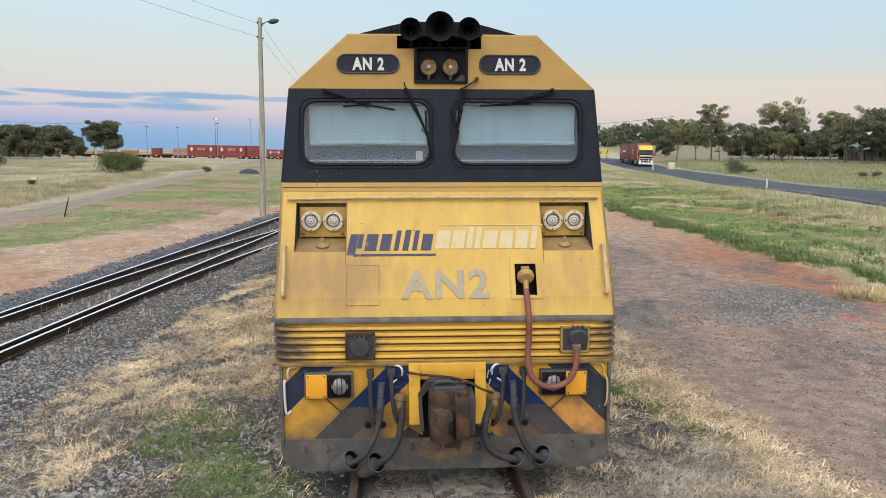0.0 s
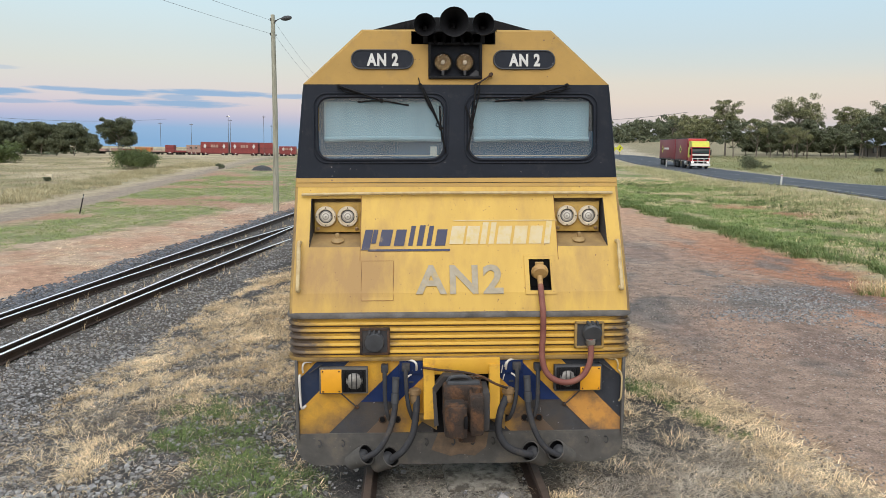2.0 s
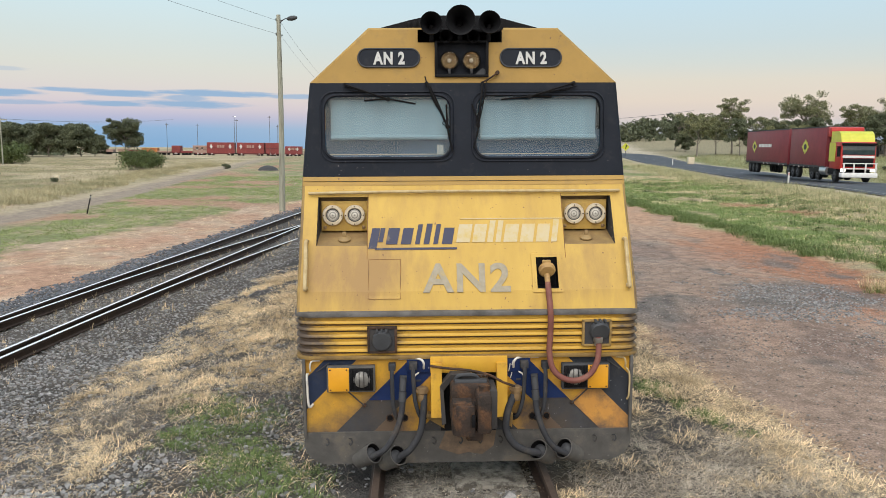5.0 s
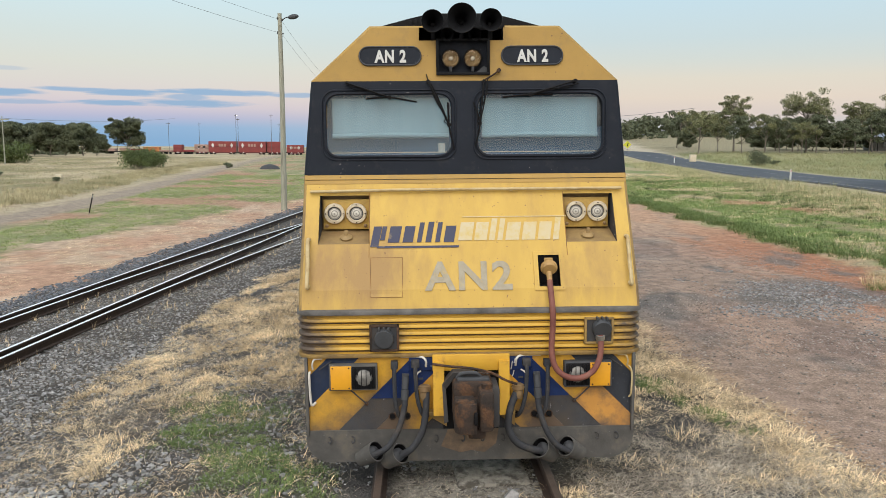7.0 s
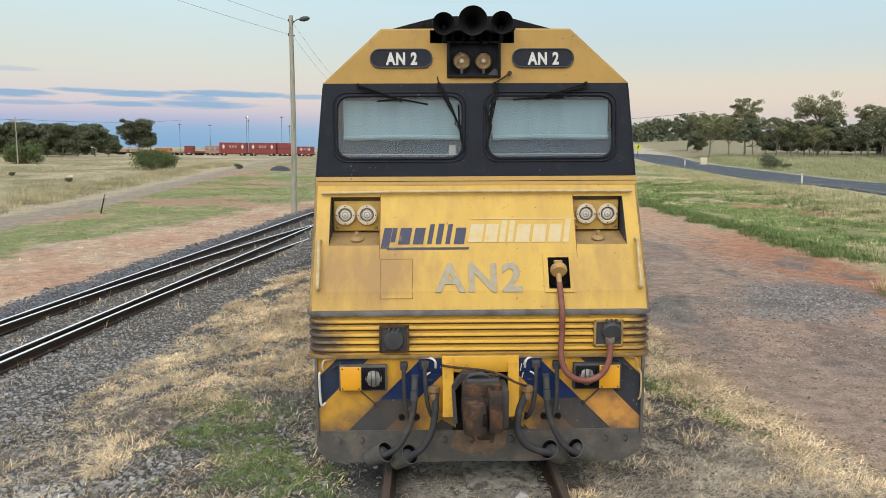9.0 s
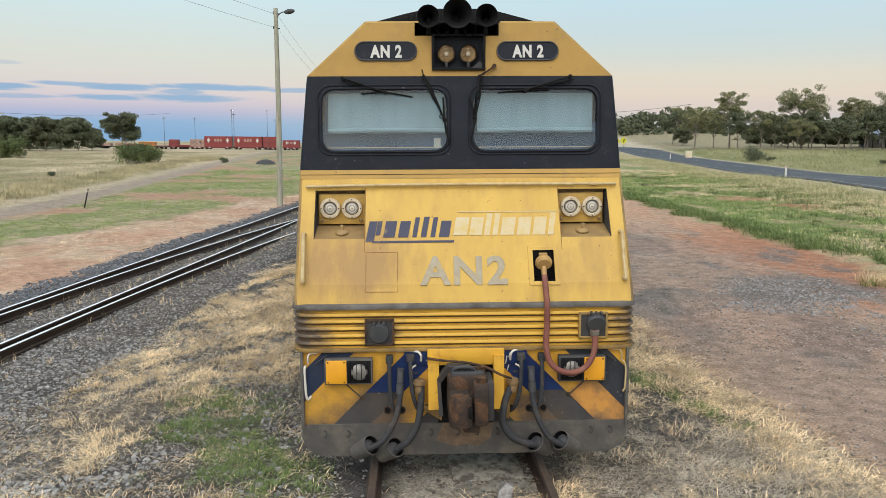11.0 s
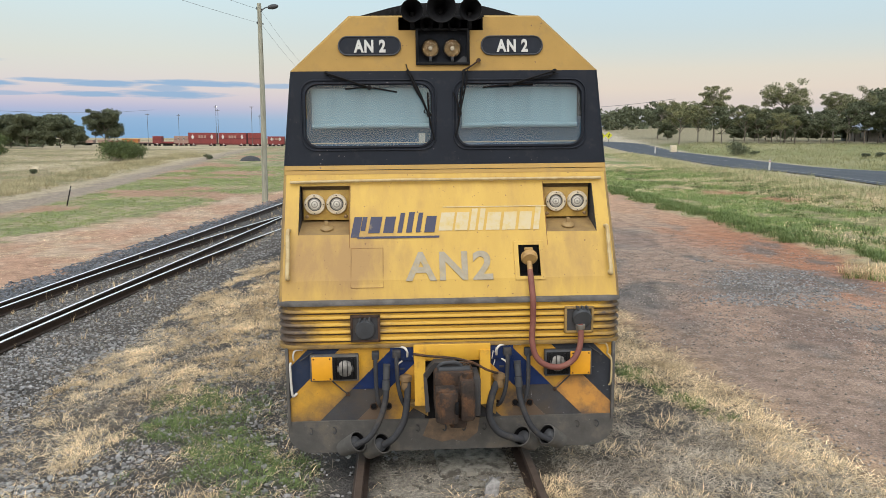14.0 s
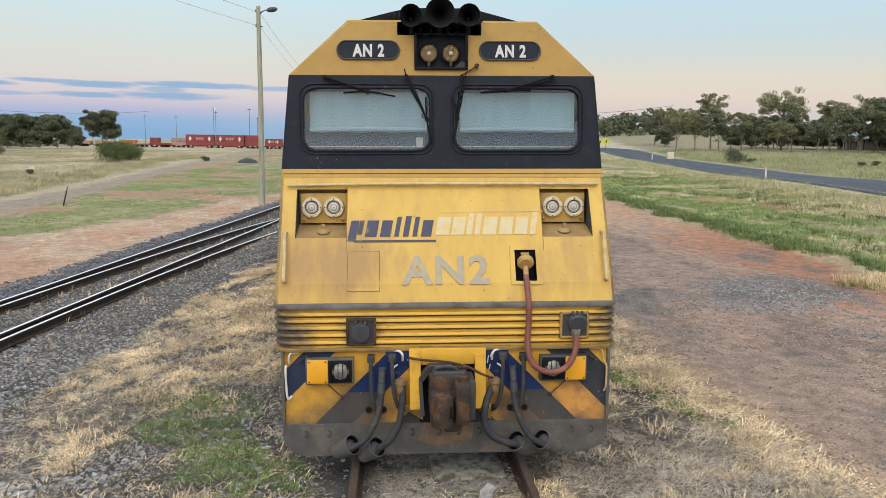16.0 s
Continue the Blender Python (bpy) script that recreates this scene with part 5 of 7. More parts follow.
def trailer(truck, y0, y1, logo):
    b = bmesh.new()
    box(b, -1.25, 1.25, y0, y1, 1.02, 4.10, .03)
    c = part("curtain_body", b, MAROON, truck, "maroon curtain-sided trailer body")
    b = bmesh.new()
    for x in (-1.255, 1.255):
        box(b, x - .02, x + .02, y0, y1, 4.04, 4.13)
        box(b, x - .015, x + .015, y0, y1, .98, 1.12)
    box(b, -1.25, 1.25, y0 + .02, y1 - .02, 4.09, 4.12)
    part("rail_trim", b, CAP_GREY, c)
    b = bmesh.new()
    for i in range(int((y1 - y0) / .75)):
        y = y0 + .4 + i * .75
        for x in (-1.258, 1.258):
            box(b, x - .008, x + .008, y - .02, y + .02, 1.02, 1.28)
    part("curtain_straps", b, STRIPE_DARK, c)
    b = bmesh.new()
    for x in (-.45, .45):
        box(b, x - .08, x + .08, y0 + .1, y1, .78, 1.02)
    box(b, -1.22, 1.22, y0, y1, .92, 1.025)
    part("chassis", b, BLACK, truck)
    # badge and word as plain shapes
    for x in (-1.262, 1.262):
        b = bmesh.new()
        yc = y1 - 2.9 if logo else (y0 + y1) / 2 + .4
        slab(b, [(x, yc + .9 * r * math.cos(a), 2.56 + .66 * r * math.sin(a)) for a, r in [(k * math.pi / 8, .95 if k % 4 == 0 else (.66 if k % 2 else .74)) for k in range(16)]], (.01 if x > 0 else -.01, 0, 0))
        bd = part("badge", b, TRUCK_YELLOW, c, "yellow star-shaped badge")
        b = bmesh.new()
        slab(b, [(x * 1.008, yc + .34 * math.cos(k * math.pi / 8), 2.56 + .24 * math.sin(k * math.pi / 8)) for k in range(16)], (.004 if x > 0 else -.004, 0, 0))
        part("badge_centre", b, CAP_GREY, bd)
        if logo:
            for k in range(9):
                b = bmesh.new()
                box(b, x - .006, x + .006, yc - 1.5 - k * .46 - .38, yc - 1.5 - k * .46, 2.50, 2.80)
                part("word_block", b, TRUCK_WHITE, c)
    b = bmesh.new()
    for k in range(6):
        box(b, -1.27, -1.25, y0 + 1 + k * 1.2, y0 + 1.08 + k * 1.2, .95, 1.01)
    part("side_lamps", b, LAMP_GLOW, c)


def truck_model():
    t = holder("truck", "red and yellow articulated truck with two maroon curtain-sided trailers", "truck")
    b = bmesh.new()
    box(b, -1.22, 1.22, .1, 2.3, .95, 2.95, .10)
    part("cab", b, TRUCK_RED, t, "red lower cab")
    b = bmesh.new()
    slab(b, [(-1.16, .25, 2.80), (-1.16, .55, 3.55), (-1.16, .9, 3.72), (-1.16, 2.3, 3.72), (-1.16, 2.3, 2.80)], (2.32, 0, 0))
    part("cab_roof", b, TRUCK_YELLOW, t, "bright yellow roof and air deflector")
    for x in (-1.245, 1.245):
        b = bmesh.new()
        box(b, x - .012, x + .012, 1.1, 2.3, 1.5, 2.9)
        part("side_stripe", b, TRUCK_YELLOW, t)
    b = bmesh.new()
    box(b, -1.12, 1.12, .06, .12, 2.02, 2.72, .02)
    part("windscreen", b, DARK_GLASS, t)
    b = bmesh.new()
    box(b, -1.2, 1.2, -.12, .12, 2.70, 2.86, .03)
    part("sun_visor", b, BLACK, t)
    b = bmesh.new()
    box(b, -1.05, 1.05, .05, .12, 1.15, 1.75, .02)
    for z in (1.25, 1.40, 1.55):
        box(b, -.95, .95, .02, .06, z, z + .05)
    part("grille", b, BLACK, t)
    b = bmesh.new()
    box(b, -1.1, 1.1, .03, .10, 1.78, 1.96, .02)
    part("badge_bar", b, TRUCK_WHITE, t)
    b = bmesh.new()
    box(b, -1.25, 1.25, -.35, .15, .38, .72, .05)
    for x in (-1.1, -.4, .4, 1.1):
        box(b, x - .05, x + .05, -.34, -.24, .7, 1.42, .02)
    for z in (.98, 1.36):
        box(b, -1.2, 1.2, -.34, -.24, z, z + .07, .02)
    part("bull_bar", b, TRUCK_WHITE, t, "white bumper and bull bar")
    for x in (-1.02, 1.02):
        b = bmesh.new()
        box(b, x - .17, x + .17, -.02, .08, .78, 1.02, .03)
        part("headlamp", b, LAMP_GLOW, t)
        b = bmesh.new()
        s = 1 if x > 0 else -1
        box(b, s * 1.28, s * 1.42, .15, .25, 1.9, 2.6, .03)
        part("mirror", b, BLACK, t)
    b = bmesh.new()
    box(b, -1.2, 1.2, 1.3, 6.5, .55, 1.0, .05)
    part("tractor_frame", b, BLACK, t)
    b = bmesh.new()
    for x in (-1.2, 1.2):
        cyl(b, (x * .9, 2.5, .75), (x * .9, 3.8, .75), .32, n=18)
    part("fuel_tank", b, CHROME, t)
    trailer(t, 3.0, 11.3, False)
    trailer(t, 11.9, 25.2, True)
    b = bmesh.new()
    box(b, -1.2, 1.2, 2.35, 3.0, 3.3, 4.05, .1)
    part("bulkhead", b, TRUCK_RED, t)
    for y in (1.2, 4.6, 5.9, 9.3, 10.5, 11.7, 21.4, 22.6, 23.8):
        for x in (-1.05, 1.05):
            wheel(t, x, y)
    return t


truck = truck_model()


# ---- trees and shrubs ----
BARK = mat("pale_grey_bark", (.22, .19, .155), (.12, .10, .085), 3, .9, 0, .3, 20, (.34, .30, .25), 2, .6, .15, (1, 1, .3))
LEAF_GUM = mat("grey_green_gum_leaves", (.215, .215, .105), (.135, .145, .070), .6, .7, 0, 0, 1, None, 1, .5, .1, (1, 1, 1), .45)
LEAF_DARK = mat("dark_green_leaves", (.128, .142, .080), (.078, .092, .052), .6, .7, 0, 0, 1, None, 1, .5, .1, (1, 1, 1), .4)
LEAF_BRIGHT = mat("bright_green_shrub_leaves", (.105, .135, .042), (.06, .085, .028), .8, .7, 0, 0, 1, None, 1, .5, .1, (1, 1, 1), .4)


def leaf_mesh(name, centres, sizes, per, leaf, material, rng):
    """Many small leaves scattered in flattened clumps."""
    n = len(centres) * per
    c = np.repeat(np.array(centres), per, 0)
    s = np.repeat(np.array(sizes), per)
    d = rng.normal(size=(n, 3))
    d /= np.linalg.norm(d, axis=1)[:, None]
    p = c + d * (rng.random(n) ** .45 * s)[:, None] * np.array([1, 1, .62])
    u = rng.normal(size=(n, 3))
    u /= np.linalg.norm(u, axis=1)[:, None]
    w = np.cross(u, rng.normal(size=(n, 3)))
    w /= np.linalg.norm(w, axis=1)[:, None]
    k = leaf * (.6 + .8 * rng.random(n))[:, None]
    q = np.stack([p - u * k, p + w * k * .42, p + u * k, p - w * k * .42], 1).reshape(-1, 3)
    return quads(name, q, material)


def quads(name, q, material):
    me = bpy.data.meshes.new(name)
    n = len(q) // 4
    me.vertices.add(4 * n)
    me.vertices.foreach_set("co", q.astype(np.float32).ravel())
    me.loops.add(4 * n)
    me.loops.foreach_set("vertex_index", np.arange(4 * n, dtype=np.int32))
    me.polygons.add(n)
    me.polygons.foreach_set("loop_start", np.arange(0, 4 * n, 4, dtype=np.int32))
    me.update(calc_edges=True)
    me.materials.append(material)
    return me


def gum_tree(seed, h, spread, clear, material, leaf=.16, per=150, clumps=34, name="gum_tree", label="open-crowned gum tree with pale trunk"):
    rng = np.random.default_rng(seed)
    t = holder(name, label, "tree")
    b = bmesh.new()
    lean = rng.normal(size=2) * .06 * h
    top = Vector((lean[0], lean[1], h * .62))
    tube_taper(b, [(0, 0, -.2), (lean[0] * .3, lean[1] * .3, h * .25), tuple(top)], h * .018, h * .009)
    centres, sizes = [], []
    limbs = 8
    for i in range(limbs):
        a = i * 2.4 + rng.random()
        z0 = h * (clear + (.58 - clear) * i / limbs)
        base = Vector((lean[0] * z0 / (h * .62), lean[1] * z0 / (h * .62), z0))
        r = spread * (.45 + .55 * rng.random())
        tip = Vector((r * math.cos(a), r * math.sin(a), min(h * .93, z0 + h * (.18 + .28 * rng.random()))))
        mid = base.lerp(tip, .5) + Vector((0, 0, -.02 * h))
        tube_taper(b, [tuple(base), tuple(mid), tuple(tip)], h * .009, h * .003)
        for k in range(clumps // limbs):
            f = .50 + .52 * rng.random()
            p = base.lerp(tip, f) + Vector(rng.normal(size=3) * spread * .16)
            p.z = min(p.z, h * .94)
            root = base.lerp(tip, min(f, 1) * .8)
            tube_taper(b, [tuple(root), tuple(root.lerp(p, .55) + Vector((0, 0, -.02 * h))), tuple(p)], h * .004, h * .0015, 4)
            centres.append(tuple(p))
            sizes.append(spread * (.14 + .15 * rng.random()))
    for k in range(clumps // 3):
        p = Vector((lean[0] + rng.normal() * spread * .30, lean[1] + rng.normal() * spread * .30, h * (.66 + .29 * rng.random())))
        tube_taper(b, [tuple(top), tuple(top.lerp(p, .5) + Vector((0, 0, .01 * h))), tuple(p)], h * .006, h * .002, 5)
        centres.append(tuple(p))
        sizes.append(spread * (.14 + .13 * rng.random()))
    part("trunk", b, BARK, t)
    ob = new("crown", leaf_mesh("crown", centres, sizes, per, leaf, material, rng))
    ob.parent = t
    return t


def tube_taper(bm, pts, r0, r1, n=7):
    pts = [Vector(p) for p in pts]
    rings = []
    m = 5 * (len(pts) - 1)
    for i in range(m + 1):
        f = i / m * (len(pts) - 1)
        k = min(int(f), len(pts) - 2)
        p = pts[k].lerp(pts[k + 1], f - k)
        r = r0 + (r1 - r0) * i / m
        d = (pts[k + 1] - pts[k]).normalized()
        u = d.orthogonal().normalized()
        s = d.cross(u)
        rings.append([bm.verts.new(p + r * (math.cos(6.283 * j / n) * u + math.sin(6.283 * j / n) * s)) for j in range(n)])
    for a, c in zip(rings, rings[1:]):
        for j in range(n):
            bm.faces.new((a[j], a[(j + 1) % n], c[(j + 1) % n], c[j]))
    bm.faces.new(rings[0][::-1])
    bm.faces.new(rings[-1])


def bearing(px, y):
    """East coordinate at distance y for a bearing given as the tangent right of the track's line."""
    return -.48 + (y + 6.46) * px


def plant(tree, x, y, turn=0, size=1.0, first=False):
    m = pose(x, y, g(x, y) - .05, 0, 0, turn) @ Matrix.Scale(size, 4)
    if first:
        tree.matrix_basis = m
        return tree
    t = copy_thing(tree, m)
    t.matrix_basis = m
    return t


gum_a = plant(gum_tree(11, 11.9, 3.7, .42, LEAF_GUM, .17, 120, 46), bearing(.413, 151), 151, first=True)
gum_b = plant(gum_tree(5, 12.9, 5.4, .42, LEAF_GUM, .19, 120, 50, label="tall wide gum tree with open sunlit crown"), bearing(.508, 152), 152, first=True)
gum_c = plant(gum_tree(8, 7.3, 3.2, .24, LEAF_DARK, .18, 150, 44, label="dense dark gum tree with pale trunk"), bearing(.424, 146), 146, first=True)
gum_d = plant(gum_tree(23, 9.2, 4.2, .26, LEAF_GUM, .17, 140, 38, label="gum tree with low side branch"), bearing(.367, 147), 147, first=True)
gum_e = plant(gum_tree(31, 9.4, 4.9, .14, LEAF_DARK, .20, 260, 70, "broad_tree", "broad dark spreading tree in dry grass"), -71.5, 191, first=True, size=1.0)
grove = plant(gum_tree(41, 7.4, 4.6, .05, LEAF_DARK, .20, 280, 70, 'grove_tree', 'dense dark green tree with foliage to the ground'), bearing(-.415, 175), 175, first=True)
random.seed(12)
for base, tan, y, turn, size in ((gum_c, .338, 186, 80, 1.15), (gum_d, .392, 158, 200, .82), (gum_d, .454, 149, 20, .90), (gum_c, .474, 147, 300, .98), (gum_c, .490, 151, 40, 1.0), (gum_d, .503, 145, 90, .72),
                                 (gum_c, .522, 149, 10, 1.05), (gum_c, .556, 146, 150, .95), (gum_a, .574, 156, 100, .92), (gum_b, .596, 160, 200, .88), (gum_c, .592, 147, 30, 1.05), (gum_c, .616, 148, 210, 1.2), (gum_c, .634, 152, 75, 1.0), (gum_a, .662, 147, 140, 1.0), (gum_b, .640, 156, 260, .95), (gum_c, .655, 144, 320, 1.5),
                                 (gum_b, .685, 150, 70, .9), (gum_c, .705, 146, 15, 1.3)):
    plant(base, bearing(tan, y), y, turn, size)
for tan, y, turn, size in ((-.437, 172, 80, .9), (-.455, 170, 120, .98), (-.475, 178, 220, 1.0), (-.497, 170, 10, .98), (-.515, 172, 200, 1.02), (-.545, 165, 20, 1.05), (-.575, 168, 300, 1.1), (-.60, 168, 60, 1.1), (-.63, 160, 140, 1.1), (-.398, 182, 60, .72)):
    plant(grove, bearing(tan, y), y, turn, size)
for tan, y, turn, size in ((.352, 176, 60, .55), (.44, 172, 10, .62), (.468, 168, 70, .66), (.482, 175, 160, .75), (.498, 166, 300, .7), (.517, 170, 120, .78), (.54, 168, 20, .74), (.565, 172, 200, .8), (.595, 172, 90, .7), (.67, 166, 300, 1.05), (.70, 160, 200, 1.1)):
    plant(grove, bearing(tan, y), y, turn, size)


def shrub(seed, w, h, material, label, leaf=.12, per=160, n=16):
    rng = np.random.default_rng(seed)
    t = holder("shrub", label, "shrub")
    b = bmesh.new()
    cs, ss = [], []
    for i in range(n):
        a, r = rng.random() * 6.28, w * .5 * rng.random() ** .5
        p = (r * math.cos(a), r * math.sin(a) * .6, h * (.12 + .56 * rng.random()))
        tube_taper(b, [(p[0] * .3, p[1] * .3, -.1), p], .02, .008, 5)
        cs.append(p)
        ss.append(h * (.28 + .18 * rng.random()))
    part("stem", b, BARK, t)
    ob = new("crown", leaf_mesh("crown", cs, ss, per, leaf, material, rng))
    ob.parent = t
    return t


bush = plant(shrub(3, 2.3, 3.1, LEAF_BRIGHT, "bright green leafy shrub in dry grass"), bearing(-.352, 88), 88, first=True)
for tan, y, s in ((-.334, 89, .95), (-.343, 90, 1.08), (-.325, 88, .82)):
    plant(bush, bearing(tan, y), y, random.uniform(0, 360), s)
green_tree = plant(shrub(9, 4.6, 3.6, LEAF_BRIGHT, "dense green bush beside the wire line", .14, 260, 26), bearing(-.505, 110), 110, first=True)
plant(shrub(15, 2.0, 2.7, LEAF_DARK, "rounded dark bush in paddock grass", .10, 170, 16), bearing(.449, 101), 101, first=True)
low = plant(shrub(14, 1.6, 1.0, LEAF_DARK, "low dark bush in dry grass", .08, 140, 10), bearing(.468, 103), 103, first=True, size=.8)
for tan, y, s in ((-.56, 66, .8), (-.60, 60, .7), (-.236, 96, .8), (-.45, 60, .5), (-.52, 70, .5), (.64, 92, .9), (.62, 90, .8)):
    plant(low, bearing(tan, y), y, random.uniform(0, 360), s)


def wood_belt():
    """Distant belts of trees closing the view."""
    rng = np.random.default_rng(77)
    cs, ss = [], []
    for tan, y, h in [(rng.uniform(.16, .40), rng.uniform(235, 290), rng.choice([5.5, 6.5, 7.5, 9.0])) for _ in range(110)] + [(rng.uniform(.43, .80), rng.uniform(190, 235), rng.uniform(4.5, 7.5)) for _ in range(60)] + \
            [(rng.uniform(-.70, -.40), rng.uniform(195, 240), rng.uniform(6, 9)) for _ in range(40)]:
        x = bearing(tan, y)
        z = g(x, y)
        for k in range(8):
            cs.append((x + rng.normal() * 1.6, y + rng.normal() * 1.6, z + h * (-.05 + .9 * rng.random() ** 1.3)))
            ss.append(h * (.14 + .1 * rng.random()))
    ob = new("distant_wood", leaf_mesh("distant_wood", cs, ss, 46, .5, LEAF_DARK, rng))
    tagged(ob, "distant belt of dark green trees", "woods", kind="stuff")


wood_belt()


# ---- grass, stones ----
STRAW = mat("dry_straw_blades", (.88, .685, .43), (.38, .28, .165), 1.5, .8, 0, 0, 1, None, 1, .5, .1, (1, 1, 1), .5)
LAWN = mat("short_green_lawn_blades", (.175, .235, .075), (.095, .135, .042), 1.5, .75, 0, 0, 1, None, 1, .5, .1, (1, 1, 1), .4)
STRIP_GREEN = mat("fresh_green_strip_grass", (.30, .36, .12), (.18, .225, .075), .8, .75, 0, 0, 1, None, 1, .5, .1, (1, 1, 1), .35)
GREEN_BLADE = mat("green_grass_blades", (.225, .305, .090), (.135, .190, .055), 1.5, .75, 0, 0, 1, None, 1, .5, .1, (1, 1, 1), .4)
TALL_BLADE = mat("tall_bleached_grass", (.52, .44, .27), (.21, .205, .105), .28, .8, 0, 0, 1, None, 1, .5, .1, (1, 1, 1), .35)
VERGE_TALL = mat("tall_green_and_straw_grass", (.46, .42, .24), (.20, .225, .10), .5, .8, 0, 0, 1, None, 1, .5, .1, (1, 1, 1), .35)
OLIVE_BLADE = mat("olive_paddock_grass", (.36, .335, .18), (.175, .19, .085), .2, .8, 0, 0, 1, None, 1, .5, .1, (1, 1, 1), .3)
SHOULDER_STONE = mat("blue_grey_ballast_stone", (.18, .19, .21), (.07, .075, .085), 20, .9, 0, .2, 60, None, 1, .5, .1, (1, 1, 1), .5)
PALE_STONE = mat("pale_grey_ballast_stone", (.34, .335, .32), (.17, .165, .16), 20, .9, 0, .2, 60, None, 1, .5, .1, (1, 1, 1), .45)
STONE = mat("grey_ballast_stone", (.325, .315, .305), (.125, .122, .12), 20, .9, 0, .2, 60, None, 1, .5, .1, (1, 1, 1), .48)


def grass(name, pts, per, height, width, spread, flat, material, label, seed):
    """Blades in tufts round the points (x, y, scale): each blade bends over in two pieces."""
    rng = np.random.default_rng(seed)
    base = np.array([(x, y, g(x, y) - .01, s) for x, y, s in pts])
    n = len(base) * per
    p = np.repeat(base, per, 0)
    a = rng.random(n) * 6.283
    r = spread * rng.random(n) ** .7 * p[:, 3]
    o = p[:, :3] + np.stack([r * np.cos(a), r * np.sin(a), np.zeros(n)], 1)
    h = height * (.45 + .75 * rng.random(n)) * p[:, 3]
    a2 = a + rng.normal(size=n) * .9
    tilt = np.clip(flat + rng.normal(size=n) * .28, .05, 2.5)
    d1 = np.stack([np.sin(tilt * .6) * np.cos(a2), np.sin(tilt * .6) * np.sin(a2), np.cos(tilt * .6)], 1)
    t2 = np.clip(tilt * 1.45, 0, 1.75)
    d2 = np.stack([np.sin(t2) * np.cos(a2), np.sin(t2) * np.sin(a2), np.cos(t2)], 1)
    s = np.stack([-np.sin(a2 + .4), np.cos(a2 + .4), np.zeros(n)], 1) * (width * (.6 + .8 * rng.random(n)))[:, None] / 2
    m = o + d1 * h[:, None] * .55
    e = m + d2 * h[:, None] * .5
    q = np.stack([o - s, o + s, m + s * .8, m - s * .8, m - s * .8, m + s * .8, e + s * .15, e - s * .15], 1).reshape(-1, 3)
    ob = new(name, quads(name, q, material))
    return tagged(ob, label, "grass", kind="stuff")


def scatter(n, x0, x1, y0, y1, keep, s0, s1, seed):
    random.seed(seed)
    out = []
    while len(out) < n:
        x, y = random.uniform(x0, x1), random.uniform(y0, y1)
        if keep(x, y) > random.random():
            out.append((x, y, random.uniform(s0, s1)))
    return out


def verge(x, y):
    """Strip of straw on both sides of the siding."""
    if -1.15 < x < 1.05 and y > -.05:
        return 0
    e = x - track_x(y)
    if e < 3.6 or x > lot_edge(y) + .1:
        return 0
    w = fb(x, y, .35, 3) * .40 + fb(x, y, 1.7, 9) * .45 + fb(x, y, 4.0, 19) * .55
    k = sstep(.05, .20, w) + ((.22 if y > 1.6 else .06) if x > 1.2 else .03)
    if 1 < x < 2.5 and y < 1.9:
        k *= .35
    if y < 3.4 and x < 0:
        k *= sstep(.0, .16, fb(x, y, .9, 44) + .10 * sstep(2.0, 3.4, y)) * .8
        k += .02
    mat_of_straw = .85 * sstep(1.25, .75, math.hypot((x + 2.35) / 1.5, (y - 7.2) / 4.2) + 1.3 * fb(x, y, 1.0, 77) + .7 * fb(x, y, 3.6, 78))
    rows = .12 * sstep(1.2, .5, math.hypot((x + 4.35) / 1.0, (y - 1.75) / .62) + .9 * fb(x, y, 1.6, 79)) + .12 * sstep(1.2, .5, math.hypot((x + 4.3) / .9, (y - 3.4) / .8) + 1.2 * fb(x, y, 1.4, 80))
    return (k + mat_of_straw + rows) * (1 - .8 * lawn(x, y) if x < 0 else 1)


grass("straw_litter", scatter(7400, -6.5, 4.9, -2.6, 13, verge, .5, 1.2, 1), 13, .17, .0058, .12, 2.1, STRAW, "flattened dry straw lying over gravel", 1)
grass("straw_tufts", scatter(1900, -6, 4.6, -2.6, 12, lambda x, y: verge(x, y) ** 2, .5, 1.25, 2), 24, .13, .005, .075, 1.1, STRAW, "dry yellow grass tufts beside the siding", 2)
grass("straw_tufts", [(-3.58, .74, 1.25), (-3.45, .66, 1.05), (-3.72, .82, .8), (3.0, .4, 1.5), (3.3, 1.0, 1.6), (2.7, 2.6, 1.5), (1.9, 5.0, 1.6), (1.75, 5.5, 1.6), (2.0, 6.2, 1.5), (3.2, 3.2, 1.2), (2.3, 1.2, 1.4), (2.6, .1, 1.5), (2.0, -.4, 1.3), (3.5, .1, 1.3), (1.6, .6, 1.2), (2.8, 1.8, 1.3), (-4.4, 2.4, 1.2), (-4.9, 1.5, 1.1)], 70, .15, .005, .13, 1.35, STRAW, "large straw tufts beside the siding", 3)
grass("green_grass", scatter(620, -3.8, -1.2, -1.6, 4.0, lawn, .5, 1.15, 5), 20, .085, .0055, .065, .9, LAWN, "patch of short green grass by the siding", 5)
grass("green_grass", scatter(90, -3.4, -1.2, -1.4, 3.2, lambda x, y: .5, .4, .8, 36), 16, .07, .005, .06, 1.0, LAWN, "stray green tufts in gravel by the siding", 36)
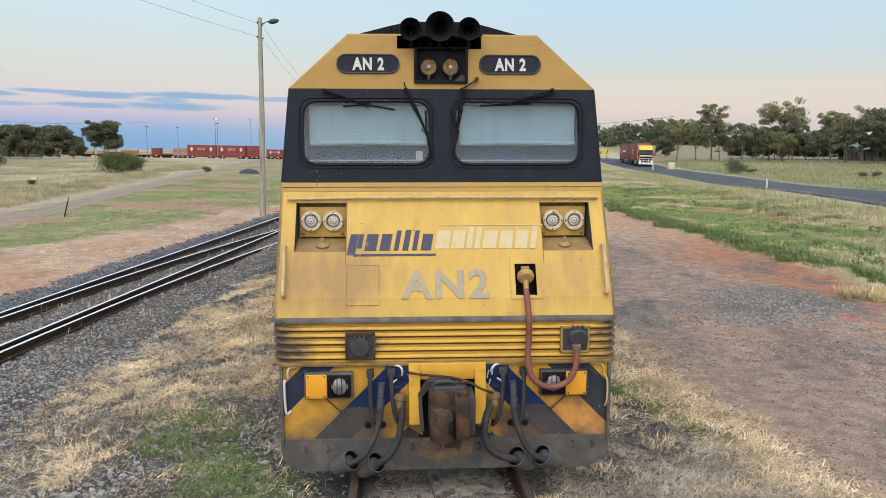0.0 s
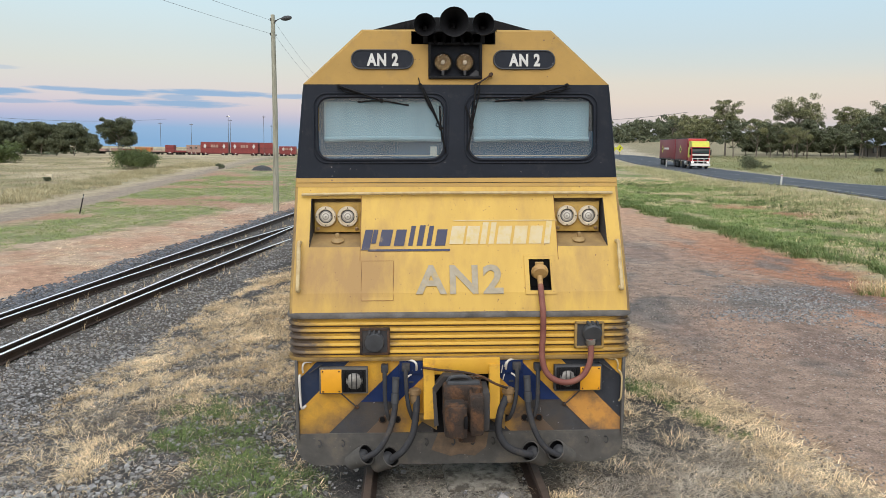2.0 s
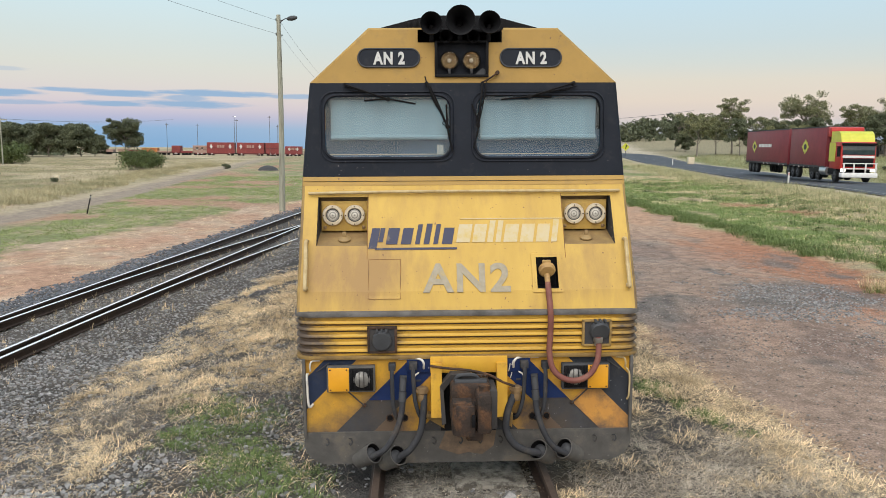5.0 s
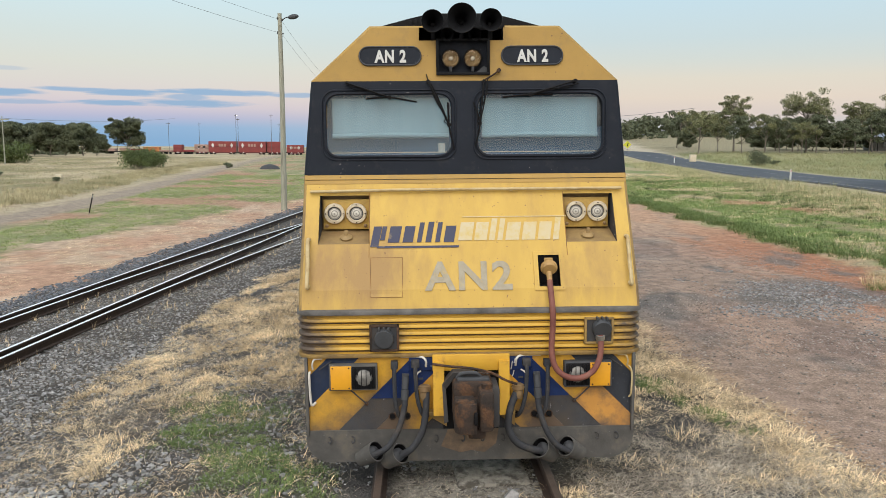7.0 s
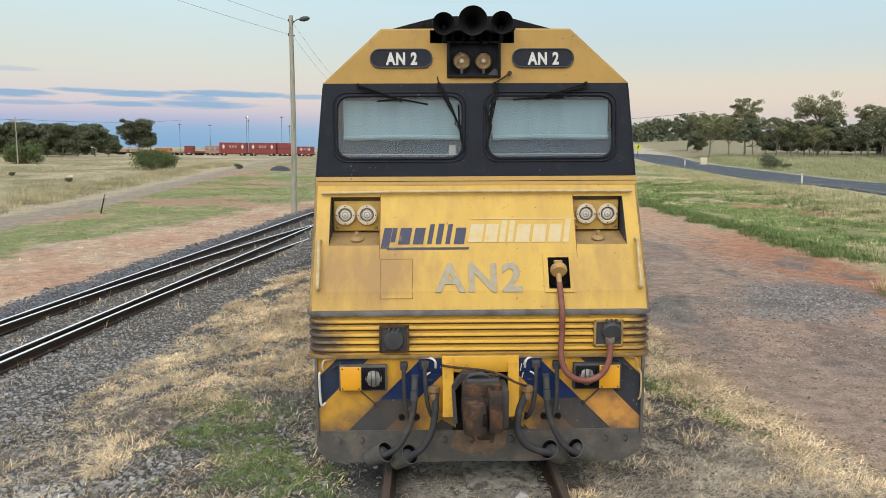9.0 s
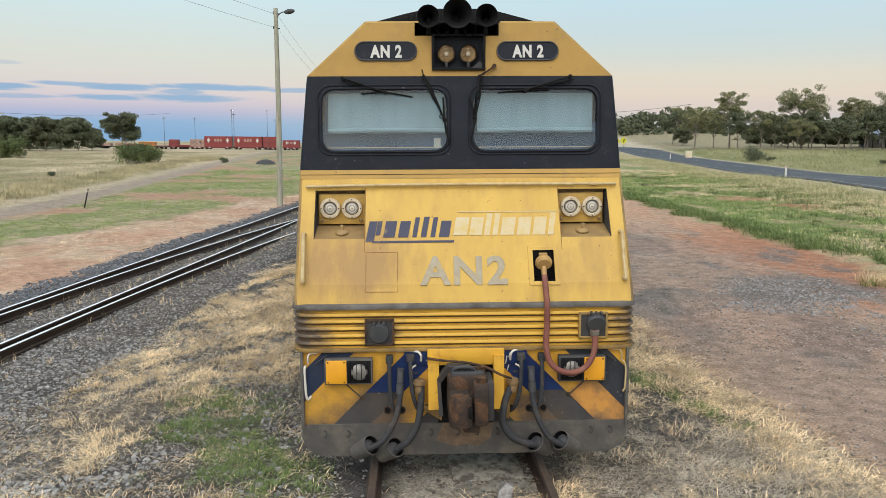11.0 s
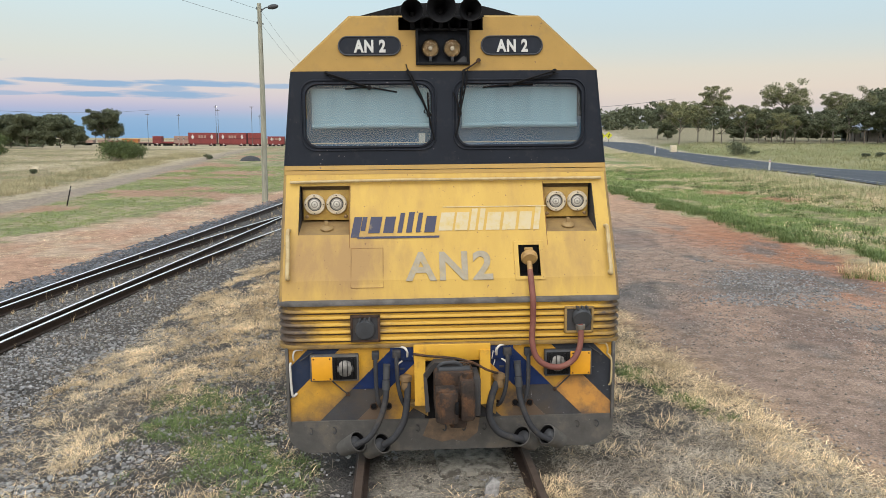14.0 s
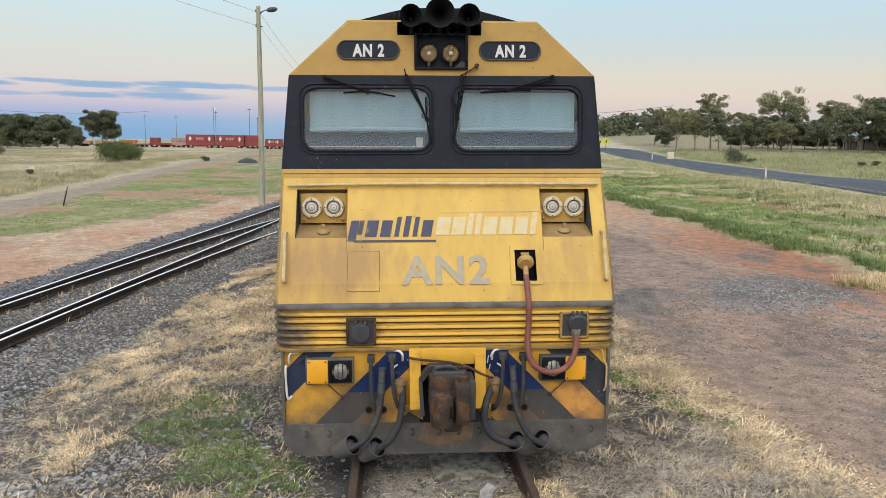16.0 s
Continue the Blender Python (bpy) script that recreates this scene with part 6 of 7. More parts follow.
grass("green_grass", scatter(150, 2.0, 3.3, 1.2, 3.6, lambda x, y: max(sstep(1, .3, math.hypot((x - 2.5) / .32, (y - 2.9) / .45)), sstep(1, .3, math.hypot((x - 2.85) / .22, (y - 1.85) / .3)), .5 * sstep(.2, .05, abs(x - 2.5 - .33 * (2.9 - y)))), .5, 1.0, 6), 22, .10, .0055, .07, .8, LAWN, "small green tufts in dry grass", 6)
grass("verge_grass", scatter(12000, 10.2, 34, 6, 62, lambda x, y: sstep(-.3, .4, x - 10.7 + fb(x, y, .6, 1)) * sstep(-7, -9, x - road_x(y)) * (.45 + .6 * sstep(.2, -.2, fb(x, y, .18, 7))) * sstep(.42, .30, fb(x, y, .3, 17)) * (1 - .9 * scrape(x, y)), .6, 1.2, 7), 10, .15, .014, .20, 1.0, GREEN_BLADE, "short green roadside grass", 7)
grass("verge_straw", scatter(5200, 10.2, 36, 6, 70, lambda x, y: sstep(-.3, .5, x - 10.7) * sstep(-5.2, -7, x - road_x(y)) * (.25 + .75 * sstep(-.1, .35, fb(x, y, .18, 7))), .6, 1.3, 8), 12, .20, .012, .22, 1.7, STRAW, "dry patches in the roadside grass", 8)
grass("roadside_tall_grass", scatter(2300, 12, 50, 4, 110, lambda x, y: sstep(3.6, .8, abs(x - road_x(y) + 7.6 + 2.2 * fb(x, y, .2, 2))) * sstep(-4.6, -5.2, x - road_x(y)), .5, 1.25, 9), 10, .44, .013, .26, .7, VERGE_TALL, "tall bleached grass along the highway", 9)
grass("field_grass", scatter(9000, 30, 110, 20, 150, lambda x, y: sstep(5.2, 6.4, x - road_x(y)), .6, 1.4, 10), 12, .44, .024, .55, .75, OLIVE_BLADE, "pale paddock grass beyond the highway", 10)
grass("west_field_grass", scatter(9000, -80, -14, 22, 150, lambda x, y: sstep(-3.0, -3.8, x + 13.6 + .107 * y + fb(x, y, .3, 6)), .5, 1.4, 11), 15, .20, .018, .55, 1.05, TALL_BLADE, "dry paddock grass west of the lane", 11)
grass("lane_edge_grass", scatter(2300, -40, -14, 24, 120, lambda x, y: sstep(2.4, .6, abs(x + 19.6 + .107 * y + 1.6 * fb(x, y, .12, 92))) * (.25 + .75 * sstep(-.15, .2, fb(x, y, .3, 93))), .5, 1.3, 42), 16, .42, .018, .32, .65, TALL_BLADE, "bank of tall bleached grass beside the lane", 42)
grass("field_clumps", scatter(600, -80, -16, 26, 140, lambda x, y: sstep(-3.4, -4.4, x + 13.6 + .107 * y) * sstep(.0, .25, fb(x, y, .14, 33)), .6, 1.5, 15), 22, .26, .02, .6, .95, OLIVE_BLADE, "olive weed clumps in the dry paddock", 15)
grass("verge_weeds", scatter(420, 11, 34, 10, 60, lambda x, y: sstep(-6.0, -8, x - road_x(y)) * sstep(.05, .25, fb(x, y, .3, 51)), .6, 1.4, 16), 24, .24, .014, .24, .9, LEAF_BRIGHT, "scattered green weeds on the verge", 16)
grass("strip_grass", scatter(6400, -20, -6, 8, 75, lambda x, y: sstep(.3, -.7, x + 17.6 - .244 * y) * sstep(-.2, .3, x + 13.6 + .107 * y) * sstep(.35, -.05, fb(x, y, .12, 21)), .5, 1.1, 12), 13, .13, .012, .22, 1.0, STRIP_GREEN, "green grass strip between dirt and lane", 12)
grass("verge_lip", scatter(1900, 10.0, 12.2, 6, 36, lambda x, y: sstep(.8, .2, abs(x - 11.1 + .6 * fb(x, y, .6, 1))), .6, 1.2, 27), 16, .21, .012, .15, .75, LAWN, "thick green grass lip along the gravel lot", 27)
grass("edge_straw", scatter(1900, 2.2, 4.9, -2.6, 12, lambda x, y: sstep(.6, .1, abs(x - lot_edge(y) + .15 + .3 * fb(x, y, .6, 3))), .6, 1.2, 28), 10, .20, .008, .15, 2.0, STRAW, "bleached straw line along the edge of the lot", 28)
grass("island_tufts", scatter(90, 8.9, 10.9, 8.6, 10.4, lambda x, y: sstep(1, .4, math.hypot((x - 10.0) / 1.1, (y - 9.5) / .8)), .6, 1.3, 29), 30, .24, .010, .12, .6, STRAW, "straw and grass tufts on the edge of the lot", 29)
grass("island_tufts", scatter(90, 9.1, 10.9, 8.6, 10.2, lambda x, y: sstep(1, .4, math.hypot((x - 10.1) / 1.0, (y - 9.4) / .7)), .6, 1.3, 30), 26, .16, .010, .12, .7, GREEN_BLADE, "green grass tufts on the edge of the lot", 30)
GREY_STRAW = mat("weathered_grey_straw", (.50, .425, .33), (.14, .113, .085), 2.5, .85, 0, 0, 1, None, 1, .5, .1, (1, 1, 1), .5)
grass("twig_litter", scatter(5200, -6.6, -1.1, -2.2, 9, lambda x, y: sstep(2.9, 3.5, x - track_x(y)) * (.25 + .75 * sstep(-.15, .2, fb(x, y, 1.3, 81))) * sstep(11, 4, y), .5, 1.2, 38), 5, .17, .0048, .12, 2.2, GREY_STRAW, "thin grey twigs and chaff over dark gravel", 38)
grass("twig_litter", scatter(2600, -6.4, -1.2, -2.0, 7, lambda x, y: sstep(2.9, 3.5, x - track_x(y)) * sstep(.0, .2, fb(x, y, 2.1, 82)), .5, 1.1, 39), 6, .13, .005, .09, 2.0, STRAW, "bright straw ends scattered over gravel", 39)
grass("twig_litter", scatter(4600, -10, -2.2, 0, 18, lambda x, y: sstep(-.7, -.3, x - track_x(y)) * sstep(3.2, 2.8, x - track_x(y)) * (.3 + .7 * sstep(-.1, .2, fb(x, y, 1.0, 83))), .5, 1.2, 40), 5, .16, .006, .14, 2.1, GREY_STRAW, "dry chaff lying in the ballast", 40)
grass("grey_straw_litter", scatter(4200, .95, 3.6, -2.8, 2.4, lambda x, y: sstep(2.2, .2, y + .5 * x - 1.2) * (.5 + sstep(-.2, .2, fb(x, y, 1.2, 13))), .5, 1.2, 31), 9, .18, .007, .14, 2.1, GREY_STRAW, "weathered grey straw over the soil beside the siding", 31)
grass("grey_straw_litter", scatter(420, -.62, .62, -1.3, 1.2, lambda x, y: .3 + sstep(-.1, .3, fb(x, y, 2.2, 23)), .4, .8, 32), 6, .15, .006, .10, 2.0, GREY_STRAW, "straw litter between the siding rails", 32)
grass("dirt_litter", scatter(3000, -24, -6, 4, 60, lambda x, y: sstep(-1.3, -1.8, x - track_x(y)) * sstep(-1, .5, x + 17.6 - .244 * y) * sstep(-.1, .35, fb(x, y, .4, 55)), .4, 1.0, 35), 7, .12, .010, .2, 1.9, STRAW, "thin straw litter on the red dirt strip", 35)
grass("track_weeds", scatter(420, -9.5, -1, 2, 36, lambda x, y: sstep(-.1, .1, x - track_x(y)) * sstep(3.0, 2.6, x - track_x(y)), .5, 1.1, 13), 7, .16, .006, .03, .3, STRAW, "dry weeds between the rails", 13)


LOT_STONE = mat("pale_lot_pebbles", (.36, .30, .255), (.15, .125, .11), 20, .9, 0, 0, 1, None, 1, .5, .1, (1, 1, 1), .55)


def stones(name, pts, r0, r1, material, label, seed):
    rng = np.random.default_rng(seed)
    cube = np.array([(-1, -1, -1), (1, -1, -1), (1, 1, -1), (-1, 1, -1), (-1, -1, 1), (1, -1, 1), (1, 1, 1), (-1, 1, 1)], float)
    faces = np.array([(0, 3, 2, 1), (4, 5, 6, 7), (0, 1, 5, 4), (1, 2, 6, 5), (2, 3, 7, 6), (3, 0, 4, 7)])
    n = len(pts)
    base = np.array([(x, y, g(x, y)) for x, y, s in pts])
    r = rng.uniform(r0, r1, n)
    v = cube[None] * (.55 + .35 * rng.random((n, 8, 1))) + rng.normal(size=(n, 8, 3)) * .22
    a = rng.random(n) * 6.283
    rot = np.zeros((n, 3, 3))
    rot[:, 0, 0], rot[:, 0, 1], rot[:, 1, 0], rot[:, 1, 1], rot[:, 2, 2] = np.cos(a), -np.sin(a), np.sin(a), np.cos(a), 1
    v = np.einsum("nij,nkj->nki", rot, v * np.stack([np.ones(n), .8 + .3 * rng.random(n), .65 + .4 * rng.random(n)], 1)[:, None]) * r[:, None, None]
    v += base[:, None]
    fs = (faces[None] + 8 * np.arange(n)[:, None, None]).reshape(-1, 4)
    me = bpy.data.meshes.new(name)
    me.from_pydata(v.reshape(-1, 3).tolist(), [], fs.tolist())
    me.materials.append(material)
    return tagged(new(name, me), label, "gravel", kind="stuff")


def gravel(x, y):
    e = x - track_x(y)
    k = sstep(-1.5, -1.1, e) * sstep(4.4, 3.2, e - .002 * max(0, y - 6) ** 2)
    if e > 2.6:
        k = max(k, .35 * sstep(.15, -.2, fb(x, y, .35, 3) * .6 + fb(x, y, 1.3, 9) * .4) * sstep(3.0, 1.5, x))
    return k


stones("ballast", scatter(22000, -10, 1.6, -2.4, 24, lambda x, y: gravel(x, y) * sstep(26, 6, y), 1, 1, 20), .010, .026, STONE, "grey crushed-stone ballast", 20)
stones("ballast", scatter(5000, -9, -1.2, -2.4, 7, gravel, 1, 1, 22), .014, .034, STONE, "coarse grey ballast stones", 22)
stones("ballast", scatter(650, -6, -2.6, -2.2, 2.2, lambda x, y: sstep(1.2, .4, math.hypot((x + 4.4) / 1.5, (y + .1) / 1.5) + .6 * fb(x, y, 1.2, 90)), 1, 1, 37), .014, .032, PALE_STONE, "pale grey ballast stones at the foot of the bank", 37)
stones("ballast", scatter(9000, -11, -2.5, 1, 44, lambda x, y: sstep(-1.45, -1.15, x - track_x(y) + .3 * fb(x, y, 1.5, 94)) * sstep(.1, -.15, x - track_x(y)) * sstep(50, 10, y), 1, 1, 43), .016, .040, SHOULDER_STONE, "blue-grey ballast shoulder beside the running line", 43)
stones("soil_pebbles", scatter(9000, -6.2, -1.1, -2.5, 7, lambda x, y: sstep(9, 1, y) * (.3 + .7 * sstep(-.2, .2, fb(x, y, 1.1, 42))), 1, 1, 23), .005, .014, STONE, "fine grey pebbles in the soil beside the siding", 23)
stones("lot_gravel", scatter(3200, 4.8, 9.5, 5, 13, lambda x, y: sstep(1.1, .4, math.hypot((x - 7.3) / 1.9, (y - 8.4) / 2.6) + 1.0 * fb(x, y, .9, 91)), 1, 1, 41), .010, .026, STONE, "loose grey gravel patch on the lot", 41)
stones("lot_pebbles", scatter(18000, 3.0, 10.8, -1, 20, lambda x, y: sstep(22, 4, y) * (.25 + .75 * sstep(-.1, .3, fb(x, y, .5, 41))), 1, 1, 21), .006, .017, LOT_STONE, "scattered pebbles on the gravel lot", 21)


# ---- poles, train, small things ----
WOOD_POLE = mat("weathered_pole_timber", (.36, .36, .29), (.25, .25, .20), 2, .9, 0, .2, 20, (.13, .12, .09), 3, .62, .14, (3, 3, .25))
WIRE = mat("grey_wire", (.16, .16, .17), (.12, .12, .13), 4, .6)
CONTAINER = mat("faded_red_container", (.25, .045, .042), (.17, .034, .034), .6, .6, 0, .05, 4)
CONTAINER_Y = mat("faded_orange_machine", (.48, .20, .05), (.30, .08, .04), .8, .6)
CONTAINER_DARK = mat("dark_red_wagon_frame", (.12, .028, .028), (.08, .02, .02), .8, .7)
CONTAINER_B = mat("dusty_tan_container", (.36, .24, .20), (.30, .19, .15), .6, .65)


def lamp_pole():
    x, y = -7.12, 33.5
    z = g(x, y)
    p = holder("street_lamp", "tall grey timber pole with a single lamp arm", "street lamp", pose(x, y, z))
    b = bmesh.new()
    tube_taper(b, [(0, 0, -.3), (.02, 0, 5), (-.03, 0, 9.72)], .155, .10, 12)
    part("pole", b, WOOD_POLE, p)
    b = bmesh.new()
    tube(b, [(.05, -.05, 9.32), (.25, -.08, 9.49), (.48, -.1, 9.55)], .025, 7)
    part("arm", b, CAP_GREY, p)
    b = bmesh.new()
    revolve(b, [(.02, -.02), (.09, .06), (.125, .22), (.11, .40), (.05, .52)], (.40, -.1, 9.51), (1, -.05, .16), 14)
    part("lamp_head", b, CAP_GREY, p, "grey cobra-head lamp")
    for zz in (9.42, 8.72):
        b = bmesh.new()
        box(b, -.17, .17, -.03, .03, zz, zz + .05, .01)
        cyl(b, (-.15, 0, zz + .05), (-.15, 0, zz + .14), .03, .02, 8)
        part("insulator", b, CAP_GREY, p)
    return p


lamp_pole()


def span(a, c, sag, r=.012):
    b = bmesh.new()
    a, c = Vector(a), Vector(c)
    tube(b, [a.lerp(c, i / 8) + Vector((0, 0, -sag * (1 - (i / 4 - 1) ** 2))) for i in range(9)], r, 5, 2)
    thing("overhead_wire", b, WIRE, "thin grey overhead wire strung between poles", "wire", group="overhead wires")


for zz in (8.85, 8.2):
    span((-7.27, 33.5, zz), (-17.3, -12, zz + .6), .5, .0065)
    span((-7.12, 33.5, zz), (-7.6, 86, zz - .6), .9, .0055)


def far_pole(x, y, h, arm, lit=False):
    p = holder("utility_pole", "slender far pole with crossarm" if arm else "slim distant light mast", "pole", pose(x, y, g(x, y)), group="far poles")
    b = bmesh.new()
    tube_taper(b, [(0, 0, -.2), (0, 0, h * .5), (0, 0, h)], .10 if arm else .075, .055, 6)
    part("pole", b, WOOD_POLE if arm else LIP_GREY, p)
    b = bmesh.new()
    box(b, -.9 if arm else -.5, .9 if arm else .5, -.06, .06, h - .5, h - .36)
    part("crossarm" if arm else "lamp_bar", b, WOOD_POLE if arm else LIP_GREY, p)
    if lit:
        b = bmesh.new()
        revolve(b, [(.04, -.10), (.15, -.05), (.16, .05), (.04, .10)], (.3, -.12, h - .35), (0, 1, 0), 12)
        part("lamp", b, LAMP_GLOW, p, "lit yard lamp")


for tan, y, h, arm in ((-.512, 104, 6.6, True), (-.372, 205, 9, False), (-.308, 230, 9.5, False), (-.270, 235, 9.5, False), (-.224, 228, 11.8, False), (-.180, 232, 12, False), (-.170, 238, 9.5, False), (-.345, 240, 8, False), (-.2215, 236, 11, False)):
    far_pole(bearing(tan, y), y, h, arm, tan == -.224)
span((bearing(-.512, 104), 104, 5.7), (bearing(-.30, 165), 165, 7.5), .5, .022)
span((bearing(-.512, 104), 104, 5.7), (bearing(-.75, 92), 92, 5.4), .5, .022)
span((bearing(.19, 200), 200, 9.5), (bearing(.36, 150), 150, 10), .6, .04)


def wagon(tan, y, ln, material, h=2.6, flag=True, name="container_wagon"):
    x = bearing(tan, y)
    p = holder(name, "flat wagon carrying a red container" if h > 2 else "low wagon with red load", "rail wagon", pose(x, y, g(x, y) - .25), group="container train")
    b = bmesh.new()
    box(b, -ln / 2 - .3, ln / 2 + .3, -1.2, 1.2, .75, 1.0)
    part("deck", b, BLACK, p)
    if h > 2:
        b = bmesh.new()
        slab(b, [(-ln / 2, -1.22, 1.02), (-ln / 2 + 1.2, -1.22, .62), (ln / 2 - 1.2, -1.22, .62), (ln / 2, -1.22, 1.02)], (0, .06, 0))
        part("side_sill", b, CONTAINER_DARK, p, "dark red wagon side sill")
        for xx in (-ln / 2 + 1.5, ln / 2 - 1.5):
            b = bmesh.new()
            slab(b, [(xx - .35, -1.23, .70), (xx + .35, -1.23, .70), (xx, -1.23, 1.0)], (0, -.01, 0))
            part("sill_mark", b, LETTER_WHITE, p)
        b = bmesh.new()
        box(b, -ln / 2 - .02, ln / 2 + .02, -1.275, -1.20, 1.0 + h * .47, 1.0 + h * .51)
        part("stack_seam", b, CONTAINER_DARK, p)
    for s in (-1, 1):
        for d in (.7, 1.8):
            b = bmesh.new()
            revolve(b, [(.45, -.06), (.45, .06)], (s * (ln / 2 - d), -1.0, .45), (0, 1, 0), 12)
            part("wheel", b, BLACK, p)
    b = bmesh.new()
    box(b, -ln / 2, ln / 2, -1.22, 1.22, 1.0, 1.0 + h)
    n = int(ln / .55)
    for i in range(n):
        xx = -ln / 2 + (i + .5) * ln / n
        box(b, xx - .12, xx + .12, -1.26, -1.2, 1.12, .9 + h)
    c = part("container", b, material, p)
    if flag:
        for xx in (-ln / 2 + 1.3, ln / 2 - 1.3):
            b = bmesh.new()
            slab(b, [(xx - .45, -1.28, 1 + h * .62), (xx, -1.28, 1 + h * .38), (xx + .45, -1.28, 1 + h * .62), (xx, -1.28, 1 + h * .86)], (0, -.01, 0))
            part("diamond_mark", b, LETTER_WHITE, c, "white diamond mark")
        b = bmesh.new()
        for k in range(3):
            box(b, -1.1 + k * .8, -.5 + k * .8, -1.29, -1.27, 1 + h * .5, 1 + h * .75)
        part("word_blocks", b, CONTAINER_B, c)
    return p


yw = 236
for tan, ln, m, h, fl in ((-.120, 6.1, CONTAINER, 2.2, True), (-.150, 5.0, CONTAINER, 2.2, True), (-.1755, 4.4, CONTAINER, 3.2, False), (-.2035, 8.3, CONTAINER, 3.2, True), (-.2405, 8.3, CONTAINER, 3.2, True), (-.2665, 4.2, CONTAINER_B, 2.2, True), (-.283, 3.4, CONTAINER, .5, False), (-.296, 2.6, CONTAINER, 2.1, False), (-.311, 4.0, CONTAINER_B, .4, False), (-.329, 4.6, CONTAINER_Y, 1.3, False), (-.347, 3.2, CONTAINER, .7, False), (-.362, 3.0, CONTAINER_B, 1.0, False), (-.380, 3.0, CONTAINER_B, .8, False)):
    wagon(tan, yw + random.uniform(-.2, .2), ln, m, h, fl)


def post(x, y, h, w, material, label, name="guide_post", lean=0):
    p = holder(name, label, "post", pose(x, y, g(x, y), 0, lean, 0), group="roadside posts")
    b = bmesh.new()
    box(b, -w / 2, w / 2, -w / 4, w / 4, -.1, h, w * .1)
    part("stake", b, material, p)
    b = bmesh.new()
    box(b, -w * .3, w * .3, -w / 4 - .006, -w / 4, h * .82, h * .92)
    part("reflector", b, TRUCK_RED if material is LETTER_WHITE else LETTER_WHITE, p)


post(bearing(.490, 51), 51, .85, .13, LETTER_WHITE, "white roadside guide post with red reflector")
post(bearing(.336, 110), 110, 1.0, .16, LETTER_WHITE, "white roadside guide post with red reflector")
post(-16.0, 31.2, .95, .05, BLACK, "thin dark leaning steel stake with white tip", "star_picket", 14)
b = bmesh.new()
box(b, -.5, .5, -.3, .3, -.1, 1.2, .05)
thing("roadside_box", b, CREAM, "pale roadside cabinet in the grass", "cabinet", pose(bearing(.360, 118), 118, g(bearing(.360, 118), 118)))
b = bmesh.new()
box(b, -.25, .25, -.15, .15, -.05, .5, .04)
thing("marker_block", b, CREAM, "pale yellow marker block in dry grass", "marker", pose(bearing(-.447, 62), 62, g(bearing(-.447, 62), 62)))


def warning_sign(tan, y, s):
    x = bearing(tan, y)
    p = holder("road_sign", "yellow diamond warning sign on a post", "road sign", pose(x, y, g(x, y)))
    b = bmesh.new()
    cyl(b, (0, 0, -.1), (0, 0, 2.2 * s), .04, n=8)
    part("sign_post", b, CAP_GREY, p)
    b = bmesh.new()
    slab(b, [(0, -.05, 1.0 * s), (.75 * s, -.05, 1.75 * s), (0, -.05, 2.5 * s), (-.75 * s, -.05, 1.75 * s)], (0, .02, 0))
    part("sign_plate", b, TRUCK_YELLOW, p)
    b = bmesh.new()
    slab(b, [(-.1, -.056, 1.4 * s), (.1, -.056, 1.4 * s), (.25, -.056, 2.0 * s), (.05, -.056, 2.1 * s)], (0, .004, 0))
    part("sign_mark", b, BLACK, p)


warning_sign(.274, 163, 1.15)
warning_sign(.266, 172, .95)


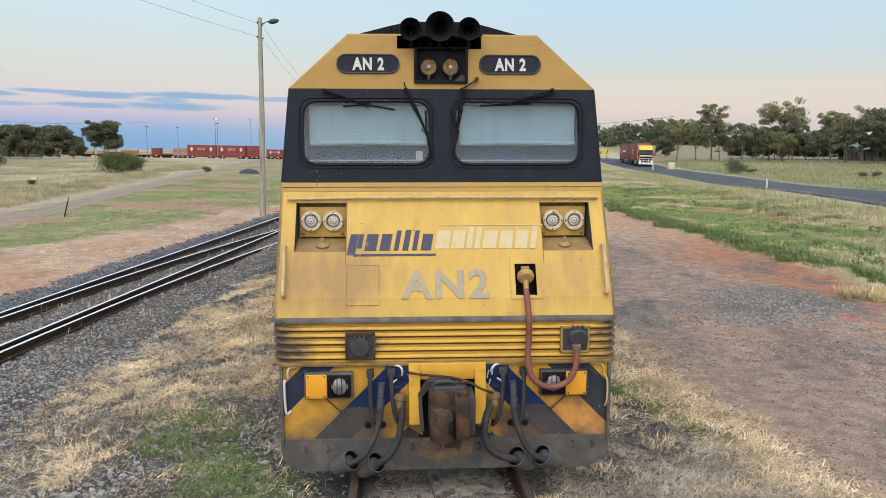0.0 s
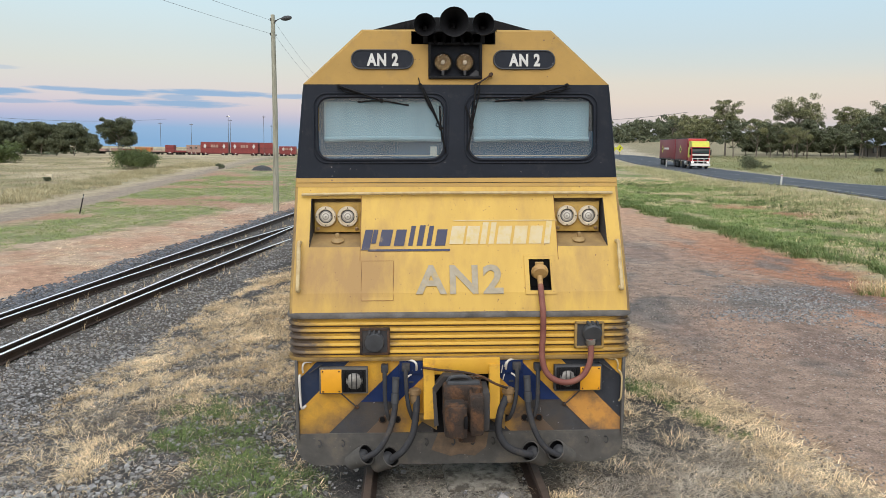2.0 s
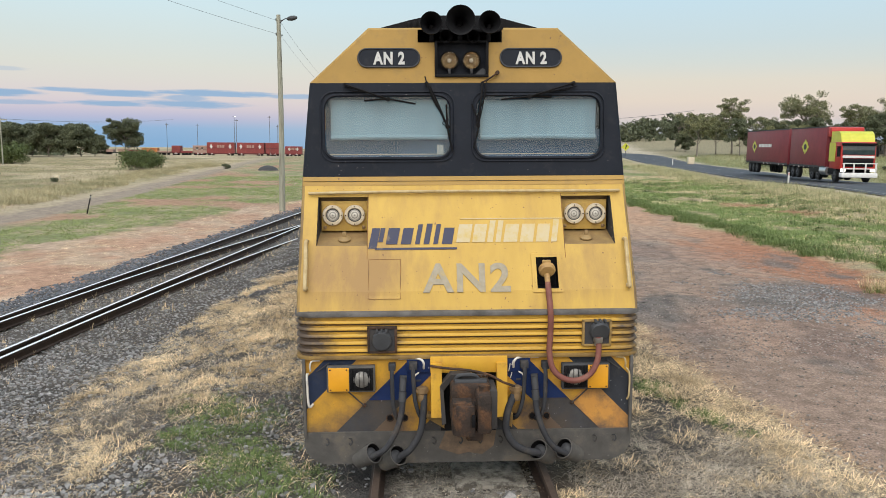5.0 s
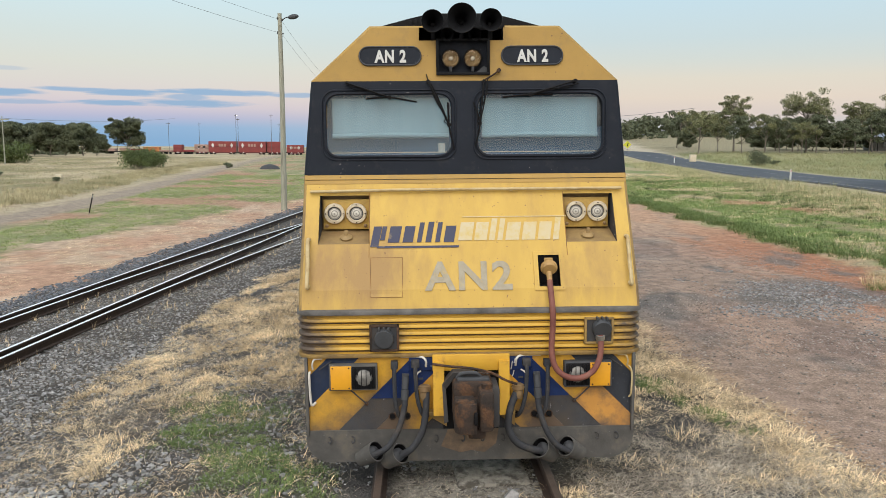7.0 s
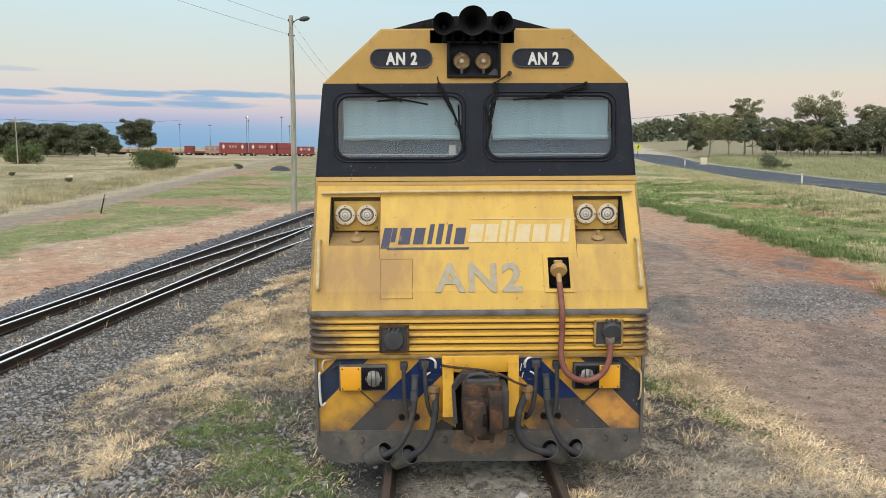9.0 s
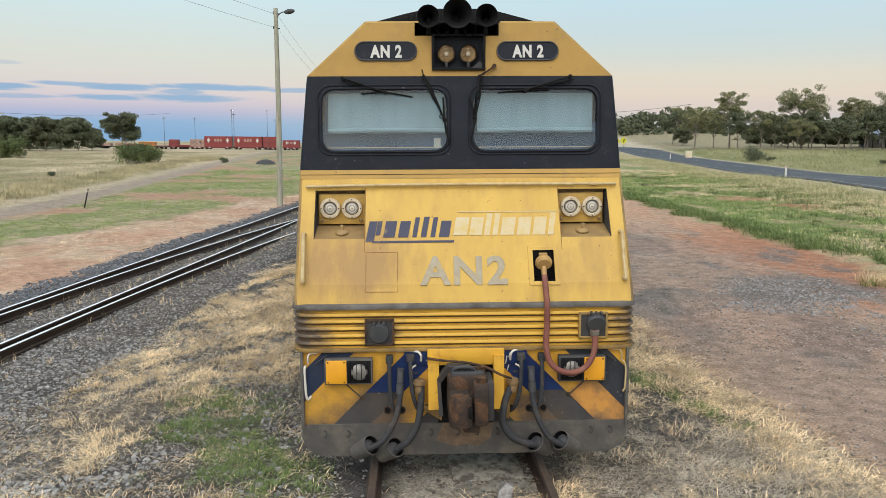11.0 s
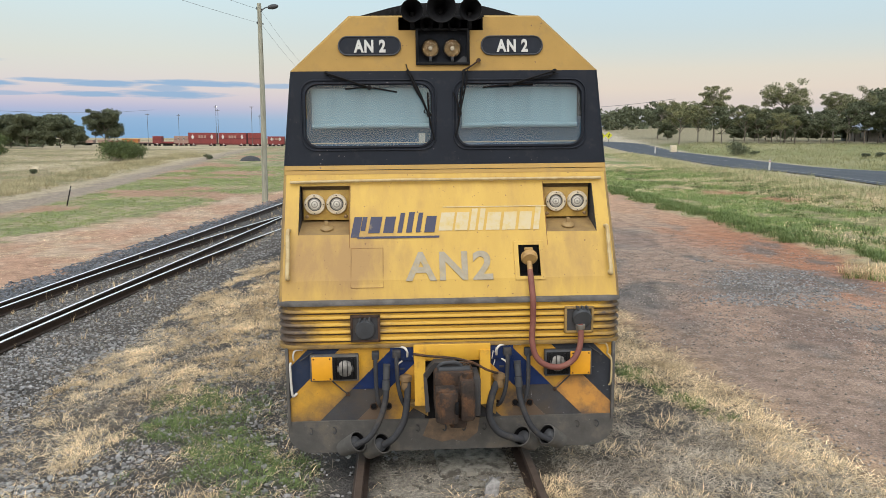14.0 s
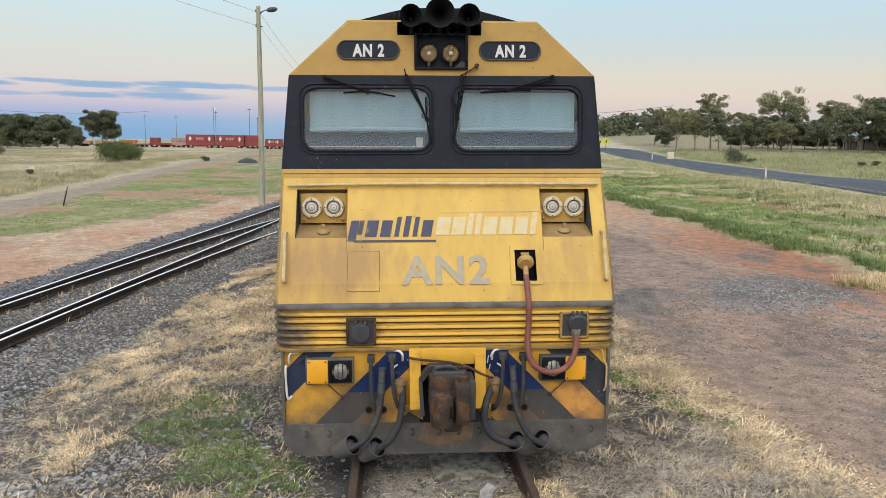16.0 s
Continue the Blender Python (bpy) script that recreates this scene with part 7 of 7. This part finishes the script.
def homestead():
    x, y = bearing(.650, 168), 168
    z = g(x, y)
    h = holder("house", "low homestead with dark verandah and grey iron roof", "house", pose(x, y, z, 0, 0, -10))
    # wall colour is darkened to include the shade beneath the verandah roof
    WALL = mat("weathered_shaded_weatherboard", (.22, .21, .195), (.15, .145, .135), 2, .8)
    ROOF = mat("grey_iron_roof", (.28, .31, .36), (.22, .25, .30), 1, .5, .3)
    b = bmesh.new()
    box(b, -8, 8, 0, 7, -.3, 2.9)
    part("wall", b, WALL, h)
    b = bmesh.new()
    slab(b, [(-8.8, -2.4, 2.55), (-8.8, 3.5, 5.0), (-8.8, 9, 2.55), (-8.8, 9, 2.7), (-8.8, 3.5, 5.2), (-8.8, -2.4, 2.7)], (17.6, 0, 0))
    part("roof", b, ROOF, h)
    for i in range(7):
        b = bmesh.new()
        box(b, -8.4 + i * 2.8 - .07, -8.4 + i * 2.8 + .07, -2.2, -2.06, -.3, 2.55)
        part("verandah_post", b, BLACK, h)
    for i in range(4):
        b = bmesh.new()
        box(b, -6.5 + i * 4, -5.2 + i * 4, -.06, .02, .9, 2.1)
        part("window", b, DARK_GLASS, h)


homestead()
b = bmesh.new()
revolve(b, [(1.4, -.1), (1.0, .35), (.5, .55), (.1, .62)], (0, 0, 0), (0, 0, 1), 18)
thing("ballast_heap", b, STRIPE_DARK, "dark heap of gravel beside the lane", "heap", pose(bearing(-.183, 92), 92, g(bearing(-.183, 92), 92)))
b = bmesh.new()
slab(b, [(-.05, 0, -.02), (.06, .02, -.02), (.085, .01, .13), (.02, -.02, .17), (-.04, -.01, .10)], (0, .06, 0))
thing("stone", b, STONE, "upright grey stone between the rails", "stone", pose(.30, -.36, g(.3, -.36), -12))
PALE_SLAB = mat("weathered_pale_slab", (.33, .305, .255), (.19, .172, .14), 7, .9, 0, .7, 40, (.085, .075, .06), 9, .53, .08)
b = bmesh.new()
box(b, -.10, .56, .05, .62, -.24, -.13, .03, pose(0, 0, 0, 1, 0, 3))
thing("concrete_slab", b, PALE_SLAB, "chipped pale concrete slab sunk between the rails", "slab")
stones("rail_debris", scatter(2600, -.64, .62, -1.0, .8, lambda x, y: .2 + sstep(-.1, .3, fb(x, y, 3.0, 61)), 1, 1, 33), .005, .016, PALE_SLAB, "pale stone chips and debris between the siding rails", 33)
stones("lot_chips", scatter(280, 3.9, 10.2, -1, 18, lambda x, y: sstep(20, 3, y), 1, 1, 34), .010, .022, PALE_SLAB, "scattered white stone chips on the gravel lot", 34)
for y0, w in ((-.62, .26),):
    b = bmesh.new()
    box(b, -.62, .55, y0 - w / 2, y0 + w / 2, -.22, -.125, .02, pose(0, 0, 0, 0, 0, 2))
    thing("timber_baulk", b, SLEEPER, "weathered timber baulk lying between the rails", "timber", group="baulks")


def motions():
    """The truck comes down the highway and passes out of view."""
    rows = []
    for i in range(17):
        y = 129.55 - 16.1 * i
        x = 24.45 + .150 * y
        rows.append((i, pose(x, y, g(x, max(y, -130)) + .15, 0, 0, -8.7)))
    walk(truck, rows)


motions()
